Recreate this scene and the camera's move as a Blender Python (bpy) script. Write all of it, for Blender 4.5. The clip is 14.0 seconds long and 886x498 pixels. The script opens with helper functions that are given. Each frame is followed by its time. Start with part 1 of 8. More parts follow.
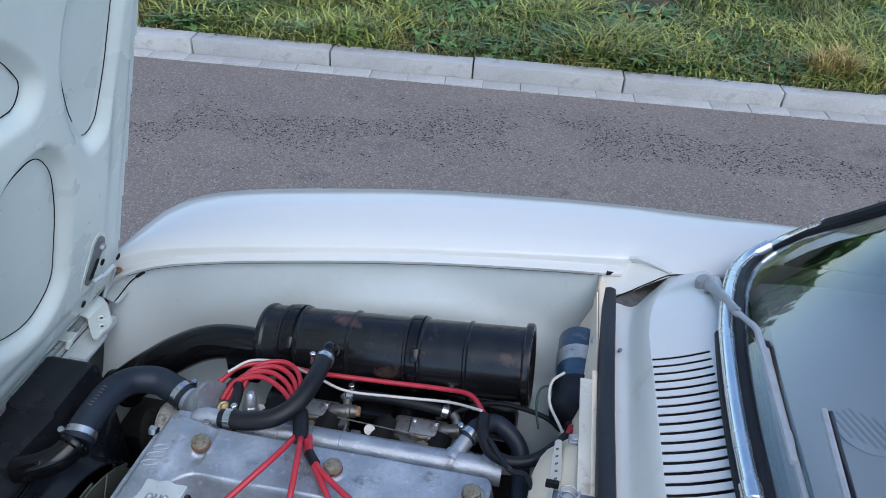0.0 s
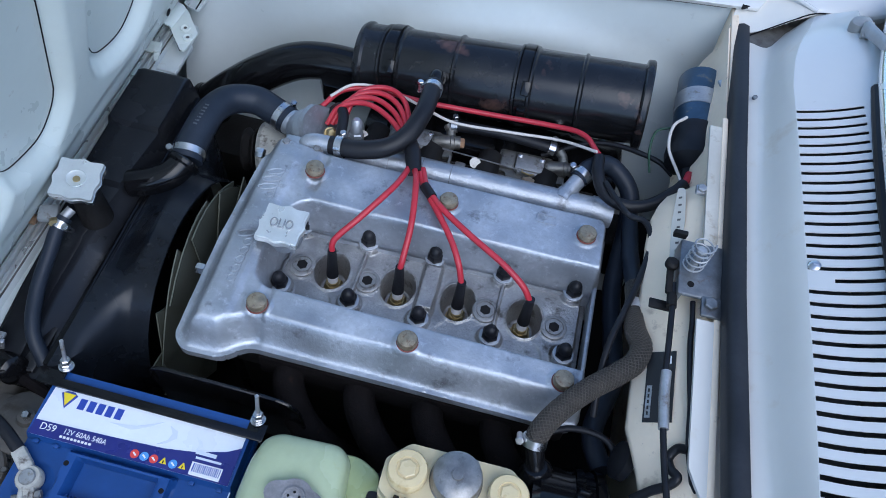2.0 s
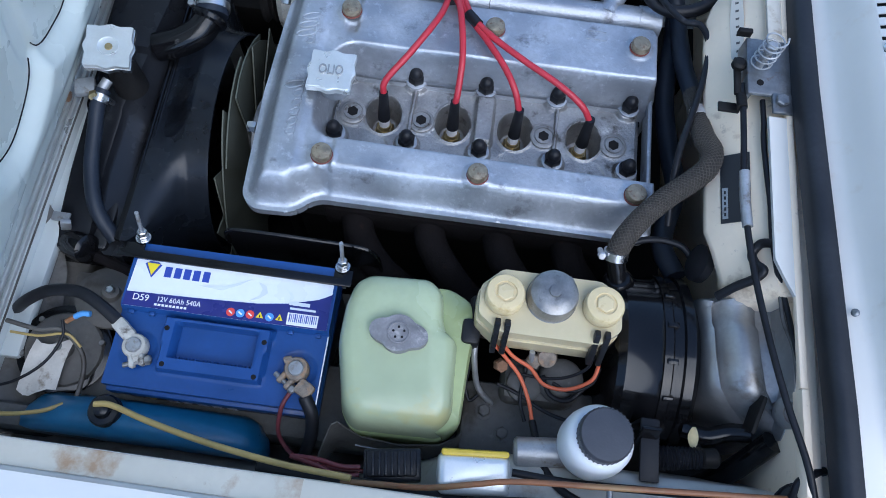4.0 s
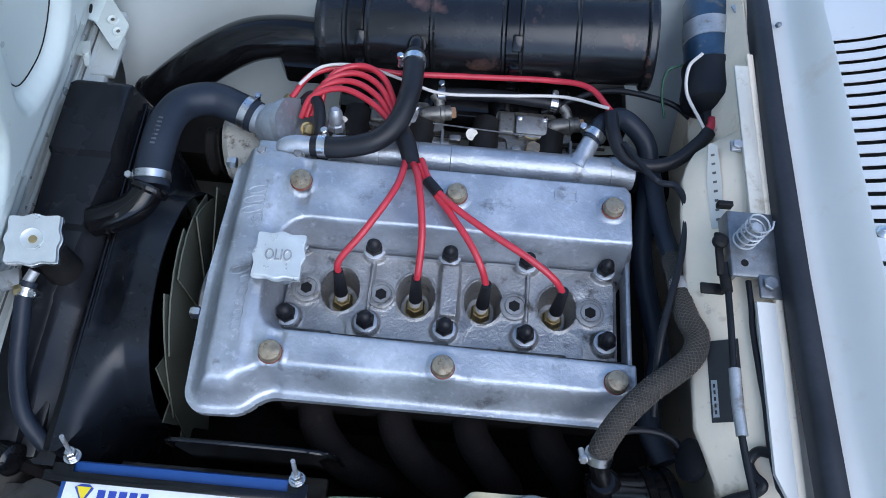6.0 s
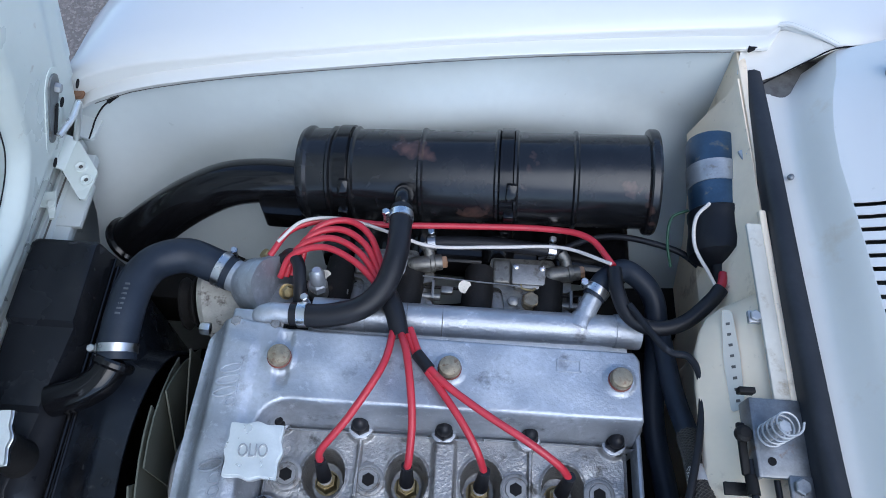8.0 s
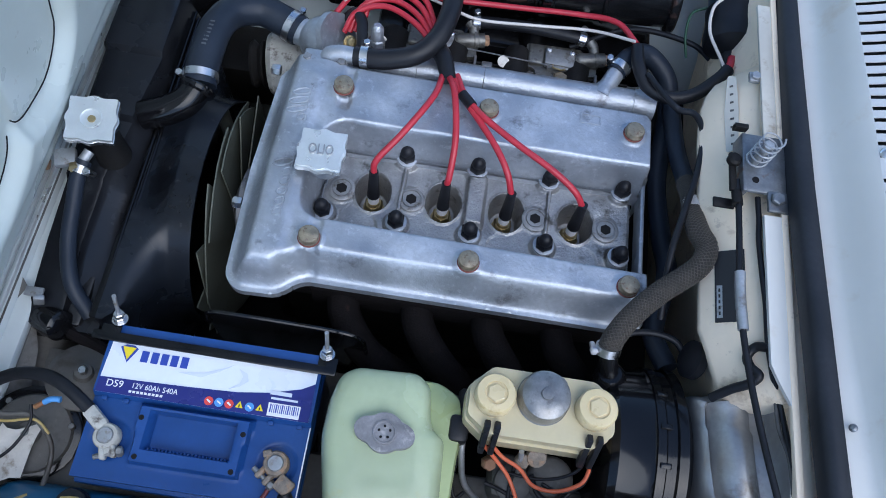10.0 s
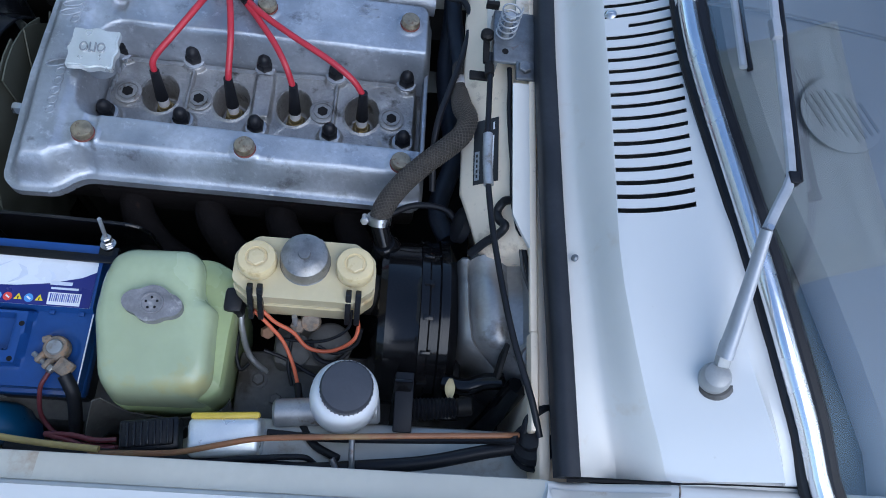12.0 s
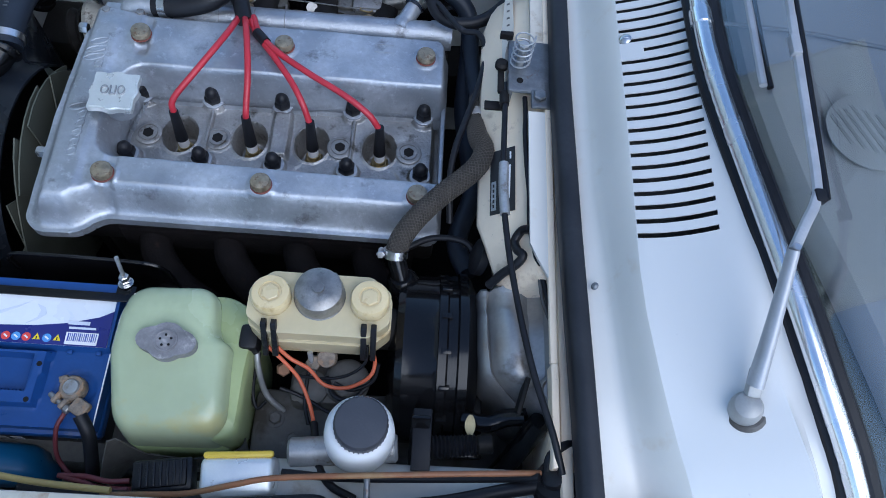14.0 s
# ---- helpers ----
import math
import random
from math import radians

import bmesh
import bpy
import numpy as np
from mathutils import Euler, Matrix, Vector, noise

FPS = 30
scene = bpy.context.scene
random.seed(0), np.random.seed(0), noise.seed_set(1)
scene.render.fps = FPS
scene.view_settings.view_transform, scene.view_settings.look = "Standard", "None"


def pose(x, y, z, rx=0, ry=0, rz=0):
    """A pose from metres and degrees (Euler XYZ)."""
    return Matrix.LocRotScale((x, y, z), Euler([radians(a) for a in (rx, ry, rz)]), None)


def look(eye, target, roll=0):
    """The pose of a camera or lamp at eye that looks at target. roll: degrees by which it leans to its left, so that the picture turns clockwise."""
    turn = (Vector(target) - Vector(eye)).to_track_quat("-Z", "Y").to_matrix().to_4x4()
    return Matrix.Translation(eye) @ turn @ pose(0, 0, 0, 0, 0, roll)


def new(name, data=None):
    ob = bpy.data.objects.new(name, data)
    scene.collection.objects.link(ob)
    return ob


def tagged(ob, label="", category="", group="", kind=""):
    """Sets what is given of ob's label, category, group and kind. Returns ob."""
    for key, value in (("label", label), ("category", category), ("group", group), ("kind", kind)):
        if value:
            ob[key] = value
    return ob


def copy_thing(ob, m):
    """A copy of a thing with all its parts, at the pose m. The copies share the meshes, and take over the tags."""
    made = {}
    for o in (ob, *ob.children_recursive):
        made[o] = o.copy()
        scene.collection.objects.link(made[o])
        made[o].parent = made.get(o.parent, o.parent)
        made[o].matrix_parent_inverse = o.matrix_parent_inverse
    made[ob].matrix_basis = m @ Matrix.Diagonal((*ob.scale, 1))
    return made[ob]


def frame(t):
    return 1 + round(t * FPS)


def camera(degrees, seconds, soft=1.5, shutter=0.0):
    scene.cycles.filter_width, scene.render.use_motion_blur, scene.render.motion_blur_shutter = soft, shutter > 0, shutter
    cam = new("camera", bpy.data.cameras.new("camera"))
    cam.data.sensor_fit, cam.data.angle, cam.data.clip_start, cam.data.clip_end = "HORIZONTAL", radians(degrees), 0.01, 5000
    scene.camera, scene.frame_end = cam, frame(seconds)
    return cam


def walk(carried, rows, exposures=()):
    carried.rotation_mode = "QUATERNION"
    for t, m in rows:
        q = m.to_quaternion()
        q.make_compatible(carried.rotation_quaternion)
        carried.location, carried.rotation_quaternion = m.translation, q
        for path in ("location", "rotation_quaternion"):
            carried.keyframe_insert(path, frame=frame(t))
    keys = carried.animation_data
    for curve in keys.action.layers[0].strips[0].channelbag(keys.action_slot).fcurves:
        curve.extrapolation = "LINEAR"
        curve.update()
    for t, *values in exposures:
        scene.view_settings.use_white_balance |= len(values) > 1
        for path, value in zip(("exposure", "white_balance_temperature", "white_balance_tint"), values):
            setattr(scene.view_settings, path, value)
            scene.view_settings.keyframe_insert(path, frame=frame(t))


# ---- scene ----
cam = camera(62.12, 14.0, soft=0.9)
PATH = [
    (0.0, (0.8008, -0.3982, 1.5987), (0.6897, 0.4119, 1.0231), 4.11),
    (0.5, (0.7481, -0.3977, 1.5835), (0.6216, 0.3841, 0.9729), 5.30),
    (1.0, (0.7326, -0.3892, 1.5762), (0.6187, 0.3253, 0.8859), 6.41),
    (1.5, (0.7048, -0.3520, 1.5894), (0.6234, 0.2551, 0.7989), 7.84),
    (2.0, (0.6612, -0.3689, 1.5783), (0.5958, 0.1658, 0.7359), 7.88),
    (2.5, (0.6096, -0.4016, 1.5703), (0.5608, 0.0625, 0.6859), 6.62),
    (2.7, (0.6004, -0.4178, 1.5631), (0.5545, 0.0237, 0.6670), 5.70),
    (4.8, (0.5593, -0.3656, 1.5596), (0.5668, -0.0116, 0.6244), 7.59),
    (5.0, (0.5629, -0.3393, 1.5571), (0.5710, 0.0240, 0.6254), 7.39),
    (5.5, (0.5690, -0.2756, 1.5644), (0.5797, 0.1118, 0.6425), 7.21),
    (6.0, (0.5724, -0.2150, 1.5565), (0.5790, 0.2003, 0.6468), 5.99),
    (6.5, (0.5737, -0.1354, 1.5463), (0.5797, 0.3075, 0.6498), 5.24),
    (7.0, (0.5729, -0.0612, 1.5378), (0.5763, 0.4060, 0.6536), 4.33),
    (7.2, (0.5716, -0.0437, 1.5396), (0.5736, 0.4326, 0.6603), 4.01),
    (9.3, (0.5599, -0.2005, 1.5662), (0.5715, 0.2610, 0.6791), 7.69),
    (9.5, (0.5574, -0.2421, 1.5655), (0.5686, 0.2016, 0.6694), 8.45),
    (10.0, (0.5433, -0.3342, 1.5671), (0.5597, 0.0666, 0.6511), 11.14),
    (10.5, (0.5367, -0.4223, 1.5576), (0.5607, -0.0590, 0.6263), 13.71),
    (11.0, (0.5987, -0.4682, 1.5421), (0.6343, -0.1266, 0.6029), 15.90),
    (11.5, (0.6941, -0.4718, 1.5515), (0.7683, -0.1492, 0.6079), 20.75),
    (12.0, (0.7433, -0.4402, 1.5820), (0.8489, -0.0618, 0.6624), 19.39),
    (12.5, (0.7523, -0.3958, 1.6038), (0.8627, 0.0924, 0.7380), 14.65),
    (13.0, (0.7480, -0.3638, 1.6215), (0.8471, 0.2219, 0.8171), 10.96),
    (13.5, (0.7420, -0.3664, 1.6078), (0.8247, 0.1999, 0.7877), 10.45),
    (14.0, (0.7664, -0.4444, 1.5629), (0.8197, -0.0139, 0.6619), 10.44),
]
EXPOSURES = [(0, 0.65, 6000, 8), (0.8, 0.58, 5750, 8), (1.5, 0.55, 5600, 8), (2.5, 0.82, 5600, 8), (5, 0.85, 5650, 8), (6, 0.95, 5750, 8), (7, 0.87, 5850, 8), (9.5, 0.85, 5700, 8), (10, 0.75, 5750, 8), (10.5, 0.79, 6000, 8), (11, 0.73, 6150, 8), (11.5, 0.50, 5700, 8), (12.2, 0.60, 5600, 8), (13, 0.73, 5700, 8), (13.5, 0.58, 5600, 8), (14, 0.61, 5600, 8)]
walk(cam, [(t, look(eye, target, roll)) for t, eye, target, roll in PATH], EXPOSURES)

# ---- world, sun, exposure ----
SUN_ELEV, SUN_TURN = 52.0, 148.0
world = bpy.data.worlds.new("sky")
scene.world = world
world.use_nodes = True
wn = world.node_tree.nodes
sky = wn.new("ShaderNodeTexSky")
sky.sky_type, sky.sun_disc = "NISHITA", False
sky.sun_elevation, sky.sun_rotation = radians(SUN_ELEV), radians(SUN_TURN)
sky.dust_density, sky.air_density, sky.ozone_density = 1.0, 1.0, 1.5
wn["Background"].inputs["Strength"].default_value = 0.15
world.node_tree.links.new(sky.outputs["Color"], wn["Background"].inputs["Color"])
sun = new("sun", bpy.data.lights.new("sun", "SUN"))
sun.data.energy, sun.data.angle, sun.data.color = 1.15, radians(60), (1.0, 0.97, 0.93)
_d = Vector((math.sin(radians(SUN_TURN)) * math.cos(radians(SUN_ELEV)), math.cos(radians(SUN_TURN)) * math.cos(radians(SUN_ELEV)), math.sin(radians(SUN_ELEV))))
sun.matrix_world = look(_d * 30, (0, 0, 0))


# ---- materials ----
def surf(name, col, rough=0.5, metal=0.0, var=0.12, scale=30.0, bump=0.08, bscale=300.0, stain=None, coat=0.0, rnd=0.0, island=0.0, trans=0.0, sss=0.0, spec=0.5, grit=0.0, dist=0.001, rvar=0.1, stain2=None, gscale=420.0):
    """A node material: base colour varied at two scales, an optional stain (colour, amount, scale), fine relief, varied roughness."""
    m = bpy.data.materials.new(name)
    m.use_nodes = True
    nt = m.node_tree
    N, K = nt.nodes, nt.links
    p = N["Principled BSDF"]
    tc = N.new("ShaderNodeTexCoord")

    def noise_node(s, detail=4.0, w=0.5):
        n = N.new("ShaderNodeTexNoise")
        n.inputs["Scale"].default_value, n.inputs["Detail"].default_value, n.inputs["Roughness"].default_value = s, detail, w
        K.new(tc.outputs["Object"], n.inputs["Vector"])
        return n

    def ramp(src, a, b, lo=0.0, hi=1.0):
        r = N.new("ShaderNodeMapRange")
        for k, v in zip(("From Min", "From Max", "To Min", "To Max"), (a, b, lo, hi)):
            r.inputs[k].default_value = v
        K.new(src, r.inputs["Value"])
        return r.outputs["Result"]

    def mixc(fac, a, b, mode="MIX"):
        x = N.new("ShaderNodeMix")
        x.data_type, x.blend_type = "RGBA", mode
        for sock, v in ((x.inputs[0], fac), (x.inputs[6], a), (x.inputs[7], b)):
            if hasattr(v, "links"):
                K.new(v, sock)
            else:
                sock.default_value = v if not isinstance(v, tuple) else (*v, 1.0)
        return x.outputs[2]

    big, small = noise_node(scale, 5.0), noise_node(scale * 9, 3.0)
    dark = tuple(c * (1 - var) for c in col)
    light = tuple(min(1.0, c * (1 + var)) for c in col)
    c = mixc(ramp(big.outputs["Fac"], 0.3, 0.7), dark, light)
    c = mixc(ramp(small.outputs["Fac"], 0.35, 0.65, 0.0, 0.35), c, dark)
    if stain:
        sc, amount, ss = stain
        sn = noise_node(ss, 6.0, 0.62)
        c = mixc(ramp(sn.outputs["Fac"], 0.72 - amount * 0.4, 0.8 - amount * 0.3, 0.0, 0.9), c, sc)
    if stain2:
        sc, amount, ss = stain2
        s2 = noise_node(ss, 8.0, 0.7)
        c = mixc(ramp(s2.outputs["Fac"], 0.70 - amount * 0.4, 0.80 - amount * 0.3, 0.0, 0.7), c, sc)
    if grit:
        v = N.new("ShaderNodeTexVoronoi")
        v.inputs["Scale"].default_value = gscale
        K.new(tc.outputs["Object"], v.inputs["Vector"])
        c = mixc(ramp(v.outputs["Color"], 0.0, 1.0, 0.0, grit), c, mixc(ramp(v.outputs["Color"], 0.3, 0.9), tuple(q * 0.4 for q in col), tuple(min(1, q * 2.2) for q in col)))
    if rnd or island:
        if rnd:
            src = N.new("ShaderNodeObjectInfo").outputs["Random"]
        else:
            src = N.new("ShaderNodeNewGeometry").outputs["Random Per Island"]
        h = N.new("ShaderNodeHueSaturation")
        K.new(ramp(src, 0, 1, 1 - (rnd or island), 1 + (rnd or island)), h.inputs["Value"])
        K.new(c, h.inputs["Color"])
        c = h.outputs["Color"]
    K.new(c, p.inputs["Base Color"])
    K.new(ramp(big.outputs["Fac"], 0.25, 0.75, max(0.02, rough - rvar), min(1.0, rough + rvar)), p.inputs["Roughness"])
    p.inputs["Metallic"].default_value = metal
    p.inputs["Specular IOR Level"].default_value = spec
    p.inputs["Coat Weight"].default_value = coat
    p.inputs["Coat Roughness"].default_value = 0.06
    if trans:
        p.inputs["Transmission Weight"].default_value = trans
    if sss:
        p.inputs["Subsurface Weight"].default_value = sss
        p.inputs["Subsurface Radius"].default_value = (0.03, 0.03, 0.02)
        p.inputs["Subsurface Scale"].default_value = 0.5
    if bump:
        b = N.new("ShaderNodeBump")
        b.inputs["Strength"].default_value, b.inputs["Distance"].default_value = min(1.0, bump * 4), dist
        K.new(noise_node(bscale, 4.0).outputs["Fac"], b.inputs["Height"])
        K.new(b.outputs["Normal"], p.inputs["Normal"])
    return m


PAINT = surf("white_car_paint", (0.665, 0.660, 0.635), 0.20, var=0.015, scale=6, bump=0.003, bscale=60, coat=0.25, rvar=0.05, stain=((0.50, 0.49, 0.46), 0.05, 50))
BAY = surf("engine_bay_white_paint", (0.53, 0.57, 0.565), 0.32, var=0.05, scale=7, bump=0.01, bscale=120, stain=((0.42, 0.40, 0.34), 0.13, 20), rvar=0.08, stain2=((0.16, 0.14, 0.12), 0.025, 70))
BONNET_IN = surf("bonnet_inner_paint", (0.64, 0.685, 0.64), 0.30, var=0.04, scale=8, bump=0.01, bscale=90, stain=((0.40, 0.37, 0.31), 0.15, 34), rvar=0.08, stain2=((0.20, 0.17, 0.13), 0.03, 80))
PAINT_RUSTY = surf("paint_with_rust_specks", (0.70, 0.65, 0.54), 0.4, var=0.08, scale=12, bump=0.05, bscale=200, stain=((0.42, 0.26, 0.14), 0.43, 15), stain2=((0.46, 0.36, 0.24), 0.22, 45))
LIP_PAINT = surf("cream_stained_lip_paint", (0.70, 0.65, 0.54), 0.4, var=0.08, scale=12, bump=0.04, bscale=200, stain=((0.56, 0.46, 0.32), 0.22, 11), stain2=((0.36, 0.27, 0.19), 0.08, 60))
# Cream mixes paint stain with the warm reflection off the engine bay.
COWL_S = surf("grubby_warm_bounce_paint", (0.70, 0.675, 0.615), 0.32, var=0.03, scale=8, bump=0.004, bscale=60, stain=((0.62, 0.55, 0.45), 0.34, 11), rvar=0.08)
PAN = surf("grubby_pan_paint", (0.54, 0.525, 0.48), 0.42, var=0.10, scale=10, bump=0.02, bscale=120, stain=((0.38, 0.32, 0.25), 0.34, 26), rvar=0.1)
CREAM_G = surf("greyed_cream_flange", (0.56, 0.53, 0.46), 0.48, var=0.10, scale=18, bump=0.03, bscale=160, stain=((0.33, 0.27, 0.19), 0.30, 30))
CREAM = surf("aged_cream_bay_paint", (0.90, 0.75, 0.56), 0.42, var=0.06, scale=14, bump=0.02, bscale=120, stain=((0.50, 0.36, 0.23), 0.32, 20), stain2=((0.28, 0.20, 0.13), 0.20, 50))
ALU = surf("cast_aluminium", (0.44, 0.465, 0.505), 0.48, metal=0.72, var=0.26, scale=16, bump=0.10, bscale=260, stain=((0.19, 0.192, 0.20), 0.30, 26), dist=0.0014, rvar=0.14, stain2=((0.66, 0.69, 0.73), 0.34, 75))
ALU_D = surf("dull_aluminium", (0.30, 0.30, 0.30), 0.52, metal=0.7, var=0.25, scale=40, bump=0.14, bscale=380, stain=((0.12, 0.10, 0.08), 0.4, 60))
ALU_G = surf("dirty_gearbox_aluminium", (0.40, 0.395, 0.385), 0.40, metal=0.65, var=0.25, scale=20, bump=0.06, bscale=200, stain=((0.15, 0.125, 0.10), 0.30, 16))
HEAD = surf("cylinder_head_casting", (0.36, 0.355, 0.35), 0.42, metal=0.75, var=0.28, scale=32, bump=0.18, bscale=300, stain=((0.075, 0.068, 0.058), 0.36, 34), dist=0.0016, stain2=((0.55, 0.55, 0.55), 0.24, 90))
BLOCK = surf("oily_dark_iron", (0.016, 0.0150, 0.0145), 0.6, metal=0.2, var=0.4, scale=35, bump=0.1, bscale=220, stain=((0.06, 0.045, 0.033), 0.2, 50), spec=0.25)
BRAID_L = surf("pale_braid_strands", (0.082, 0.072, 0.060), 0.8, var=0.3, scale=120, bump=0.0)
MANIF = surf("rusty_black_manifold", (0.009, 0.0075, 0.008), 0.85, var=0.35, scale=60, bump=0.2, bscale=320, stain=((0.022, 0.013, 0.011), 0.25, 70), spec=0.12)
BLACK_P = surf("black_satin_paint", (0.006, 0.006, 0.007), 0.13, var=0.3, scale=30, bump=0.01, bscale=200, stain=((0.06, 0.055, 0.05), 0.03, 80), rvar=0.06, spec=0.36)
FILTER = surf("black_enamel_with_rust", (0.009, 0.0095, 0.011), 0.24, var=0.3, scale=25, bump=0.012, bscale=60, stain=((0.10, 0.055, 0.044), 0.27, 13), rvar=0.08, spec=0.5, dist=0.002, stain2=((0.05, 0.045, 0.045), 0.20, 60))
PLASTIC = surf("dusty_black_plastic", (0.016, 0.017, 0.020), 0.30, var=0.35, scale=14, bump=0.02, bscale=90, stain=((0.05, 0.048, 0.045), 0.24, 20), rvar=0.10, spec=0.32)
# Blue tint in the black paints the sky's sheen; the scuffs are wear.
SHROUD = surf("scuffed_blue_sheen_plastic", (0.012, 0.015, 0.021), 0.26, var=0.4, scale=9, bump=0.03, bscale=26, stain=((0.07, 0.07, 0.07), 0.18, 60), dist=0.002, rvar=0.14, stain2=((0.005, 0.005, 0.006), 0.45, 12), spec=0.3)
RUBBER = surf("black_rubber", (0.0105, 0.011, 0.014), 0.46, var=0.25, scale=40, bump=0.03, bscale=420, stain=((0.05, 0.05, 0.055), 0.08, 35), spec=0.32)
HOSE_BLUE = surf("blue_black_rubber_hose", (0.018, 0.024, 0.036), 0.46, var=0.2, scale=30, bump=0.03, bscale=400, stain=((0.05, 0.055, 0.065), 0.05, 40), spec=0.3)
SEAL = surf("weathered_rubber_seal", (0.022, 0.024, 0.029), 0.5, var=0.3, scale=22, bump=0.03, bscale=200, stain=((0.05, 0.05, 0.055), 0.08, 20), spec=0.32)
BRAID = surf("woven_fabric_hose", (0.042, 0.036, 0.030), 0.85, var=0.45, scale=110, bump=0.25, bscale=420, dist=0.002, stain=((0.03, 0.026, 0.022), 0.25, 260))
RED = surf("red_silicone_lead", (0.44, 0.026, 0.042), 0.38, var=0.10, scale=50, bump=0.01, bscale=300, stain=((0.30, 0.05, 0.05), 0.2, 60))
ORANGE = surf("faded_orange_cable", (0.25, 0.105, 0.045), 0.5, var=0.35, scale=18, bump=0.02, bscale=300, stain=((0.25, 0.16, 0.07), 0.4, 14))
WIRE_O = surf("orange_red_wire", (0.60, 0.13, 0.055), 0.45, var=0.12, scale=30, bump=0.01)
WIRE_W = surf("white_wire", (0.60, 0.56, 0.52), 0.5, var=0.10, scale=40, bump=0.01)
WIRE_Y = surf("yellowed_tube", (0.42, 0.31, 0.11), 0.45, var=0.15, scale=30, bump=0.01)
WIRE_DR = surf("dark_red_wire", (0.13, 0.024, 0.030), 0.5, var=0.15, scale=30, bump=0.01)
COPPER = surf("tan_copper", (0.50, 0.30, 0.18), 0.4, metal=0.5, var=0.15, scale=60, bump=0.02)
ZINC = surf("zinc_plated_steel", (0.62, 0.62, 0.63), 0.30, metal=1.0, var=0.12, scale=60, bump=0.02, bscale=300)
STEEL_G = surf("greyed_zinc_plate", (0.40, 0.41, 0.42), 0.45, metal=0.6, var=0.2, scale=50, bump=0.04, bscale=300, stain=((0.22, 0.19, 0.15), 0.35, 60))
LOCK_M = surf("tarnished_lock_steel", (0.21, 0.22, 0.23), 0.42, metal=0.7, var=0.3, scale=60, bump=0.05, bscale=300, stain=((0.15, 0.09, 0.055), 0.34, 45))
BRASS = surf("yellow_passivated_steel", (0.42, 0.33, 0.17), 0.38, metal=0.8, var=0.25, scale=120, bump=0.05, bscale=600, stain=((0.20, 0.13, 0.08), 0.2, 160))
BOLT_DOME = surf("tarnished_bronze_bolt", (0.36, 0.30, 0.21), 0.42, metal=0.7, var=0.3, scale=140, bump=0.05, bscale=500, stain=((0.22, 0.14, 0.09), 0.45, 180))
RUST_CLAMP = surf("corroded_clamp", (0.24, 0.20, 0.16), 0.65, metal=0.35, var=0.4, scale=120, bump=0.25, bscale=420, stain=((0.34, 0.22, 0.13), 0.5, 110))
WASHER_RED = surf("red_brown_fibre_washer", (0.15, 0.04, 0.028), 0.6, var=0.2, scale=100, bump=0.02)
CAP_SILVER = surf("satin_pressed_cap", (0.74, 0.76, 0.75), 0.33, metal=0.6, var=0.08, scale=50, bump=0.02, bscale=160, stain=((0.36, 0.33, 0.27), 0.06, 70))
DULL = surf("dull_grey_casting", (0.29, 0.285, 0.275), 0.40, metal=0.7, var=0.3, scale=70, bump=0.06, bscale=260, stain=((0.16, 0.155, 0.145), 0.40, 90))
CHROME = surf("chrome_trim", (0.84, 0.85, 0.86), 0.24, metal=1.0, var=0.04, scale=20, bump=0.0)
WIPER_M = surf("pale_satin_wiper_steel", (0.44, 0.45, 0.47), 0.50, metal=0.4, var=0.12, scale=50, bump=0.02, bscale=500)
WIPER_CAP = surf("grey_wiper_cap", (0.36, 0.36, 0.35), 0.45, metal=0.3, var=0.12, scale=60, bump=0.02)
BAT_BLUE = surf("blue_battery_plastic", (0.016, 0.062, 0.225), 0.36, var=0.12, scale=22, bump=0.015, bscale=300, stain=((0.05, 0.08, 0.19), 0.08, 30), spec=0.4)
LABEL_W = surf("white_label_film", (0.74, 0.77, 0.82), 0.30, var=0.06, scale=16, bump=0.01, bscale=60)
LABEL_B = surf("dark_blue_label_film", (0.020, 0.025, 0.17), 0.30, var=0.08, scale=20, bump=0.01, bscale=60)
LABEL_G = surf("grey_label_swirl", (0.64, 0.68, 0.76), 0.30, var=0.08, scale=20, bump=0.0)
INK_BLUE = surf("blue_print", (0.03, 0.06, 0.34), 0.4, var=0.03, bump=0.0)
INK_YEL = surf("yellow_print", (0.80, 0.62, 0.02), 0.4, var=0.03, bump=0.0)
INK_RED = surf("red_print", (0.65, 0.06, 0.05), 0.4, var=0.03, bump=0.0)
INK_WHITE = surf("white_print", (0.78, 0.78, 0.80), 0.4, var=0.03, bump=0.0)
INK_LIGHTBLUE = surf("light_blue_print", (0.10, 0.30, 0.65), 0.4, var=0.03, bump=0.0)
TANK = surf("pale_green_translucent_plastic", (0.40, 0.46, 0.29), 0.22, var=0.14, scale=9, bump=0.012, bscale=70, sss=0.12, stain=((0.40, 0.38, 0.18), 0.36, 13), stain2=((0.30, 0.28, 0.14), 0.10, 50))
TANK_MID = surf("liquid_behind_plastic", (0.36, 0.44, 0.20), 0.26, var=0.12, scale=9, bump=0.012, bscale=70, sss=0.15, stain=((0.33, 0.36, 0.13), 0.3, 12))
TANK_LOW = surf("coolant_in_plastic", (0.35, 0.41, 0.20), 0.30, var=0.12, scale=10, bump=0.012, bscale=90, sss=0.15, stain=((0.36, 0.34, 0.14), 0.30, 14))
CAP_WORN = surf("scuffed_grey_cap", (0.20, 0.195, 0.20), 0.5, var=0.35, scale=60, bump=0.12, bscale=180, stain=((0.42, 0.40, 0.38), 0.42, 70))
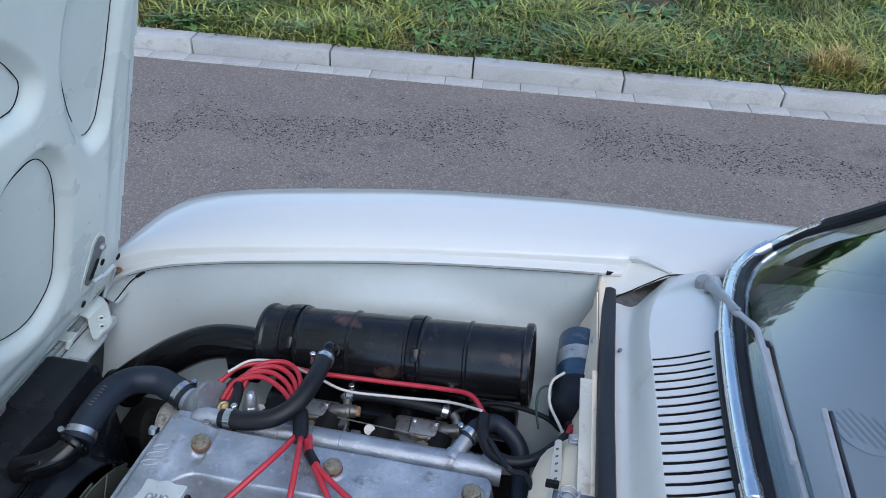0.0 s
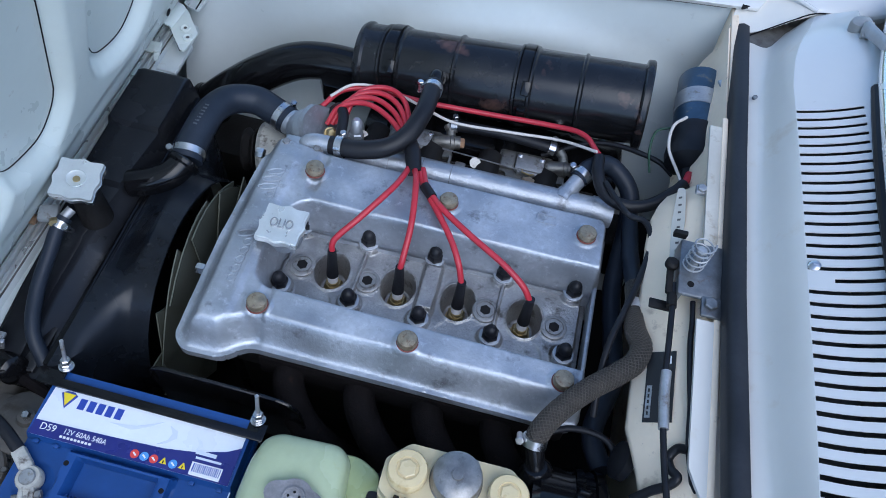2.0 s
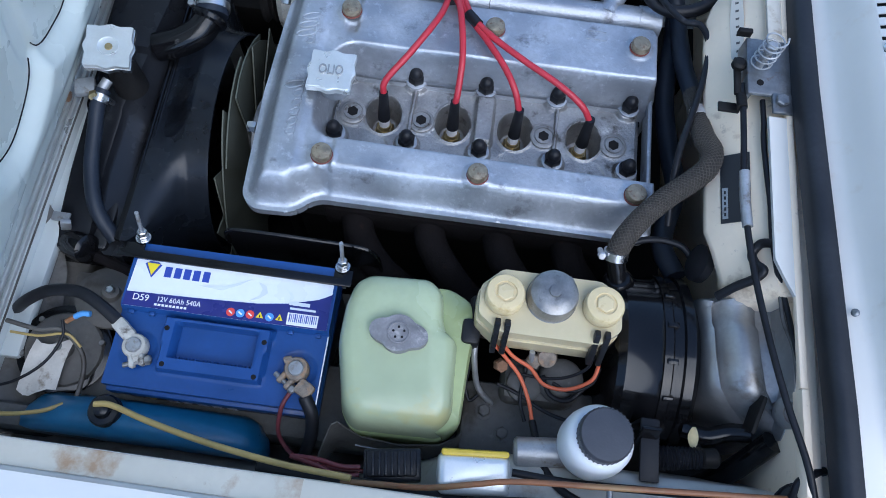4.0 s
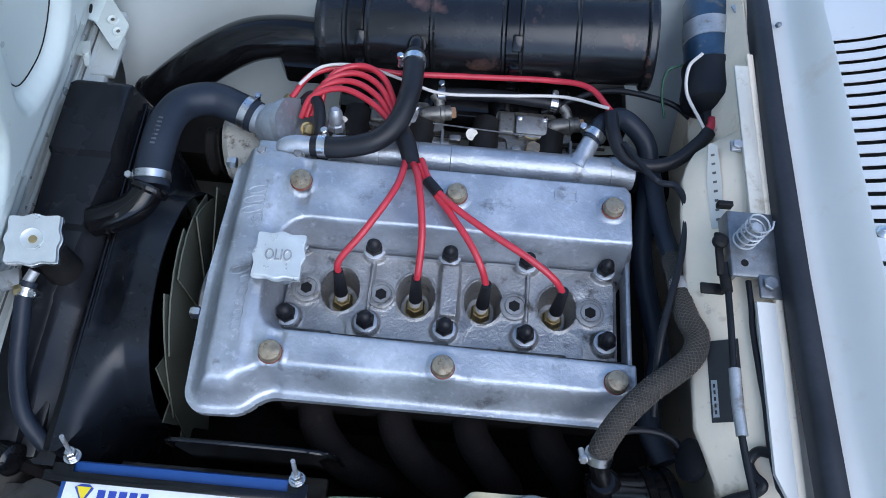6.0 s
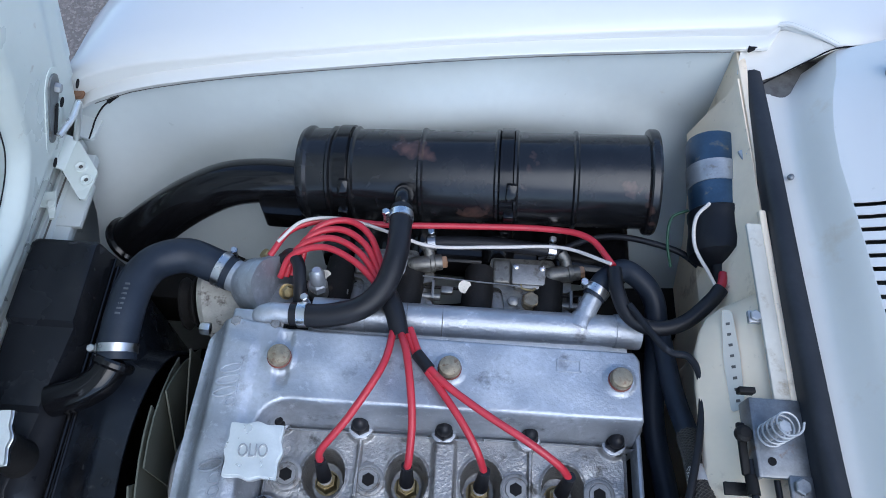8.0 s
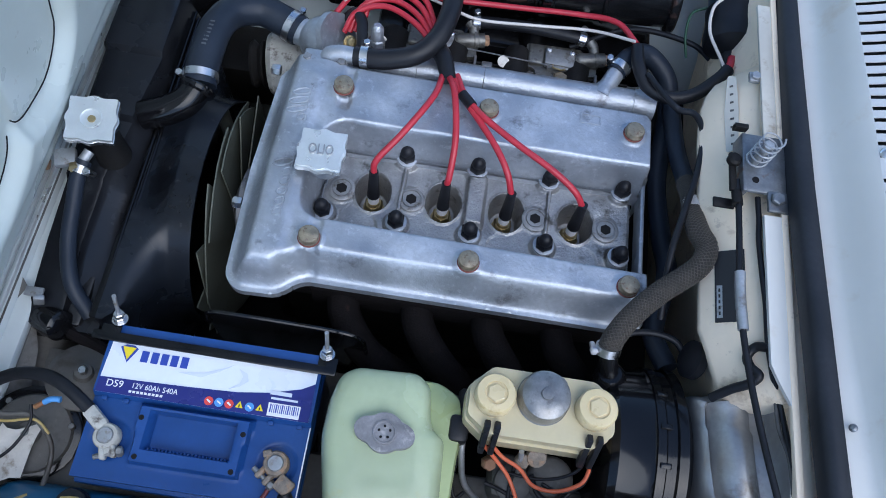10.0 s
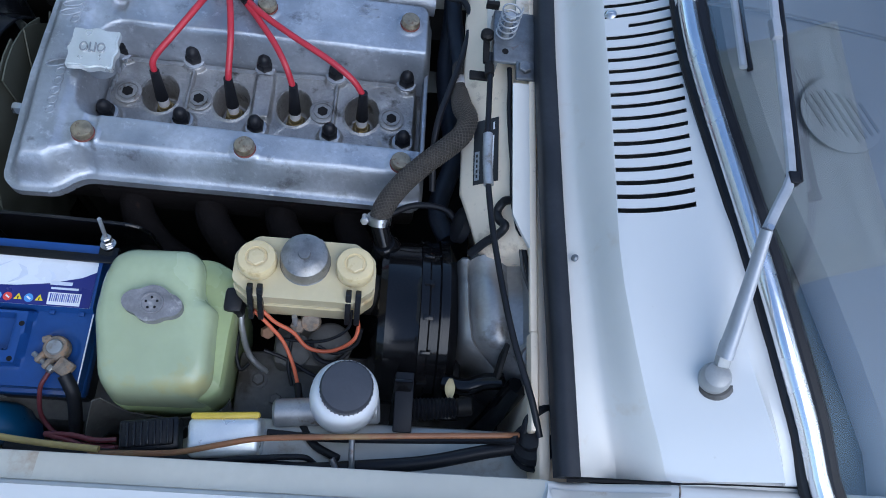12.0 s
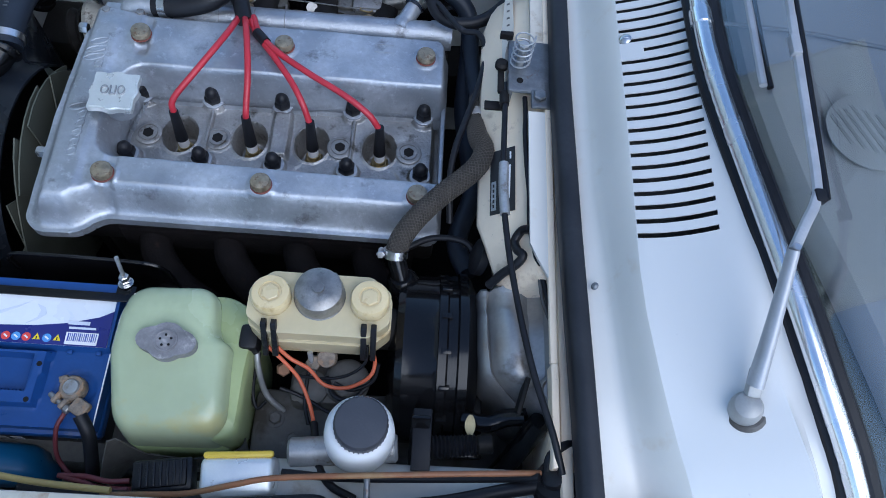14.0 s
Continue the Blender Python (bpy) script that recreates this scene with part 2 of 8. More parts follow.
NYLON = surf("cream_nylon", (0.58, 0.50, 0.31), 0.34, var=0.10, scale=18, bump=0.015, bscale=160, sss=0.15, stain=((0.40, 0.29, 0.14), 0.36, 24))
NYLON_CAP = surf("yellowed_nylon_cap", (0.68, 0.55, 0.31), 0.34, var=0.08, scale=30, bump=0.01, bscale=160, sss=0.15, stain=((0.46, 0.32, 0.14), 0.28, 40))
BOTTLE = surf("white_polythene", (0.66, 0.68, 0.69), 0.34, var=0.05, scale=20, bump=0.01, bscale=160, sss=0.2)
KNOB = surf("dark_grey_ribbed_cap", (0.045, 0.048, 0.058), 0.5, var=0.15, scale=50, bump=0.04, bscale=420)
COILBLUE = surf("blue_coil_can", (0.045, 0.085, 0.14), 0.36, metal=0.4, var=0.25, scale=30, bump=0.02, bscale=200, stain=((0.24, 0.20, 0.13), 0.32, 40))
BAGBLUE = surf("blue_vinyl_bag", (0.018, 0.115, 0.23), 0.34, var=0.25, scale=12, bump=0.05, bscale=40, dist=0.003)
PLATE = surf("black_data_plate", (0.012, 0.012, 0.014), 0.4, var=0.1, scale=40, bump=0.0)
# Near black puts the shade of holes, gaps and closed spaces into the colour.
DARK = surf("dark_cavity_shade_and_seams", (0.010, 0.010, 0.011), 0.8, var=0.3, scale=20, bump=0.03, spec=0.2)
# Dark grime; on the chassis rail and lip seam it also stands for shadow.
GRIME = surf("grimy_shaded_chassis_paint", (0.105, 0.10, 0.092), 0.6, var=0.35, scale=18, bump=0.06, bscale=160, stain=((0.045, 0.036, 0.028), 0.44, 22), stain2=((0.20, 0.19, 0.17), 0.22, 60))
GRIME_L = surf("speckled_pale_casting", (0.42, 0.41, 0.37), 0.6, var=0.25, scale=40, bump=0.08, bscale=200, stain=((0.07, 0.055, 0.045), 0.42, 70))
TAGPAPER = surf("stained_pale_tag", (0.58, 0.55, 0.50), 0.7, var=0.15, scale=40, bump=0.1, bscale=150, stain=((0.22, 0.17, 0.12), 0.45, 50))
DASH = surf("grey_vinyl_dash", (0.225, 0.230, 0.270), 0.6, var=0.05, scale=25, bump=0.01, bscale=500)
DASH_D = surf("dark_dash_vent", (0.15, 0.155, 0.185), 0.7, var=0.08, scale=25, bump=0.01)
CHANNEL = surf("dark_green_rubber_channel", (0.025, 0.032, 0.030), 0.6, var=0.2, scale=25, bump=0.01)
DRY_LEAF = surf("pale_dry_leaf", (0.55, 0.47, 0.26), 0.6, var=0.2, scale=120, bump=0.03)
OCHRE = surf("ochre_yellow_plastic", (0.55, 0.40, 0.04), 0.45, var=0.12, scale=40, bump=0.01)
RUST = surf("surface_rust", (0.24, 0.13, 0.075), 0.8, var=0.3, scale=90, bump=0.2, bscale=500)
FAN = surf("pale_grey_fan_plastic", (0.105, 0.112, 0.090), 0.5, var=0.1, scale=20, bump=0.02, spec=0.25)
ROAD = surf("asphalt", (0.190, 0.160, 0.138), 0.85, var=0.14, scale=1.6, bump=0.3, bscale=120, grit=0.6, dist=0.005, gscale=150.0, stain=((0.11, 0.098, 0.09), 0.35, 3))
PRINT = surf("faded_hose_print", (0.085, 0.09, 0.10), 0.6, var=0.2, bump=0.0)
GRANITE = surf("grey_granite", (0.40, 0.39, 0.375), 0.75, var=0.12, scale=7, bump=0.2, bscale=130, grit=0.35, rnd=0.07, stain=((0.24, 0.22, 0.19), 0.32, 9), dist=0.003)
SOIL = surf("mossy_soil", (0.060, 0.058, 0.028), 0.95, var=0.45, scale=7, bump=0.4, bscale=60, dist=0.01)
GRASS = surf("grass_blades", (0.150, 0.185, 0.045), 0.5, var=0.4, scale=2.5, bump=0.0, island=0.6)
GRASS_DRY = surf("dry_grass", (0.40, 0.30, 0.10), 0.65, var=0.3, scale=5, bump=0.0, island=0.4)
GRASS_LIGHT = surf("light_grass", (0.34, 0.36, 0.075), 0.5, var=0.3, scale=3, bump=0.0, island=0.5)
LEAFY = surf("weed_leaves", (0.105, 0.20, 0.055), 0.42, var=0.3, scale=5, bump=0.0, island=0.5)
CARB = surf("stained_carburettor_alloy", (0.20, 0.195, 0.18), 0.45, metal=0.7, var=0.4, scale=60, bump=0.08, bscale=300, stain=((0.035, 0.03, 0.026), 0.42, 60))
RADTANK = surf("dusty_black_tank_paint", (0.012, 0.013, 0.016), 0.26, var=0.3, scale=10, bump=0.03, bscale=40, stain=((0.045, 0.047, 0.05), 0.20, 24), stain2=((0.10, 0.085, 0.07), 0.10, 60), spec=0.32)
CHIP = surf("dark_grit", (0.030, 0.027, 0.026), 0.8, var=0.3, scale=50, bump=0.0, island=0.5)

GLASS = bpy.data.materials.new("windscreen_glass")
GLASS.use_nodes = True
_p = GLASS.node_tree.nodes["Principled BSDF"]
_p.inputs["Base Color"].default_value = (0.82, 0.88, 0.88, 1)
_p.inputs["Roughness"].default_value, _p.inputs["Transmission Weight"].default_value, _p.inputs["IOR"].default_value = 0.0, 1.0, 1.75


# ---- mesh helpers ----
def thing(name, label, category, base=(0, 0, 0), group="", kind=""):
    ob = new(name)
    ob.location = base
    ob.empty_display_size = 0.02
    return tagged(ob, label, category, group, kind)


def part(name, bm, material, parent=None, label="", smooth=35.0):
    """Links a bmesh (in world metres) as one mesh object under a thing or a part."""
    bmesh.ops.recalc_face_normals(bm, faces=bm.faces)
    me = bpy.data.meshes.new(name)
    bm.to_mesh(me)
    bm.free()
    me.materials.append(material)
    if smooth:
        me.shade_smooth()
        me.set_sharp_from_angle(angle=radians(smooth))
    ob = new(name, me)
    if parent is not None:
        ob.parent = parent
        if parent.type == "EMPTY":
            ob.matrix_parent_inverse = Matrix.Translation(parent.location).inverted()
    if label:
        ob["label"] = label
    return ob


def single(name, bm, material, label, category, group="", kind="", smooth=35.0):
    return tagged(part(name, bm, material, None, "", smooth), label, category, group, kind)


def axes_of(d):
    d = Vector(d).normalized()
    a = Vector((0, 0, 1)) if abs(d.z) < 0.9 else Vector((1, 0, 0))
    u = a.cross(d).normalized()
    return u, d.cross(u), d


def skin(bm, rings, closed=True, caps=True):
    vs = [[bm.verts.new(p) for p in r] for r in rings]
    n = len(vs[0])
    for a, b in zip(vs, vs[1:]):
        for i in range(n if closed else n - 1):
            j = (i + 1) % n
            bm.faces.new((a[i], a[j], b[j], b[i]))
    if caps and closed:
        bm.faces.new(vs[0])
        bm.faces.new(vs[-1])
    return vs


def bevel(bm, w, seg=2, angle=35.0, geom=None):
    es = [e for e in (geom or bm.edges) if len(e.link_faces) == 2 and e.calc_face_angle(0) > radians(angle)]
    if es and w > 0:
        bmesh.ops.bevel(bm, geom=es, offset=w, offset_type="OFFSET", segments=seg, profile=0.5, affect="EDGES", clamp_overlap=True)


def put(bm, other):
    """Adds the bmesh other to bm."""
    me = bpy.data.meshes.new("tmp")
    other.to_mesh(me)
    other.free()
    bm.from_mesh(me)
    bpy.data.meshes.remove(me)
    return bm


def box(c, s, w=0.0, seg=2, m=None, taper=1.0):
    """A box with centre c and sizes s, edges rounded by w, its top scaled by taper, turned by m about its centre."""
    bm = bmesh.new()
    bmesh.ops.create_cube(bm, size=1.0)
    for v in bm.verts:
        k = taper if v.co.z > 0 else 1.0
        v.co = Vector((v.co.x * s[0] * k, v.co.y * s[1] * k, v.co.z * s[2]))
    bevel(bm, w, seg)
    bmesh.ops.transform(bm, matrix=Matrix.Translation(c) @ (m.to_4x4() if m else Matrix()), verts=bm.verts)
    return bm


def turn(rx=0, ry=0, rz=0):
    return Euler((radians(rx), radians(ry), radians(rz))).to_matrix()


def lathe(prof, base, axis=(0, 0, 1), seg=32, caps=True):
    """Turns the profile (radius, height) round an axis from base."""
    u, v, d = axes_of(axis)
    b = Vector(base)
    bm = bmesh.new()
    rings = [[b + d * h + (u * math.cos(2 * math.pi * i / seg) + v * math.sin(2 * math.pi * i / seg)) * max(r, 0.0003) for i in range(seg)] for r, h in prof]
    skin(bm, rings, True, caps)
    return bm


def rod(a, b, r, r2=None, seg=16, w=0.0):
    a, b = Vector(a), Vector(b)
    h, r2 = (b - a).length, r if r2 is None else r2
    w = min(w, h / 3, r / 2)
    prof = [(r - w, 0), (r, w), (r2, h - w), (r2 - w, h)] if w else [(r, 0), (r2, h)]
    return lathe(prof, a, b - a, seg)


def spline(pts, n=8):
    """A smooth curve through the points."""
    P = [Vector(p) for p in pts]
    if len(P) == 2:
        return [P[0].lerp(P[1], k / n) for k in range(n + 1)]
    P = [2 * P[0] - P[1], *P, 2 * P[-1] - P[-2]]
    out = []
    for i in range(1, len(P) - 2):
        a, b, c, d = P[i - 1:i + 3]
        for k in range(n):
            t = k / n
            out.append(0.5 * ((2 * b) + (c - a) * t + (2 * a - 5 * b + 4 * c - d) * t * t + (3 * b - a - 3 * c + d) * t ** 3))
    out.append(P[-2])
    return out


def tube(pts, r, seg=12, n=8, r2=None, rough=0.0, flat=1.0):
    """A round tube along a smooth curve through pts; rough: ripples along it; flat: squashes its section."""
    C = spline(pts, n)
    bm = bmesh.new()
    T = [(C[min(i + 1, len(C) - 1)] - C[max(i - 1, 0)]).normalized() for i in range(len(C))]
    u = axes_of(T[0])[0]
    rings = []
    for i, (c, t) in enumerate(zip(C, T)):
        u = (u - t * u.dot(t)).normalized()
        v = t.cross(u)
        k = i / (len(C) - 1)
        rr = (r if r2 is None else r + (r2 - r) * k) * (1 + rough * (1 if i % 2 else -1))
        rings.append([c + (u * math.cos(2 * math.pi * j / seg) * flat + v * math.sin(2 * math.pi * j / seg)) * rr for j in range(seg)])
    skin(bm, rings)
    return bm


def braid(pts, r, strands=13, pitch=0.026, wire=0.00045, n=30):
    """Crossing strands wound both ways round a smooth curve through pts."""
    C = spline(pts, n)
    T = [(C[min(i + 1, len(C) - 1)] - C[max(i - 1, 0)]).normalized() for i in range(len(C))]
    u = axes_of(T[0])[0]
    way, out = 0.0, []
    for i, (c, t) in enumerate(zip(C, T)):
        u = (u - t * u.dot(t)).normalized()
        if i:
            way += (c - C[i - 1]).length
        out.append((c, u.copy(), t.cross(u), way))
    bm = bmesh.new()
    for s in (1, -1):
        for k in range(strands):
            rings = []
            for i, (c, a, b, w) in enumerate(out):
                g = s * (2 * math.pi * w / pitch) * 0.5 + 2 * math.pi * k / strands
                d = a * math.cos(g) + b * math.sin(g)
                e = T[i].cross(d)
                rr = r + wire * 0.5 * math.sin(w / pitch * math.pi * strands + (0 if s > 0 else math.pi))
                rings.append([c + d * rr + e * wire * 1.6, c + d * (rr + wire), c + d * rr - e * wire * 1.6])
            skin(bm, rings, False, False)
    return bm


def prism(outline, z0, z1, w=0.0, seg=2, m=None):
    """An upright prism over an outline of (x, y), edges rounded by w, then moved by m."""
    bm = bmesh.new()
    skin(bm, [[(x, y, z0) for x, y in outline], [(x, y, z1) for x, y in outline]])
    bevel(bm, w, seg, 20)
    if m:
        bmesh.ops.transform(bm, matrix=m, verts=bm.verts)
    return bm


def arc_outline(pts, r, n=5):
    """A closed outline with its corners rounded by r."""
    out = []
    for i, p in enumerate(pts):
        p = Vector((*p, 0))
        a, b = Vector((*pts[i - 1], 0)), Vector((*pts[(i + 1) % len(pts)], 0))
        da, db = (a - p), (b - p)
        k = min(r, da.length * 0.45, db.length * 0.45)
        s, e = p + da.normalized() * k, p + db.normalized() * k
        for j in range(n + 1):
            t = j / n
            q = s * (1 - t) ** 2 + p * 2 * t * (1 - t) + e * t * t
            out.append((q.x, q.y))
    return out


def sheet(rows, thick=0.0, flip=False):
    """A sheet over rows of points, with thickness."""
    bm = bmesh.new()
    skin(bm, rows, closed=False, caps=False)
    if thick:
        bmesh.ops.recalc_face_normals(bm, faces=bm.faces)
        bmesh.ops.solidify(bm, geom=bm.faces[:], thickness=thick)
    return bm


def poly_dist(X, Y, pts):
    """Signed distance to a polygon on a grid, inside positive."""
    d = np.full(X.shape, 1e9)
    inside = np.zeros(X.shape, bool)
    for (ax, ay), (bx, by) in zip(pts, pts[1:] + pts[:1]):
        ex, ey = bx - ax, by - ay
        t = np.clip(((X - ax) * ex + (Y - ay) * ey) / (ex * ex + ey * ey + 1e-12), 0, 1)
        d = np.minimum(d, np.hypot(X - ax - t * ex, Y - ay - t * ey))
        c = ((ay > Y) != (by > Y)) & (X < ex * (Y - ay) / (ey if abs(ey) > 1e-12 else 1e-12) + ax)
        inside ^= c
    return np.where(inside, d, -d)


def step(d, w):
    t = np.clip(d / w, 0, 1)
    return t * t * (3 - 2 * t)


def poly_near(X, Y, pts):
    """The nearest points on a polygon's edge."""
    d = np.full(X.shape, 1e9)
    NX, NY = X.copy(), Y.copy()
    for (ax, ay), (bx, by) in zip(pts, pts[1:] + pts[:1]):
        ex, ey = bx - ax, by - ay
        t = np.clip(((X - ax) * ex + (Y - ay) * ey) / (ex * ex + ey * ey + 1e-12), 0, 1)
        px, py = ax + t * ex, ay + t * ey
        h = np.hypot(X - px, Y - py)
        NX, NY = np.where(h < d, px, NX), np.where(h < d, py, NY)
        d = np.minimum(d, h)
    return NX, NY


def relief(x0, x1, y0, y1, cell, fn, skirt=0.0, m=None, rim=None):
    """A height field z = fn(X, Y) (nan: no surface) on a grid, with a skirt down to z = skirt at its rims; moved by m."""
    nx, ny = int((x1 - x0) / cell) + 1, int((y1 - y0) / cell) + 1
    X, Y = np.meshgrid(np.linspace(x0, x1, nx), np.linspace(y0, y1, ny), indexing="ij")
    if rim:
        d = poly_dist(X, Y, rim)
        NX, NY = poly_near(X, Y, rim)
        near = (d < cell * 0.55) & (d > -cell * 0.75)
        X, Y = np.where(near, NX, X), np.where(near, NY, Y)
    Z = fn(X, Y)
    ok = ~np.isnan(Z)
    ids = np.full(Z.shape, -1)
    ids[ok] = np.arange(ok.sum())
    V = np.stack([X[ok], Y[ok], Z[ok]], 1).tolist()
    q = np.stack([ids[:-1, :-1], ids[1:, :-1], ids[1:, 1:], ids[:-1, 1:]], -1).reshape(-1, 4)
    F = q[(q >= 0).all(1)].tolist()
    me = bpy.data.meshes.new("tmp")
    me.from_pydata(V, [], F)
    bm = bmesh.new()
    bm.from_mesh(me)
    bpy.data.meshes.remove(me)
    if skirt is not None:
        border = [e for e in bm.edges if len(e.link_faces) == 1]
        got = bmesh.ops.extrude_edge_only(bm, edges=border)
        for v in got["geom"]:
            if isinstance(v, bmesh.types.BMVert):
                v.co.z = skirt
    if m:
        bmesh.ops.transform(bm, matrix=m, verts=bm.verts)
    return bm


def lettering(text, size, m, material, parent, name="lettering", depth=0.0004, label=""):
    cu = bpy.data.curves.new("tmp", "FONT")
    cu.body, cu.size, cu.extrude, cu.align_x, cu.align_y = text, size, depth, "CENTER", "CENTER"
    tmp = bpy.data.objects.new("tmp", cu)
    me = bpy.data.meshes.new_from_object(tmp)
    bpy.data.objects.remove(tmp)
    bpy.data.curves.remove(cu)
    bm = bmesh.new()
    bm.from_mesh(me)
    bpy.data.meshes.remove(me)
    bmesh.ops.transform(bm, matrix=m, verts=bm.verts)
    return part(name, bm, material, parent, label, smooth=0)


def hexbolt(c, r, h, axis=(0, 0, 1), turned=0.0):
    return lathe([(r * 0.9, 0), (r, h * 0.1), (r, h * 0.8), (r * 0.82, h)], c, axis, 6)


def hose_clamp(c, d, r, parent, material=None):
    """A worm-drive hose clamp round a hose at c, whose axis is d."""
    d = Vector(d).normalized()
    c = Vector(c)
    cl = part("hose_clamp", lathe([(r, -0.005), (r + 0.0012, -0.005), (r + 0.0012, 0.005), (r, 0.005)], c, d, 28), material or ZINC, parent, "bright zinc hose clamp")
    u = axes_of(d)[0]
    e = c + u * (r + 0.004)
    part("clamp_screw", put(rod(e - d.cross(u) * 0.008, e + d.cross(u) * 0.006, 0.0035, seg=10), hexbolt(e + d.cross(u) * 0.006, 0.005, 0.005, d.cross(u))), material or ZINC, cl)
    return cl

# ---- ground ----
road = single("road", sheet([[(x, -400, 0), (x, 400, 0)] for x in (-400, 400)]), ROAD, "grey asphalt road with scattered dark grit", "road", kind="structure", smooth=0)
KERB = Matrix.Translation((0, 3.487, 0)) @ pose(0, 0, 0, 0, 0, 4.93)


def build_verge():
    X = np.linspace(-9, 11, 160)
    Y = np.concatenate([np.linspace(0.10, 3.0, 50), [6.0, 30.0, 300.0]])
    rows = [[KERB @ Vector((x if -8.9 < x < 10.9 else x * 30, y, 0.075 + 0.03 * noise.noise((x * 2.2, y * 2.2, 0)) + 0.03 * min(y, 3) + 0.012 * noise.noise((x * 9, y * 9, 3)))) for y in Y] for x in X]
    return single("verge", sheet(rows), SOIL, "mossy soil bank of the grass verge", "verge", kind="structure")


verge = build_verge()
kerb = thing("kerb", "pale grey granite kerb of long stones", "kerb", kind="structure")
JOINTS = [-5.3, -4.5, -3.67, -2.86, -2.05, -1.245, -0.45, 0.36, 1.2, 2.075, 2.9, 3.72, 4.55, 5.4]
for _a, _b in zip(JOINTS, JOINTS[1:]):
    _s = part("kerb_stone", box((0, 0, 0), (_b - _a - 0.008, 0.12, 0.16), 0.008, 2), GRANITE, kerb)
    _s.matrix_basis = KERB @ pose((_a + _b) / 2, 0.06 + 0.002 * math.sin(_a * 9), 0.012 + 0.003 * math.sin(_a * 5), 0.4 * math.sin(_a * 3), 0, 0)
gutter = thing("gutter", "row of flat pale granite setts along the kerb", "gutter", kind="structure")
_sett = None
for i in range(44):
    ob = part("sett", box((0, 0, 0), (0.2080, 0.101, 0.06), 0.004, 2), GRANITE, gutter) if _sett is None else bpy.data.objects.new("sett", _sett.data)
    if _sett is None:
        _sett = ob
    else:
        scene.collection.objects.link(ob)
        ob.parent = gutter
    ob.matrix_basis = KERB @ pose(-4.5 + i * 0.2095, -0.052, -0.022 + 0.0025 * math.sin(i * 2.3), 0.6 * math.sin(i * 1.7), 0.5 * math.sin(i * 3.1), 0.5 * math.sin(i * 1.1))


def verge_z(x, y):
    return 0.075 + 0.03 * noise.noise((x * 2.2, y * 2.2, 0)) + 0.03 * min(y, 3) + 0.012 * noise.noise((x * 9, y * 9, 3))


def blades(name, count, mat, label, hmin, hmax, width, region, bend=0.6, seed=1, clump=0.0):
    """Many bent blades, each a strip of three triangles."""
    rg = np.random.RandomState(seed)
    V, F = [], []
    x0, x1, y0, y1 = region
    for _ in range(count):
        x, y = rg.uniform(x0, x1), y0 + (y1 - y0) * rg.rand()
        if clump and noise.noise((x * 1.7 + seed, y * 1.7, 5)) < clump:
            continue
        h = rg.uniform(hmin, hmax) * (0.6 + 0.6 * (noise.noise((x * 1.3, y * 1.3, 9)) + 0.5)) * (0.55 if y < 0.2 else 1.0)
        a, w = rg.uniform(0, 6.283), width * rg.uniform(0.6, 1.4)
        lean = bend * rg.uniform(0.3, 1.6) * h
        b = KERB @ Vector((x, y, verge_z(x, y) - 0.004))
        dx, dy = math.cos(a), math.sin(a)
        px, py = -dy * w / 2, dx * w / 2
        mid = (b.x + dx * lean * 0.35, b.y + dy * lean * 0.35, b.z + h * 0.65)
        tip = (b.x + dx * lean, b.y + dy * lean, b.z + h * 0.9)
        k = len(V)
        V += [(b.x - px, b.y - py, b.z), (b.x + px, b.y + py, b.z), (mid[0] - px, mid[1] - py, mid[2]), (mid[0] + px, mid[1] + py, mid[2]), tip]
        F += [(k, k + 1, k + 3, k + 2), (k + 2, k + 3, k + 4)]
    me = bpy.data.meshes.new(name)
    me.from_pydata(V, [], F)
    me.materials.append(mat)
    return tagged(new(name, me), label, "grass", kind="stuff")


VIS = (-3.2, 4.2, 0.10, 2.3)
blades("grass", 42000, GRASS, "rough green grass on the verge", 0.04, 0.13, 0.007, VIS, 1.3, 1, -0.22)
blades("short_grass", 16000, GRASS, "short mossy grass along the kerb", 0.02, 0.05, 0.006, (-3.2, 4.2, 0.09, 0.6), 0.8, 2)
blades("dry_grass", 14000, GRASS_DRY, "dry straw-coloured grass among the green", 0.04, 0.12, 0.006, VIS, 1.2, 3, -0.05)
blades("light_grass", 20000, GRASS_LIGHT, "bright yellow-green grass tufts", 0.06, 0.15, 0.009, VIS, 1.4, 8, 0.02)
blades("weeds", 15000, LEAFY, "broad weed leaves in the grass", 0.03, 0.09, 0.036, (-3.2, 4.2, 0.15, 2.3), 1.7, 4, -0.12)
blades("yellow_tuft", 420, GRASS_DRY, "yellowed grass tuft beside the kerb", 0.10, 0.20, 0.006, (2.28, 2.52, 0.22, 0.42), 0.8, 6)


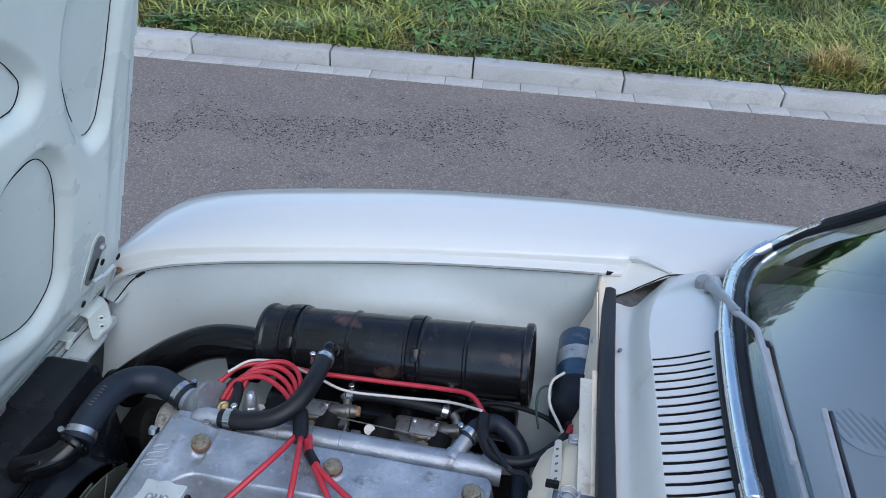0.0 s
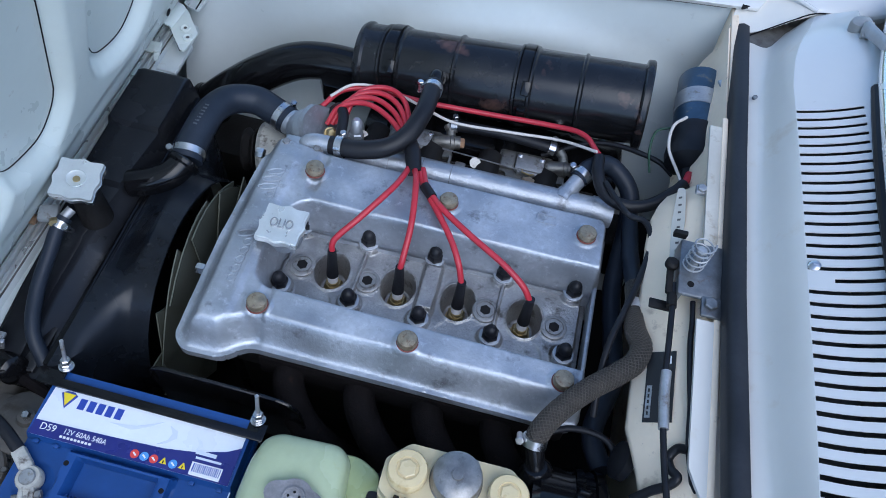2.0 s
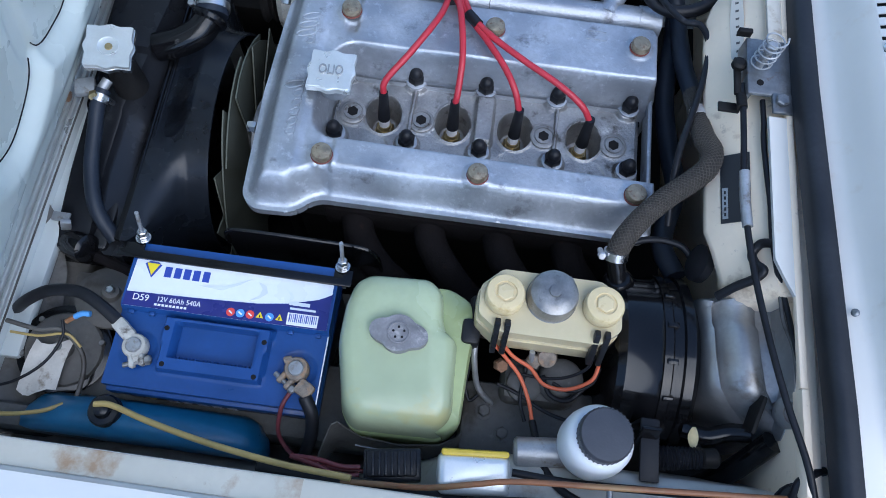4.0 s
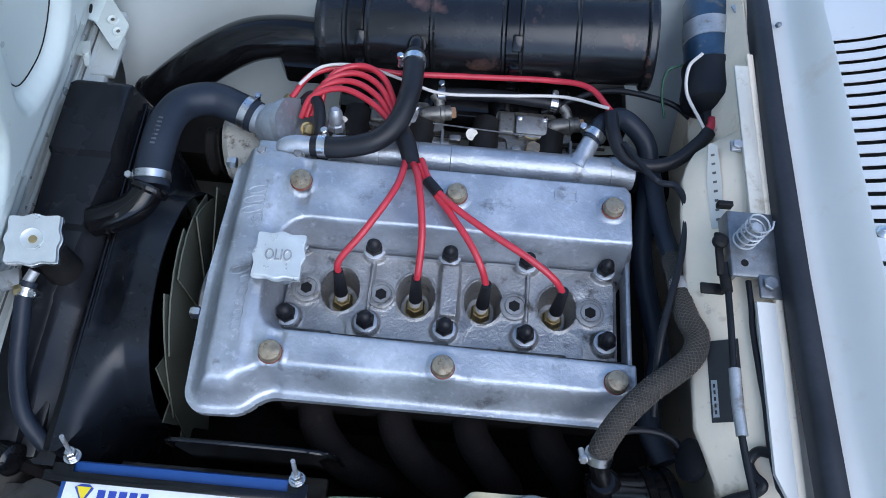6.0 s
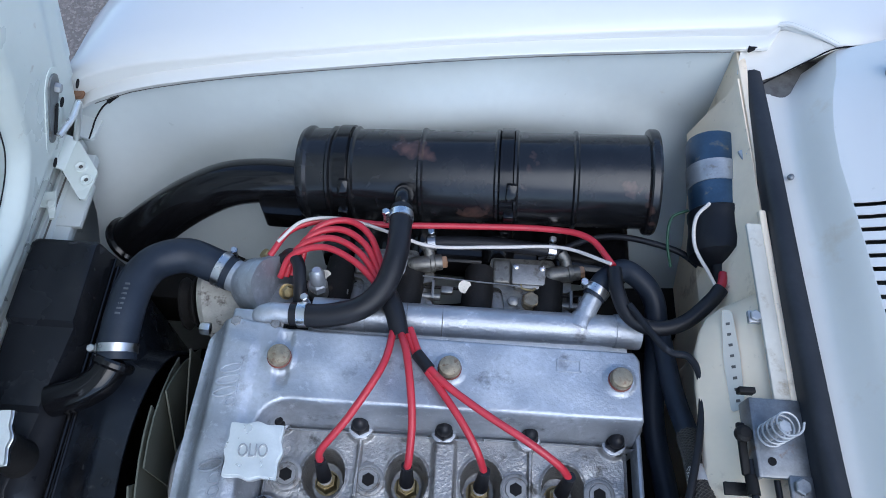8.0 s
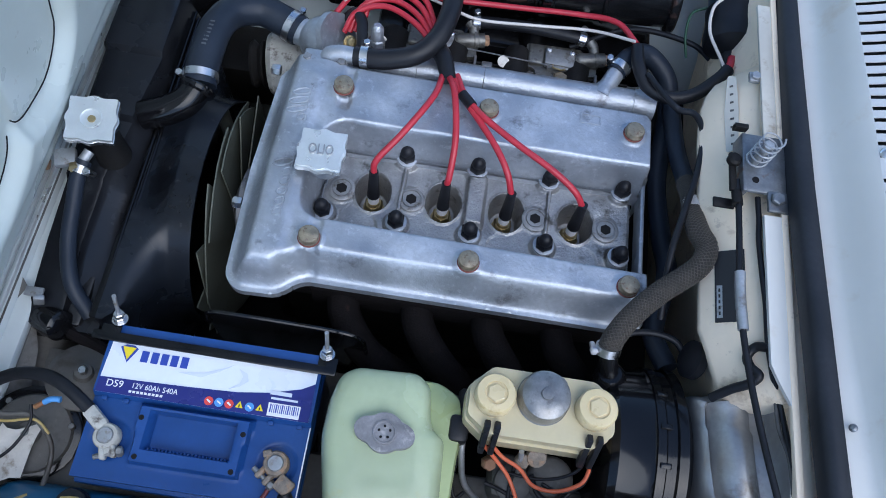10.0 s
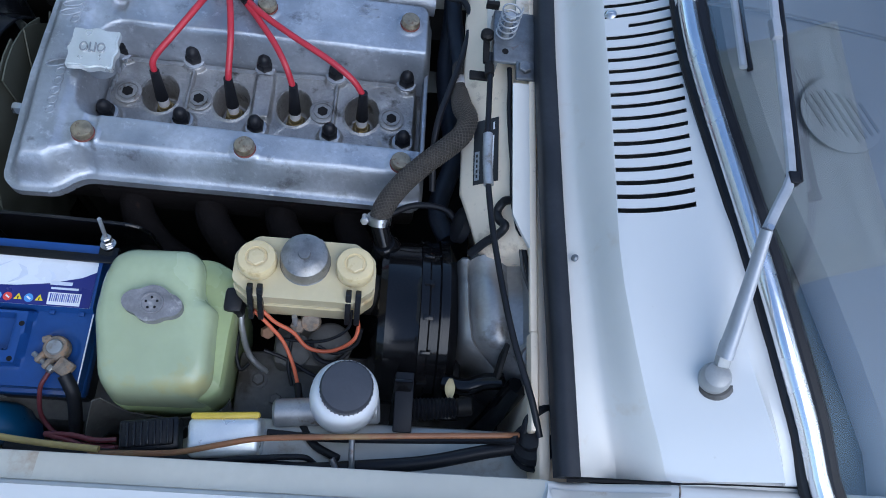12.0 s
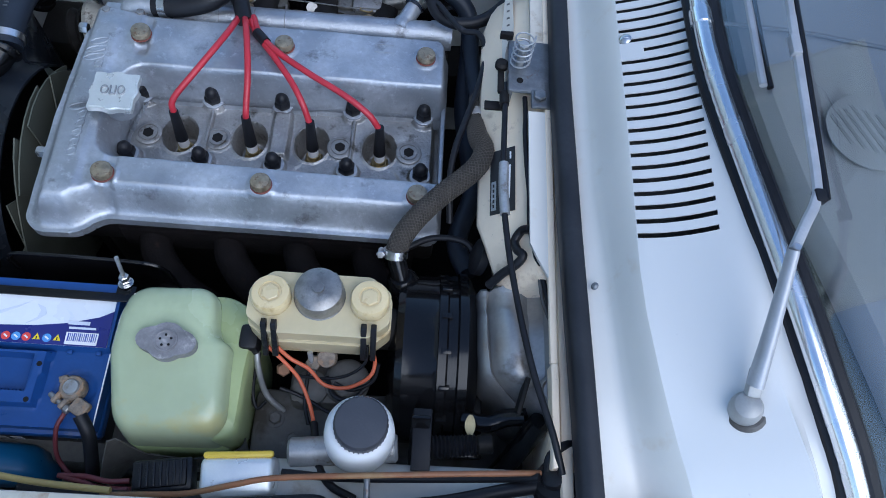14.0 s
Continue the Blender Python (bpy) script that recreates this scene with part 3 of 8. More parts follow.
def build_grit():
    rg = np.random.RandomState(5)
    V, F = [], []
    for _ in range(22000):
        x = rg.uniform(-3, 3.6)
        y = -0.72 + 0.13 * x * 0.4 + rg.normal(0, 0.17) + 0.08 * math.sin(x * 2.1)
        if noise.noise((x * 2.0, y * 4.0, 2)) < -0.15:
            continue
        p = KERB @ Vector((x, min(y, -0.12), 0))
        s = 0.0018 + 0.0042 * rg.rand() ** 3
        a = rg.uniform(0, 6.28)
        k = len(V)
        for j in range(3):
            V.append((p.x + s * math.cos(a + j * 2.1) * rg.uniform(0.6, 2.0), p.y + s * math.sin(a + j * 2.1), 0.0008))
        V.append((p.x, p.y, s * 0.7))
        F += [(k, k + 1, k + 3), (k + 1, k + 2, k + 3), (k + 2, k, k + 3)]
    me = bpy.data.meshes.new("grit")
    me.from_pydata(V, [], F)
    me.materials.append(CHIP)
    return tagged(new("grit", me), "dark loose grit on the asphalt", "grit", kind="stuff")


build_grit()


def far_trees():
    """A wood beyond the verge: many small leaf clumps in uneven crowns."""
    rg = np.random.RandomState(11)
    V, F = [], []
    for i in range(46):
        cx, cy = -34 + i * 1.5 + rg.uniform(-0.6, 0.6), 21 + rg.uniform(-1.5, 3.0)
        h, w = rg.uniform(1.7, 2.9), rg.uniform(1.3, 2.1)
        for _ in range(420):
            a, b = rg.uniform(0, 6.283), rg.rand()
            r = w * math.sqrt(rg.rand()) * (0.45 + 1.1 * b * (1.15 - b) * 2)
            p = np.array((cx + r * math.cos(a), cy + r * math.sin(a), 0.4 + (h - 0.4) * b))
            s_ = rg.uniform(0.12, 0.34)
            u, v = rg.normal(0, 1, 3), rg.normal(0, 1, 3)
            u, v = u / np.linalg.norm(u) * s_, v / np.linalg.norm(v) * s_
            k = len(V)
            V += [tuple(p - u), tuple(p + v), tuple(p + u), tuple(p - v)]
            F.append((k, k + 1, k + 2, k + 3))
    me = bpy.data.meshes.new("far_trees")
    me.from_pydata(V, [], F)
    me.materials.append(LEAFY)
    return tagged(new("far_trees", me), "distant green trees mirrored in the windscreen", "trees", kind="stuff")


far_trees()

# ---- car body ----
car = thing("car", "white classic coupe with its front-hinged bonnet open", "car", (0.5, 0.13, 0))
MID = 0.137


def far_lip(x):
    return 0.580 + 0.07 * x


def far_up(x):
    return float(np.interp(x, [-0.05, 0.02, 0.072, 0.112, 0.157, 0.274, 0.398, 0.539, 0.676, 0.867, 0.989, 1.3, 1.7], [0.66, 0.735, 0.774, 0.791, 0.804, 0.824, 0.840, 0.858, 0.871, 0.886, 0.893, 0.905, 0.92]))


def far_low(x):
    return far_up(x) - float(np.interp(x, [0.07, 0.17, 0.28, 0.4, 0.68, 0.95, 1.2], [0.031, 0.023, 0.019, 0.017, 0.015, 0.019, 0.020]))


def far_out(x):
    return float(np.interp(x, [-0.05, 0.02, 0.047, 0.056, 0.079, 0.107, 0.17, 0.23, 0.37, 0.644, 0.861, 1.06, 1.3, 1.7], [0.59, 0.605, 0.655, 0.718, 0.768, 0.788, 0.804, 0.812, 0.823, 0.835, 0.835, 0.83, 0.82, 0.80]))


def fender_far():
    rows = []
    for x in [-0.05, -0.02, 0.01, 0.03, 0.047, 0.06, 0.08, 0.107, 0.14, 0.18, 0.23, 0.3, 0.37, 0.45, 0.55, 0.65, 0.75, 0.86, 0.93, 0.965, 0.98, 0.995, 1.015, 1.04, 1.07, 1.1, 1.14, 1.18, 1.22, 1.34, 1.45, 1.6, 1.75]:
        yl, zu, zl, yo = far_lip(x), far_up(x), far_low(x), far_out(x)
        k = float(np.interp(x, [0.965, 0.98], [1, 0]))
        if x > 0.965:
            yl = float(np.interp(x, [0.965, 0.98, 0.995, 1.04, 1.10, 1.14, 1.22, 1.3], [far_lip(0.965), 0.655, 0.646, 0.620, 0.622, 0.640, 0.70, 0.73]))
            zl = zu - 0.008
        yo = max(yo, yl + 0.02)
        w = yo - yl
        rows.append([(x, yl - 0.016 * k, zl - 0.006), (x, yl - 0.018 * k, zl), (x, yl - 0.015 * k, zl + 0.002), (x, yl - 0.002 * k, zl + 0.003), (x, yl + 0.001, zl + 0.004), (x, yl + 0.001, zu - 0.003), (x, yl + 0.004, zu + 0.001), (x, yl + w * 0.25, zu + 0.008), (x, yl + w * 0.55, zu + 0.011),
                     (x, yl + w * 0.8, zu + 0.007), (x, yo, zu - 0.004), (x, yo + 0.02, zu - 0.030), (x, yo + 0.032, zu - 0.075), (x, yo + 0.036, zu - 0.2), (x, yo + 0.02, 0.30)])
    return rows


part("front_fender", sheet(fender_far(), 0.0015), PAINT, car, "glossy white front fender", smooth=60)


def near_lip(x):
    return -0.395 - 0.012 * (x - 0.2)


def near_up(x):
    return 0.800 + 0.11 * min(x, 1.09) - 0.10 * max(0.0, 0.12 - x) ** 1.2 * 4


def fold_y(x):
    """Where the near fender folds down into the bonnet opening's corner."""
    return float(np.interp(x, [0.93, 0.945, 0.988, 1.043, 1.05], [-0.410, -0.419, -0.423, -0.392, -0.400]))


def fender_near():
    rows = []
    for x in [-0.25, -0.15, -0.08, -0.02, 0.05, 0.12, 0.2, 0.35, 0.5, 0.65, 0.8, 0.9, 0.922, 0.930, 0.945, 0.958, 0.972, 0.988, 1.006, 1.024, 1.043, 1.05, 1.08, 1.2, 1.4, 1.7]:
        yl, zu = near_lip(x), near_up(x)
        k = float(np.interp(x, [0.936, 0.945, 0.988, 1.043], [0.6, 1, 1, 0]))

        def top(y):
            return zu + 0.010 - 0.010 * ((y + 0.49) / 0.11) ** 2
        if x < 0.925:
            r = [(x, yl + 0.027, zu - 0.018), (x, yl + 0.006, zu - 0.014), (x, yl + 0.001, zu - 0.010), (x, yl - 0.003, top(yl - 0.003)), (x, yl - 0.010, top(yl - 0.010)), (x, yl - 0.02, top(yl - 0.02))]
        else:
            yf = fold_y(x)
            r = [(x, -0.3765, zu - 0.004 - 0.024 * k), (x, -0.378, zu - 0.002 - 0.022 * k), (x, -0.380, zu - 0.021 * k), (x, -0.384, zu - 0.020 * k), (x, yf + 0.003, top(yf) - 0.004 * k), (x, yf, top(yf))]
        rows.append(r + [(x, -0.445, top(-0.445)), (x, -0.49, zu + 0.010), (x, -0.55, zu + 0.007), (x, -0.605, zu - 0.006), (x, -0.635, zu - 0.035), (x, -0.65, zu - 0.09), (x, -0.655, zu - 0.25), (x, -0.64, 0.30)])
    return rows


part("front_fender", sheet(fender_near(), 0.0015), PAINT, car, "glossy white front fender with rust specks at its inner lip", smooth=60)


def inner_wing(side):
    rows = []
    for x in np.linspace(0.04, 0.93, 46):
        if side > 0:
            y, z = far_lip(x) - 0.004, far_low(x) - 0.004
            front = 0.10 * step(np.array(0.16 - x), 0.16)
            d0 = 0.035 + 0.75 * abs(x - 0.60) ** 1.7
            row = []
            for dep, inn, fr in ((0, 0, 0), (0.02, 0.004, 0), (0.045, 0.008, 0.15), (0.07, 0.012, 0.3), (0.09, 0.015, 0.4), (0.11, 0.017, 0.5), (0.13, 0.019, 0.6), (0.15, 0.023, 0.65), (0.17, 0.029, 0.75), (0.195, 0.040, 0.9), (0.22, 0.060, 1), (0.26, 0.12, 1), (0.32, 0.17, 1)):
                arch = 0.024 * float(step(np.array(dep - d0), 0.055)) + 0.055 * float(step(np.array(dep - 0.15), 0.08)) * math.exp(-((x - 0.52) / 0.22) ** 2)
                row.append((x, y - inn - arch - front * fr, z - dep))
            rows.append(row + [(x, y - 0.19 - front, 0.42), (x, y - 0.20 - front, 0.30)])
        else:
            y, z = near_lip(x) + 0.026, near_up(x) - 0.018
            k = float(step(np.array(x - 0.48), 0.16))
            drop = 0.20 - 0.115 * k
            rows.append([(x, y, z), (x, y + 0.002, z - 0.03), (x, y + 0.004, z - drop + 0.012), (x, y + 0.015 + 0.03 * k, z - drop), (x, y + 0.02 + 0.035 * k, z - drop - 0.01), (x, y + 0.03 + 0.04 * k, z - drop - 0.1), (x, y + 0.10, 0.45), (x, y + 0.12, 0.30)])
    return rows


# Thin dark line paints the soft shadow at the fender lip's seam.
part("wing_seam", tube([(x, far_lip(x) - 0.0170, far_low(x) - 0.0062) for x in np.linspace(0.085, 0.92, 16)], 0.0006, 6, 2), GRIME, car)
part("inner_wing", sheet(inner_wing(1), 0.002), BAY, car, "pale grey-white inner wing panel", smooth=60)
part("inner_wing", sheet(inner_wing(-1), 0.002), PAN, car, "grubby white inner wing ledge", smooth=60)
# Bay floor coloured near black for the shade beneath the engine.
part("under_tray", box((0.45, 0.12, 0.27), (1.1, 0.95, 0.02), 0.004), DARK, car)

# front panel with its sealing strip
part("front_panel", put(box((0.003, 0.12, 0.675), (0.10, 0.86, 0.028), 0.006), box((-0.035, 0.12, 0.45), (0.012, 1.1, 0.45), 0.003)), BAY, car, "white front crossmember")
part("front_shelf", put(box((0.061, 0.13, 0.670), (0.026, 0.80, 0.016), 0.003), box((0.066, 0.445, 0.676), (0.040, 0.070, 0.010), 0.003)), BAY, car, "white shelf in front of the radiator")
part("front_gusset", prism(arc_outline([(0.040, 0.603), (0.086, 0.598), (0.078, 0.533), (0.052, 0.540)], 0.006), 0.704, 0.708, 0.001), BAY, car, "pale grey gusset at the wing corner")
part("metal_strip", put(put(box((0.034, 0.13, 0.692), (0.007, 0.78, 0.010), 0.0025), box((0.044, 0.13, 0.691), (0.006, 0.78, 0.009), 0.0025)), box((0.024, 0.13, 0.690), (0.004, 0.78, 0.005), 0.001)), CAP_SILVER, car, "ribbed grey metal edge strip")
part("strip_gap", box((0.0290, 0.13, 0.6897), (0.004, 0.78, 0.0015), 0), DARK, car)
part("strip_gap", box((0.0125, 0.13, 0.6897), (0.0026, 0.80, 0.0012), 0), GRIME, car)
part("strip_gap", box((0.0500, 0.13, 0.6893), (0.0022, 0.78, 0.0012), 0), GRIME, car)
part("grille_panel", box((-0.16, 0.12, 0.5), (0.25, 1.05, 0.35), 0.03), PAINT, car)


def cowl_z(x, y, p):
    d = y - MID
    near = 0.0085 * max(0.0, (-0.33 - y) / 0.042) ** 1.5 * min(1.0, max(0.0, (x - 1.0) / 0.04))
    return p - near - 0.045 * d - (0.3 + 0.7 * min(1.0, max(0.0, (x - 0.955) / 0.06))) * d ** 4


def base_x(y):
    return 1.066 + 0.24 * (y - MID) ** 2 + 0.085 * max(0.0, 0.05 - y) + (0.005 * ((-0.25 - y) / 0.11) ** 2 if y < -0.25 else 0.0)


def profile(y):
    """The slope's section: a flat ledge by the seal, a soft valley, then a steep rise."""
    v = float(np.interp(y, [-0.35, -0.20, -0.13, -0.06, 0.20, 0.35], [0.56, 0.54, 0.47, 0.33, 0.32, 0.46]))
    w = 1 - v
    return [(0.0, 0.0), (v * 0.35, 0.05), (v * 0.70, 0.10), (v * 0.92, 0.145), (v + w * 0.10, 0.22), (v + w * 0.32, 0.43), (v + w * 0.60, 0.70), (v + w * 0.86, 0.925), (1.0, 1.0)]


def crease(y):
    """Where the cowl's front slope ends; it swings back towards the wings."""
    d = abs(y - MID)
    return 0.9885 + ((0.080 if y > MID else 0.048) * ((d - 0.27) / 0.24) ** 2 if d > 0.27 else 0.0)


def top_z(x):
    return 0.9405 + 0.458 * (x - 0.9885)


def cowl_slots(slope=False):
    """The pressed panel below the windscreen with its row of bowed slots."""
    n = 33
    pitch = (0.377 + 0.126) / n
    edges = [-0.3735, -0.362, -0.348, -0.335, -0.32, -0.29, -0.26, -0.2, -0.16]
    for i in range(n):
        a = -0.126 + i * pitch
        edges += [a, a + pitch * 0.36]
    edges += [0.377, 0.42, 0.47, 0.50, 0.52, 0.535, 0.55, 0.565, 0.60]
    edges = sorted(edges)
    first = edges.index(-0.126)
    cols = [("p", k) for k in range(9)] + [("s", k / 6) for k in range(7)] + [("r", 0.35), ("r", 1.0)]
    bm = bmesh.new()
    grid = []
    for yy in edges:
        row = []
        xs, end = crease(yy), base_x(yy) - 0.004
        inside = -0.14 < yy < 0.39
        xm = 1.056 if inside else xs + (end - xs) * 0.7
        prof = profile(yy)
        for kind, c in cols:
            yb = yy
            if kind == "p":
                c = prof[c]
                x0 = 0.9445 + 0.05 * (yy - MID) ** 2
                x = x0 + (xs - 0.0006 - x0) * c[0]
                z = 0.886 + (top_z(xs) - 0.0004 - 0.886) * c[1]
            elif kind == "s":
                x = xs + (xm - xs) * c
                z = top_z(x)
                yb = yy + (0.0024 * (4 * (c - 0.5) ** 2 - 1) + 0.0012 if inside else 0)
            else:
                x = xm + (end - xm) * c
                z = top_z(min(x, 1.075))
            if yy == 0.60:
                yb = float(np.interp(x, [0.944, 0.959, 1.039, 1.09], [0.583, 0.587, 0.6185, 0.6205]))
            row.append(bm.verts.new((x, yb, cowl_z(x, yb, z))))
        grid.append(row)
    ns = 9
    for i in range(len(edges) - 1):
        is_slot = first <= i < first + 2 * n and (i - first) % 2 == 0
        short = is_slot and (i - first) // 2 == 15
        for j in range(len(cols) - 1):
            if slope != (j < ns - 1):
                continue
            if is_slot and ns <= j < ns + 6 and not (short and j < ns + 2):
                continue
            bm.faces.new((grid[i][j], grid[i + 1][j], grid[i + 1][j + 1], grid[i][j + 1]))
    bmesh.ops.delete(bm, geom=[v for v in bm.verts if not v.link_faces], context="VERTS")
    bmesh.ops.recalc_face_normals(bm, faces=bm.faces)
    bmesh.ops.solidify(bm, geom=bm.faces[:], thickness=0.0014)
    return bm


cowl = part("cowl_panel", cowl_slots(), PAINT, car, "white cowl panel with a row of air slots", smooth=40)
# Slope coloured apart from the cowl for its stains and warm reflected tone.
part("cowl_slope", cowl_slots(True), COWL_S, car, "grubby white slope in front of the air slots, warm reflection in its colour", smooth=40)
part("cowl_screw", put(lathe([(0.0068, 0), (0.0068, 0.001), (0.0042, 0.003), (0.001, 0.0035)], (0.9945, 0.124, cowl_z(0.9945, 0.124, top_z(0.9945))), (-0.4, 0, 1), 16), box((0.9937, 0.124, cowl_z(0.9945, 0.124, top_z(0.9945)) + 0.0038), (0.006, 0.0012, 0.0012), 0)), ZINC, cowl)
for _y in (-0.159, 0.43):
    part("cowl_screw", lathe([(0.004, 0), (0.004, 0.001), (0.002, 0.003)], (0.957, _y, cowl_z(0.957, _y, 0.8945)), (-0.7, 0, 0.7), 12), LOCK_M, cowl)
part("plenum", put(box((1.02, 0.13, 0.85), (0.13, 1.0, 0.01)), box((1.09, 0.13, 0.88), (0.008, 0.8, 0.06))), GRIME, car)

# firewall with its sloping upper face
part("firewall", put(box((0.935, 0.13, 0.62), (0.012, 1.06, 0.48), 0.003), box((0.945, 0.13, 0.842), (0.03, 1.02, 0.02), 0.003)), CREAM, car, "grubby cream firewall")


def bulge():
    """The sloping box on the firewall, narrowed towards its far end."""
    rows = []
    for y, k in [(-0.132, 0.048), (-0.128, 0.034), (-0.120, 0.024), (-0.10, 0.017), (-0.075, 0.009), (-0.05, 0.0), (0.0, 0.0), (0.1, 0.0), (0.2, 0.0), (0.24, 0.003), (0.265, 0.011), (0.28, 0.02), (0.292, 0.036), (0.300, 0.055), (0.304, 0.075)]:
        rows.append([(0.915 + k * 0.1, y, 0.45), (0.905 + k * 0.1, y, 0.68), (0.866 + k * 0.5, y, 0.785), (0.849 + k, y, 0.806), (0.8505 + k * 0.95, y, 0.8145), (0.897 + k * 0.35, y, 0.848), (0.902 + k * 0.3, y, 0.854), (0.93, y, 0.856), (0.93, y, 0.45)])
    bm = bmesh.new()
    skin(bm, rows)
    return bm


part("firewall_shoulder", sheet([[(0.893 + k, y, 0.74), (0.905 + k, y, 0.79), (0.917 + k, y, 0.825), (0.928, y, 0.858)] for y, k in ((0.29, 0.0), (0.36, 0.0), (0.44, 0.002), (0.52, 0.006), (0.590, 0.010))], 0.002), CREAM, car, "cream firewall shoulder", smooth=60)
part("firewall_box", bulge(), CREAM, car, "cream sloping firewall face with worn paint", smooth=50)
part("cowl_flange", prism([(0.8995, 0.072), (0.9235, 0.072), (0.9250, -0.150), (0.9195, -0.138), (0.9080, -0.116), (0.9000, -0.098)], 0.864, 0.869, 0.0015), COWL_S, car, "white folded flange ending in a point")
part("cowl_flange", put(box((0.9225, 0.08, 0.866), (0.008, 0.62, 0.008), 0.002), box((0.9225, -0.28, 0.862), (0.008, 0.10, 0.02), 0.002)), CREAM, car)
part("flange_rail", box((0.911, 0.262, 0.8665), (0.017, 0.22, 0.005), 0.0015), CREAM_G, car, "greyed cream flange rail")


def seal_rows():
    pts = [(-0.373, 0.0), (-0.25, 0.0), (-0.1, 0.0), (0.1, 0.0), (0.3, 0.0), (0.45, 0.004), (0.55, 0.010), (0.585, 0.015), (0.604, 0.018)]
    rows = []
    for y, k in pts:
        x0 = 0.9345 + 0.06 * (y - MID) ** 2
        z0 = cowl_z(x0, y, 0.893)
        rows.append([(x0 - 0.011, y, z0 - 0.022), (x0 - 0.011, y, z0 - 0.006), (x0 - 0.008, y, z0 + 0.001), (x0, y, z0 + 0.004), (x0 + 0.009, y, z0 + 0.001), (x0 + 0.0115, y, z0 - 0.006), (x0 + 0.0115, y, z0 - 0.022)])
    bm = bmesh.new()
    skin(bm, rows)
    return bm


part("bonnet_seal", seal_rows(), SEAL, car, "black rubber sealing strip", smooth=50)
# corner plates where fender and cowl meet
part("corner_pan", sheet([[(0.928, 0.600, 0.855), (0.932, 0.625, 0.860), (0.936, 0.642, 0.866)], [(0.950, 0.590, 0.852), (0.955, 0.622, 0.856), (0.960, 0.652, 0.872)], [(0.985, 0.598, 0.866), (0.985, 0.625, 0.870), (0.984, 0.652, 0.883)], [(1.010, 0.608, 0.878), (1.010, 0.622, 0.882), (1.008, 0.640, 0.889)], [(1.039, 0.6185, 0.889), (1.039, 0.6195, 0.890), (1.038, 0.621, 0.893)]], 0.0012), COWL_S, car, "recessed corner beside the cowl", smooth=60)
part("corner_ridge", tube([(0.972, 0.656, 0.888), (0.985, 0.652, 0.894), (0.997, 0.645, 0.896), (1.02, 0.632, 0.897), (1.040, 0.6205, 0.8955)], 0.0032, 8, 5), PAINT, car)
part("corner_hole", prism(arc_outline([(0.938, 0.622), (0.966, 0.640), (0.966, 0.654), (0.944, 0.652)], 0.005), 0.8695, 0.8735), DARK, car)
part("corner_seam", tube([(0.958, 0.5865, 0.856), (0.985, 0.598, 0.8685), (1.01, 0.6075, 0.881), (1.0395, 0.6188, 0.8925), (1.08, 0.621, 0.8975)], 0.0011, 6, 4), DARK, car)
part("panel_gap", tube([(0.948, -0.3745, 0.888), (0.99, -0.3750, 0.902), (1.045, -0.3765, 0.919)], 0.0026, 8, 4, r2=0.0012), DARK, car)
part("joint_strip", sheet([[(x, y, near_up(x) - 0.0035 + 0.004 * (x - 1.04)) for y in (-0.366, -0.373, -0.382)] for x in (1.04, 1.08, 1.13, 1.2)], 0.0012), PAINT, car)
part("panel_gap", tube([(1.045, -0.3765, 0.920), (1.08, -0.3755, 0.925), (1.2, -0.3745, 0.927)], 0.0008, 6, 4), DARK, car)
part("corner_pan", sheet([[(x, y, near_up(x) + 0.0012 - (0.020 * float(np.interp(x, [0.936, 0.945, 0.988, 1.043], [0.6, 1, 1, 0]))) * (1 - f) - 0.0022 * f) for f, y in [(f, -0.3845 + (fold_y(x) + 0.0045 + 0.3845) * f) for f in (0, 0.33, 0.66, 1)]] for x in np.linspace(0.932, 1.038, 16)]), PAN, car, "grubby recessed corner of the bonnet opening", smooth=60)
part("corner_edge", put(tube([(x, fold_y(x) + 0.001, near_up(x) + 0.0085 - 0.010 * ((fold_y(x) + 0.49) / 0.11) ** 2) for x in (0.940, 0.960, 0.988, 1.010, 1.030, 1.043)], 0.0008, 6, 4), tube([(1.043, -0.392, near_up(1.043) + 0.002), (1.046, -0.3835, near_up(1.046)), (1.046, -0.378, near_up(1.046))], 0.0009, 6, 4)), RUST_CLAMP, car, "rust-edged fold of the corner")
for _x0, _x1, _m, _l in ((0.0, 0.46, PAINT_RUSTY, "folded fender lip with rusty patches"), (0.46, 0.93, LIP_PAINT, "folded cream-white fender lip")):
    part("fender_lip", sheet([[(x, near_lip(x) + 0.0275, near_up(x) - 0.0175), (x, near_lip(x) + 0.0265, near_up(x) - 0.0160), (x, near_lip(x) + 0.006, near_up(x) - 0.0122), (x, near_lip(x) + 0.0025, near_up(x) - 0.0095)] for x in np.linspace(_x0, _x1, 20)], 0.0008), _m, car, _l, smooth=60)

# windscreen
SLOPE = 1.08


def screen_z(y):
    return cowl_z(1.06, max(y, -0.372), 0.982) - 0.02 * max(0.0, -0.372 - y)


def screen_pt(y, h, off=0.0):
    """A point on the windscreen, h metres up its slope."""
    L = math.hypot(1, SLOPE)
    d = y - MID
    x = base_x(y) + 0.012 + h / L - 0.10 * d * d * h
    return Vector((x - off * SLOPE / L, y, screen_z(y) + h * SLOPE / L + off / L))


RIM = [(-0.02, 0.36), (0.0, 0.40), (0.004, 0.47), (0.010, 0.53), (0.02, 0.58), (0.045, 0.635), (0.08, 0.652), (0.12, 0.638), (0.16, 0.60), (0.20, 0.556), (0.30, 0.500), (0.62, 0.420)]


def rim_y(h):
    return float(np.interp(h, [p[0] for p in RIM[1:]], [p[1] for p in RIM[1:]]))


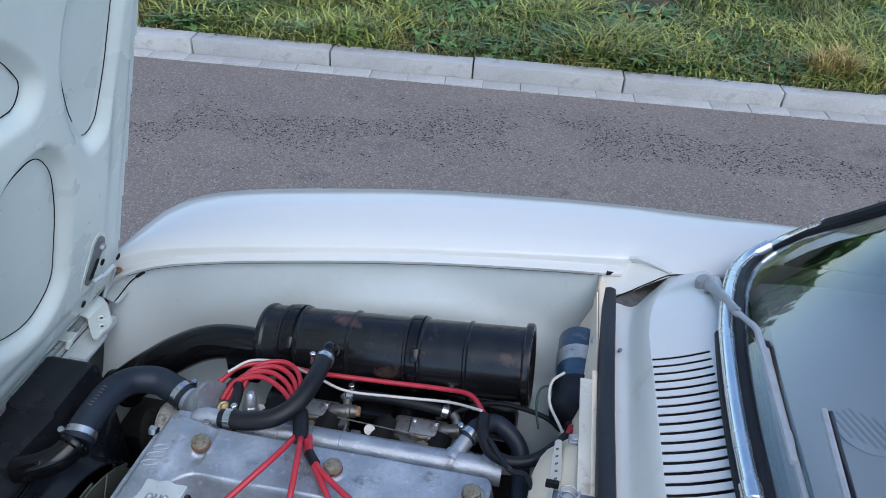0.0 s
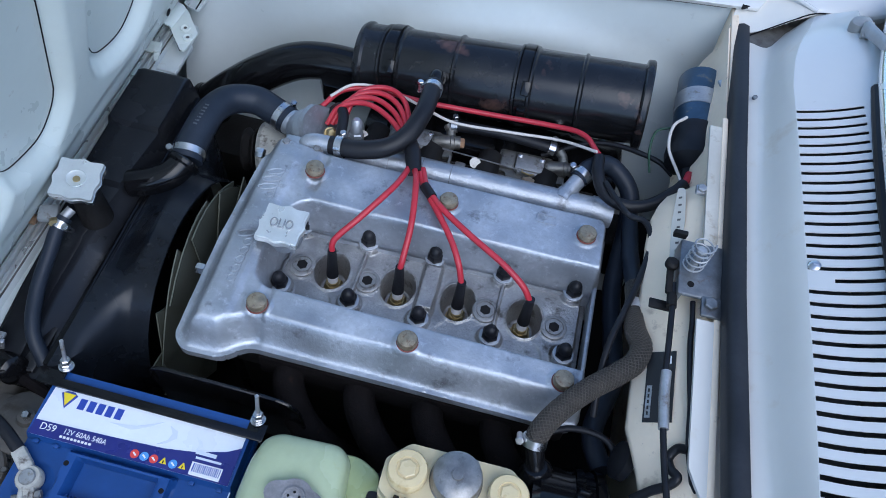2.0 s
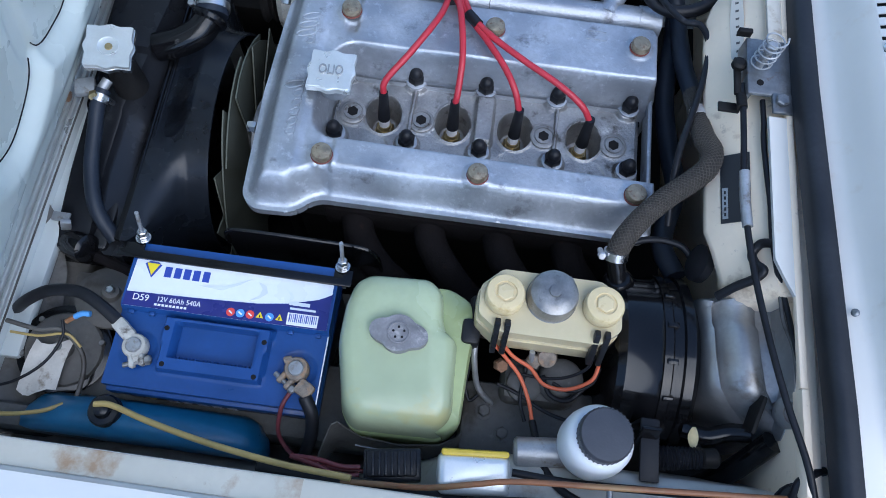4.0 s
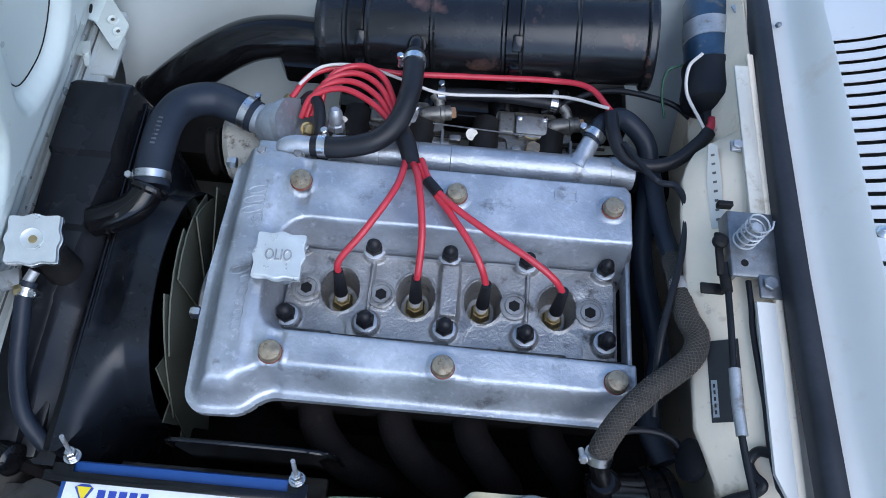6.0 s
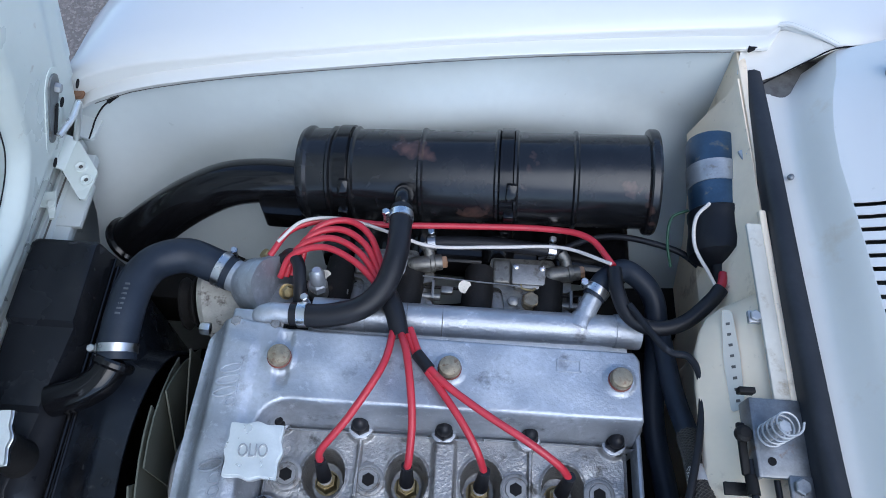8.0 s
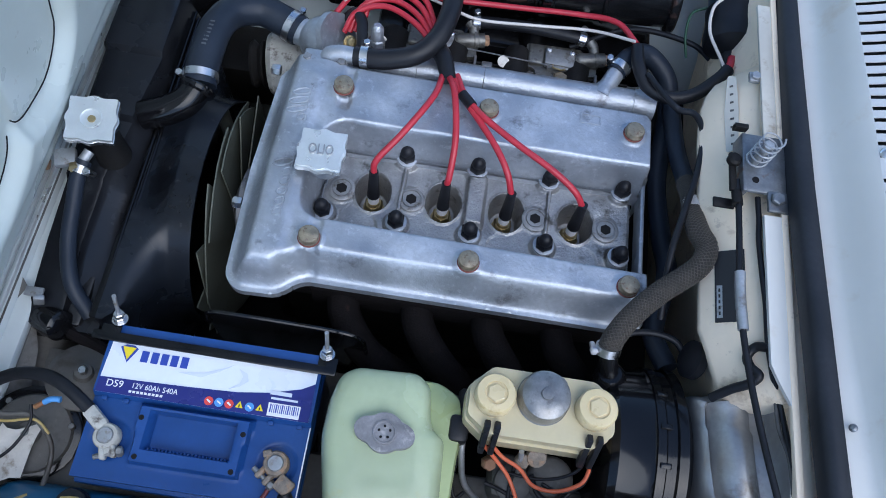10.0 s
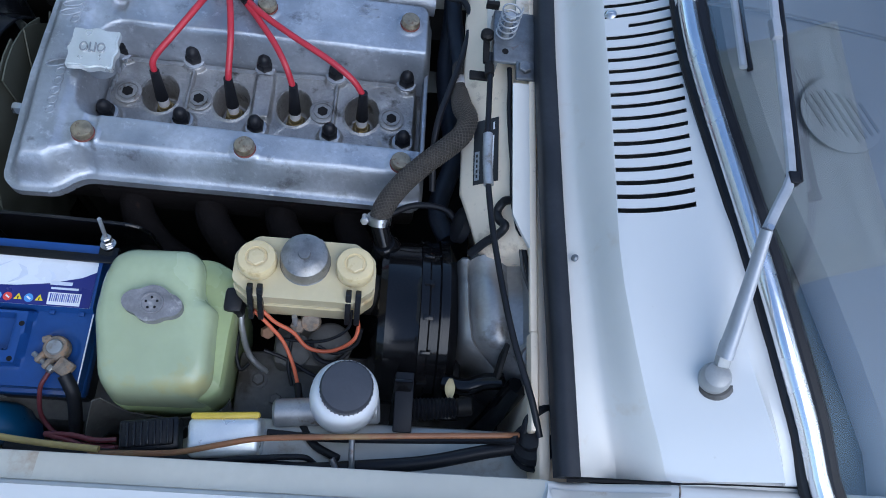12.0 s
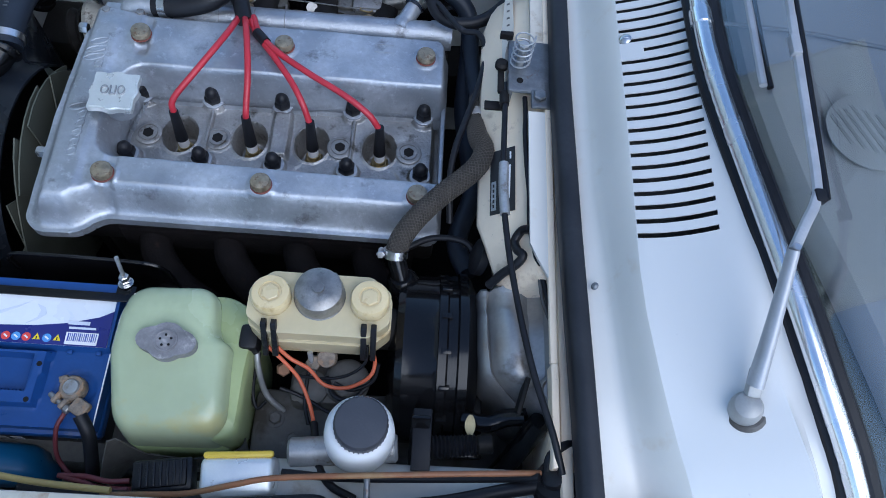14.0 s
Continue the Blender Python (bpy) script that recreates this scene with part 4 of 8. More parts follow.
glass = part("windscreen", sheet([[screen_pt(-0.465 + (rim_y(h) + 0.465) * j / 24, h) for j in range(25)] for h in (0.0, 0.004, 0.010, 0.02, 0.045, 0.08, 0.12, 0.16, 0.20, 0.30, 0.40, 0.50, 0.62)], 0.004), GLASS, car, "clear windscreen reflecting the sky", smooth=60)
glass.visible_shadow = False


def rim_path(off, lift):
    """Along the lower edge of the windscreen and round its corners up both sides."""
    p = [screen_pt(y, 0.0, off) + Vector((lift * -0.7, 0, lift * 0.2)) for y in np.linspace(-0.44, 0.36, 15)]
    p += [screen_pt(y, h, off) + Vector((lift * -0.7, 0, lift * 0.2)) * max(0.0, 1 - h / 0.10) for h, y in RIM[1:]]
    return [screen_pt(-0.40, 0.62, off), screen_pt(-0.44, 0.3, off), screen_pt(-0.465, 0.1, off), screen_pt(-0.460, 0.03, off)] + p


part("pillar_panel", sheet([[screen_pt(y0 + (0.02 + max(0.0, 0.13 - h) * 1.4) * k / 6, h, 0.003 - 0.02 * (k / 6) ** 3) for k in range(7)] for h, y0 in RIM], 0.003), PAINT, car, "white windscreen pillar and corner", smooth=60)


part("windscreen_rubber", tube(rim_path(0.004, 0.0), 0.011, 10, 3), RUBBER, car)
part("windscreen_rubber", tube([screen_pt(y, 0.0, 0.0) + Vector((-0.0225, 0, -0.004)) for y in np.linspace(-0.46, 0.40, 22)], 0.0070, 10, 3), RUBBER, car)
_low = rim_path(0.012, 0.014)[2:25]
trim = part("chrome_trim", tube(_low, 0.0094, 14, 3), CHROME, car, "bright chrome windscreen trim")
part("side_trim", tube(rim_path(0.012, 0.014)[23:-3], 0.0058, 10, 4), CHROME, trim)
part("side_trim", tube([screen_pt(-0.465, 0.1, 0.012), screen_pt(-0.44, 0.3, 0.012), screen_pt(-0.40, 0.62, 0.012)], 0.0048, 10, 5), CHROME, trim)
part("trim_clip", tube([screen_pt(0.105, 0.0, 0.010) + Vector((-0.0115, 0, 0.0035)), screen_pt(0.125, 0.0, 0.010) + Vector((-0.0115, 0, 0.0035))], 0.0116, 12, 3), CHROME, trim)
part("windscreen_pillar", tube([screen_pt(-0.52, 0.0) + Vector((0.05, 0, -0.02)), screen_pt(-0.49, 0.3), screen_pt(-0.45, 0.64)], 0.035, 12, 5), PAINT, car)
part("roof", sheet([[screen_pt(y, 0.63) + Vector((dx, 0, 0.04 - 0.03 * ((y - MID) / 0.6) ** 2 + 0.02 * math.sin(dx * 1.5))) for y in np.linspace(-0.45, 0.46, 12)] for dx in (0, 0.2, 0.6, 1.0, 1.4)], 0.01), PAINT, car)
# Unseen cabin shell added to close the view; near black stands for interior shade.
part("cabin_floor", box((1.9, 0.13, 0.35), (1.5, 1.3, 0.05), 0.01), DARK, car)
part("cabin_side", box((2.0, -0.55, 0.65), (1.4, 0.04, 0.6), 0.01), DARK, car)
part("cabin_side", sheet([[screen_pt(y0, h) + Vector((0.02, -0.004, -0.02)), Vector((2.6, y0 + 0.05, screen_pt(y0, h).z))] for h, y0 in RIM[6:]], 0.004), DARK, car, "cabin side behind the windscreen, interior shade painted dark")
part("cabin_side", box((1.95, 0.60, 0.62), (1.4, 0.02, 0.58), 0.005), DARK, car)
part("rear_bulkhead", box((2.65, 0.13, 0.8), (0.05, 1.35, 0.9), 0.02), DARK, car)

dash = thing("dashboard", "grey vinyl dashboard top behind the windscreen", "dashboard", (1.3, 0.13, 0.9))
part("dash_top", sheet([[(base_x(y) + 0.06 + dx + 0.10 * max(0.0, -0.10 - y) * (dx < 0.1), y, cowl_z(1.06, y, 0.965) + dz) for y in np.linspace(-0.42, 0.62, 14)] for dx, dz in ((-0.014, -0.012), (-0.012, 0.0), (0.0, 0.012), (0.06, 0.020), (0.14, 0.024), (0.25, 0.024), (0.33, 0.020), (0.36, 0.0), (0.365, -0.1))], 0.004), DASH, dash)
part("dash_channel", sheet([[(base_x(y) + dx, y, cowl_z(1.06, y, 0.950)) for y in np.linspace(-0.42, 0.60, 10)] for dx in (0.0, 0.04, 0.10)], 0.003), CHANNEL, dash, "dark green-grey channel under the glass")
for _x, _y, _r in ((1.214, -0.014, 0.044), (1.210, 0.240, 0.036)):
    _v = part("demister_vent", lathe([(_r, 0), (_r, 0.0008), (_r - 0.003, 0.0014)], (_x, _y, cowl_z(1.06, _y, 0.9885)), (0, 0, 1), 28), DASH, dash)
    for k in range(-3, 4):
        part("vent_slot", box((_x + k * 0.0098, _y, cowl_z(1.06, _y, 0.9900)), (0.0036, 0.066 - abs(k) * 0.010, 0.001), 0, m=turn(0, 0, 25)), DASH_D, _v)
part("dash_seam", tube([(1.085, 0.121, 0.982), (1.155, 0.112, 0.9905), (1.222, 0.103, 0.992), (1.320, 0.089, 0.992), (1.42, 0.080, 0.990)], 0.0022, 6, 4), DASH_D, dash, "dark seam strip")

# ---- bonnet, standing open ----
bonnet = thing("bonnet", "white bonnet standing open with pressed inner bracing", "bonnet", (0.05, 0.13, 0.70))
# local frame: x across the car, y up the panel, z towards the windscreen
BON = Matrix.Translation((0.0365, 0, 0.707)) @ Matrix(((0, 0.2425, 0.9701, 0), (1, 0, 0, 0), (0, 0.9701, -0.2425, 0), (0, 0, 0, 1)))


def up(z):
    return (z - 0.707) / 0.9701


PADS = [[(0.235, up(0.850)), (0.33, up(0.822)), (0.392, up(0.862)), (0.405, up(1.00)), (0.395, up(1.08)), (0.36, up(1.125)), (0.29, up(1.11)), (0.25, up(1.06))],
        [(0.02, up(0.86)), (0.12, up(0.835)), (0.165, up(0.87)), (0.165, up(1.05)), (0.13, up(1.10)), (0.03, up(1.09))],
        [(0.468, up(1.075)), (0.50, up(1.09)), (0.522, up(1.17)), (0.545, up(1.34)), (0.52, up(1.42)), (0.42, up(1.30)), (0.405, up(1.22)), (0.43, up(1.13))],
        [(0.19, up(1.19)), (0.33, up(1.195)), (0.345, up(1.225)), (0.31, up(1.27)), (0.20, up(1.34)), (0.08, up(1.34)), (0.05, up(1.22))],
        [(0.30, up(1.40)), (0.37, up(1.34)), (0.48, up(1.46)), (0.50, up(1.60)), (0.36, up(1.62)), (0.10, up(1.60)), (0.10, up(1.46))]]
PADS += [[(0.262 - x, y) for x, y in reversed(p)] for p in PADS[:1] + PADS[2:3]]
PADS = [arc_outline(p, 0.05, 4) for p in PADS]


def roll_off(Y):
    """How far the bonnet's lower edge rolls away from the engine."""
    return 0.036 * np.clip(1 - (Y + 0.01) / 0.075, 0.0, 1.0) ** 2


def bonnet_fn(X, Y):
    right = 0.601 + 0.05 * (Y - 0.09)
    left = -0.345 - 0.02 * Y
    edge = np.minimum(np.minimum(right - X, X - left), np.minimum(Y + 0.005, 1.02 - Y))
    z = 0.020 * step(edge - 0.0, 0.05) + 0.006 * step(edge - 0.075, 0.03)
    for p in PADS:
        d = poly_dist(X, Y, p)
        z = z - 0.019 * step(d + 0.020, 0.026)
    z = z + 0.004 * np.sin(X * 21) * np.sin(Y * 17) * step(edge, 0.1) * 0.3
    return np.where(edge > -0.004, np.maximum(z, 0.003) - roll_off(Y), np.nan)


part("inner_panel", relief(-0.39, 0.67, -0.006, 1.03, 0.005, bonnet_fn, skirt=-0.004, m=BON), BONNET_IN, bonnet, "pale grey-white pressed inner panel", smooth=70)


def outer_fn(X, Y):
    e = np.minimum(0.607 + 0.05 * (Y - 0.09) - X, X + 0.351 + 0.02 * Y)
    return np.where(e > -0.02, -0.006 - roll_off(Y), np.nan)


part("outer_skin", relief(-0.40, 0.675, -0.012, 1.035, 0.02, outer_fn, skirt=-0.02, m=BON), PAINT, bonnet, "glossy white outer skin")
for _p in PADS:
    _q = [_p[i] for i in range(len(_p))]
    _c = np.mean(np.array(_q), 0)
    _pts = [BON @ Vector((x + (_c[0] - x) * 0.07, y + (_c[1] - y) * 0.07, 0.0105)) for x, y in _q]
    n = len(_pts)
    _len = n - 2
    part("sealant_line", tube(_pts[1:1 + _len], 0.0008, 6, 2), DARK, bonnet)
# Flat dark discs stand for the shade inside the holes.
for x, z in ((0.508, 0.826), (0.452, 0.775), (0.56, 0.80)):
    part("drain_hole", lathe([(0.0065, 0), (0.0065, 0.0008)], BON @ Vector((x, up(z), 0.0245)), BON.to_3x3() @ Vector((0, 0, 1)), 14), DARK, bonnet)
# catch plate and hinges
_catch = part("catch_plate", prism(arc_outline([(0.436, 0.110), (0.459, 0.093), (0.513, 0.164), (0.513, 0.186), (0.495, 0.203), (0.475, 0.194)], 0.014), 0.020, 0.027, 0.0015, m=BON), BONNET_IN, bonnet, "raised oval catch plate")
part("catch_insert", prism(arc_outline([(0.448, 0.118), (0.462, 0.107), (0.506, 0.166), (0.506, 0.183), (0.493, 0.194), (0.480, 0.188)], 0.010), 0.0272, 0.0292, 0.0005, m=BON), LOCK_M, _catch, "tarnished steel insert")
part("catch_slot", prism(arc_outline([(0.459, 0.121), (0.468, 0.115), (0.490, 0.147), (0.482, 0.153)], 0.004), 0.0294, 0.0302, m=BON), DARK, _catch)
part("catch_loop", tube([BON @ Vector(p) for p in ((0.462, 0.118, 0.034), (0.490, 0.117, 0.040), (0.516, 0.115, 0.040), (0.5215, 0.102, 0.038), (0.516, 0.07, 0.034), (0.510, 0.042, 0.030))], 0.0040, 10), CAP_SILVER, _catch, "bent catch rod")
part("catch_bolt", hexbolt(BON @ Vector((0.493, 0.172, 0.0293)), 0.0062, 0.007, (1, 0, -0.2)), STEEL_G, _catch)

hinge = part("hinge_plate", prism(arc_outline([(0.052, 0.531), (0.060, 0.531), (0.100, 0.482), (0.099, 0.470), (0.096, 0.437), (0.088, 0.437), (0.052, 0.480)], 0.005), 0.704, 0.7075, 0.001), BONNET_IN, bonnet, "pale painted hinge plate with two screws")
part("hinge_fold", sheet([[(0.022, 0.482, 0.716), (0.024, 0.531, 0.718)], [(0.044, 0.479, 0.7165), (0.046, 0.532, 0.7185)], [(0.053, 0.479, 0.713), (0.055, 0.532, 0.7145)], [(0.056, 0.479, 0.7055), (0.058, 0.531, 0.7065)]], 0.003), BONNET_IN, hinge, smooth=60)
part("hinge_arm", tube([(0.038, 0.524, 0.718), (0.044, 0.530, 0.740), (0.046, 0.534, 0.765), (0.040, 0.536, 0.790)], 0.0055, 10), STEEL_G, hinge)
part("hinge_edge", tube([(0.052, 0.480, 0.7045), (0.070, 0.460, 0.7045), (0.088, 0.438, 0.7045)], 0.0012, 6, 4), DARK, hinge)
for p in ((0.076, 0.487, 0.7075), (0.089, 0.467, 0.7075)):
    part("bolt", lathe([(0.0088, 0), (0.0088, 0.0022), (0.0068, 0.0030), (0.0048, 0.001), (0.0002, 0.001)], p, (0, 0, 1), 16), BONNET_IN, hinge)
    part("bolt_recess", lathe([(0.0030, 0), (0.0030, 0.0004)], (p[0], p[1], p[2] + 0.0012), (0, 0, 1), 6), GRIME, hinge)
part("link_plate", put(prism([(0.026, 0.445), (0.052, 0.449), (0.062, 0.408), (0.056, 0.407), (0.048, 0.424), (0.031, 0.424)], 0.700, 0.7035, 0.001), hexbolt((0.053, 0.428, 0.7035), 0.006, 0.004)), BONNET_IN, hinge)
part("link_plate", prism([(0.014, 0.455), (0.028, 0.462), (0.030, 0.452), (0.016, 0.446)], 0.697, 0.700, 0.001), STEEL_G, hinge)
part("wing_seam", put(tube([(0.1065, 0.5775, 0.7450), (0.0889, 0.5745, 0.7295), (0.0755, 0.566, 0.7130), (0.0735, 0.550, 0.7088), (0.0735, 0.5345, 0.7085)], 0.0012, 6, 5), tube([(0.116, 0.5790, 0.7520), (0.1065, 0.5772, 0.7452), (0.100, 0.5765, 0.7395)], 0.0030, 8, 4)), DARK, car)
part("rusty_gusset", prism(arc_outline([(0.050, 0.575), (0.066, 0.575), (0.068, 0.598), (0.052, 0.602)], 0.006), 0.742, 0.748, 0.001), RUST, car, "bare rusty corner of the front panel")

# ---- engine ----
engine = thing("engine", "four-cylinder twin-cam engine with a cast aluminium cover", "engine", (0.56, 0.10, 0.30))
part("cylinder_block", box((0.56, 0.10, 0.48), (0.44, 0.20, 0.36), 0.02), BLOCK, engine, "oily dark engine block")
for _y in (-0.012, 0.215):
    part("head_side", box((0.57, _y, 0.688), (0.47, 0.035, 0.07), 0.008), BLOCK, engine)
part("timing_cover", box((0.335, 0.12, 0.55), (0.04, 0.22, 0.32), 0.02), BLOCK, engine)
OUT = arc_outline([(0.306, -0.048), (0.322, -0.064), (0.372, -0.062), (0.398, -0.040), (0.60, -0.040), (0.80, -0.041), (0.811, -0.03), (0.811, 0.045), (0.811, 0.15), (0.811, 0.243), (0.801, 0.257), (0.40, 0.258), (0.385, 0.262), (0.335, 0.268), (0.308, 0.25), (0.302, 0.10)], 0.012)
VAL = arc_outline([(0.388, 0.037), (0.385, 0.10), (0.40, 0.160), (0.83, 0.163), (0.83, 0.030)], 0.02)

OUT_WIDE = [(x + (0.06 if x > 0.79 else 0.0), y + (0.06 if y > 0.20 else 0.0)) for x, y in OUT]


def cover_fn(X, Y):
    d = poly_dist(X, Y, OUT)
    v = poly_dist(X, Y, VAL)
    far = poly_dist(X, Y, OUT_WIDE)
    z = 0.735 + 0.0385 * np.minimum(step(far - 0.005, 0.028), step(d - 0.0005, 0.009))
    z = z + 0.0007 * np.sin(X * 47 + 3 * np.sin(Y * 31)) * np.sin(Y * 53 + 2)
    z = z + 0.003 * step(0.378 - X, 0.012) * step(d - 0.02, 0.02)
    z = z - 0.004 * step(X - 0.395, 0.006) * step(0.415 - X, 0.006) * step(0.01 - np.minimum(abs(Y - 0.0), abs(Y - 0.215)) + 0.03, 0.02)
    for bx in (0.401, 0.589, 0.778):
        for by in (0.0, 0.214):
            z = z + 0.0022 * step(0.019 - np.hypot(X - bx, Y - by), 0.004)
    wall = step(v + 0.010, 0.016)
    z = z - 0.045 * wall - 0.03 * step(v - 0.004, 0.005)
    return np.where((d > -0.0003) & (v < 0.011), z, np.nan)


cover = part("cam_cover", relief(0.298, 0.815, -0.07, 0.272, 0.0022, cover_fn, skirt=0.722, rim=OUT), ALU, engine, "cast aluminium cam cover with stains", smooth=80)
WELLS = [0.458, 0.550, 0.633, 0.724]
NUTX = [0.400, 0.494, 0.588, 0.684, 0.781]


def head_fn(X, Y):
    z = np.full(X.shape, 0.712)
    z = z + 0.002 * np.sin(X * 90) * np.sin(Y * 80)
    for nx in NUTX:
        for ny in (0.158, 0.063):
            z = np.maximum(z, 0.712 + 0.007 * step(0.0185 - np.hypot(X - nx, Y - ny), 0.005))
            r = np.hypot(X - nx - 0.047, Y - ny - (0.012 if ny > 0.1 else -0.012))
            z = z - 0.022 * step(0.025 - r, 0.012)
    for hx in (0.417, 0.508, 0.671, 0.764):
        r = np.hypot(X - hx, Y - 0.101)
        z = np.where(r < 0.02, 0.713, z)
    for rx in (0.4945, 0.686):
        z = np.maximum(z, 0.708 + 0.011 * step(0.0035 - abs(X - rx - 0.02 * (Y - 0.10)), 0.002) * step(0.045 - abs(Y - 0.118), 0.01))
    z = np.maximum(z, 0.712 + 0.012 * step(0.0155 - abs(X - 0.5905), 0.006) * step(0.043 - abs(Y - 0.112), 0.012))
    z = z - 0.034 * step(X - 0.7935, 0.006)
    for wx in WELLS:
        r = np.hypot((X - wx) / 0.024, (Y - 0.104) / 0.029)
        z = np.where(r < 1.12, z + 0.002 * step(np.array(1.12 - r), 0.1), z)
        z = z - 0.047 * step(np.array(1.0 - r), 0.25)
    return z


part("cylinder_head", relief(0.375, 0.806, 0.024, 0.176, 0.0014, head_fn, skirt=0.66), HEAD, engine, "grey cylinder head valley with plug wells", smooth=70)
part("head_end_wall", box((0.8075, 0.10, 0.715), (0.006, 0.15, 0.03), 0.002), ALU, engine)
for bx in (0.401, 0.589, 0.778):
    for by in (0.0, 0.214):
        w = part("fibre_washer", lathe([(0.0131, 0), (0.0134, 0.0012), (0.0122, 0.002)], (bx, by, 0.7752), (0, 0, 1), 24), WASHER_RED, engine)
        b = part("cover_bolt", lathe([(0.0116, 0), (0.0124, 0.001), (0.0124, 0.0070), (0.0112, 0.0092), (0.006, 0.0104), (0.0002, 0.0107)], (bx, by, 0.7770), (0.05 * math.sin(bx * 50), 0.04, 1), 24), BOLT_DOME, engine, "tarnished bronze-coloured cover bolt", smooth=45)
        part("tool_mark", box((bx + 0.003, by - 0.004, 0.7868), (0.0009, 0.011, 0.0010), 0, m=turn(0, 0, 20 + bx * 300 + by * 90)), RUST_CLAMP, b)
for nx in NUTX:
    for ny in (0.158, 0.063):
        part("nut_washer", lathe([(0.0138, 0), (0.0138, 0.0040), (0.0125, 0.0046), (0.006, 0.0046)], (nx, ny, 0.7175), (0, 0, 1), 24), ALU, engine)
        n = part("head_nut", (lathe([(0.0105, 0), (0.0115, 0.002), (0.0115, 0.010), (0.0095, 0.0125)], (nx, ny, 0.7215), (0, 0, 1), 6)), RUBBER, engine, "black domed head nut")
        part("dome", lathe([(0.0092, 0), (0.0090, 0.003), (0.0072, 0.008), (0.004, 0.011), (0.0003, 0.012)], (nx, ny, 0.7335), (0, 0, 1), 18), RUBBER, n)
for hx in (0.417, 0.508, 0.671, 0.764):
    s = part("hollow_plug", lathe([(0.0175, 0), (0.0175, 0.003), (0.0160, 0.004), (0.0135, 0.004), (0.0130, 0.0025), (0.0115, 0.0025), (0.0110, 0.0045), (0.0085, 0.0045)], (hx, 0.101, 0.712), (0, 0, 1), 28), ALU_D, engine, "aluminium socket-head plug")
    part("hex_socket", lathe([(0.0075, 0), (0.0075, 0.0004)], (hx, 0.101, 0.7166), (0, 0, 1), 6), DARK, s)
SPLIT = Vector((0.532, 0.250, 0.781))
MIDS = [[(0.517, 0.205, 0.800), (0.487, 0.150, 0.792), (0.460, 0.118, 0.772)],
        [(0.542, 0.215, 0.802), (0.552, 0.155, 0.795), (0.552, 0.115, 0.770)],
        [(0.553, 0.222, 0.785), (0.580, 0.186, 0.788), (0.606, 0.151, 0.786), (0.623, 0.125, 0.776)],
        [(0.557, 0.221, 0.788), (0.584, 0.192, 0.791), (0.628, 0.163, 0.789), (0.677, 0.136, 0.784), (0.709, 0.118, 0.772)]]
leads = thing("ignition_leads", "four red silicone plug leads fanning out of a black sleeve", "ignition leads", (0.55, 0.2, 0.78))
for k, wx in enumerate(WELLS):
    p = part("spark_plug", put(put(lathe([(0.0145, 0), (0.0145, 0.004)], (wx, 0.103, 0.6645), (0, 0, 1), 20), hexbolt((wx, 0.103, 0.6675), 0.0132, 0.016)), rod((wx, 0.103, 0.6735), (wx, 0.103, 0.691), 0.0085)), BRASS, engine, "brass-coloured spark plug")
    part("insulator", rod((wx, 0.103, 0.688), (wx, 0.104, 0.708), 0.0074, seg=14), INK_WHITE, p)
    lead = part("lead", tube([SPLIT + Vector((-0.008 + k * 0.006, 0.006, 0)), *MIDS[k], (wx, 0.109, 0.752)], 0.0042, 12, 10), RED, leads, "red plug lead")
    part("boot", tube([(wx, 0.110, 0.757), (wx, 0.1065, 0.728), (wx, 0.1035, 0.705)], 0.0058, 14, 6, r2=0.0085), RUBBER, lead, "black rubber plug boot")
part("sleeve", tube([(0.512, 0.300, 0.772), (0.522, 0.277, 0.782), (0.532, 0.246, 0.781)], 0.0125, 14, 8, r2=0.0105), RUBBER, leads, "black sleeve round the leads")
part("tape_band", tube([(0.552, 0.225, 0.786), (0.567, 0.207, 0.789)], 0.0070, 12, 3), RUBBER, leads)

# oil filler cap, four-lobed pressed plate
def lobed(cx, cy, r, n=128, k=8, a=0.042):
    return [(cx + r * (1 + a * math.cos(k * t)) * f * math.cos(t), cy + r * (1 + a * math.cos(k * t)) * f * math.sin(t)) for t in [2 * math.pi * i / n for i in range(n)] for f in [1.0 / max(abs(math.cos(t)), abs(math.sin(t))) ** 0.72]]


oil = thing("oil_filler_cap", "silver pressed square oil filler cap", "filler cap", (0.395, 0.105, 0.78))
part("neck", lathe([(0.020, 0), (0.020, 0.02), (0.024, 0.024), (0.024, 0.03)], (0.398, 0.105, 0.762), (0, 0, 1), 28), ALU, oil)
oil_top = part("cap_plate", prism(lobed(0.395, 0.107, 0.0285), 0.787, 0.7945, 0.0022, 3), CAP_SILVER, oil, smooth=60)
part("cap_crown", prism(lobed(0.395, 0.107, 0.0262), 0.7940, 0.7958, 0.0012, 2), CAP_SILVER, oil_top, smooth=60)
lettering("OLIO", 0.0190, Matrix.Translation((0.395, 0.106, 0.7970)) @ pose(0, 0, 0, 0, 0, 2) @ Matrix.Diagonal((0.68, 1, 1, 1)), STEEL_G, oil, depth=0.0012)
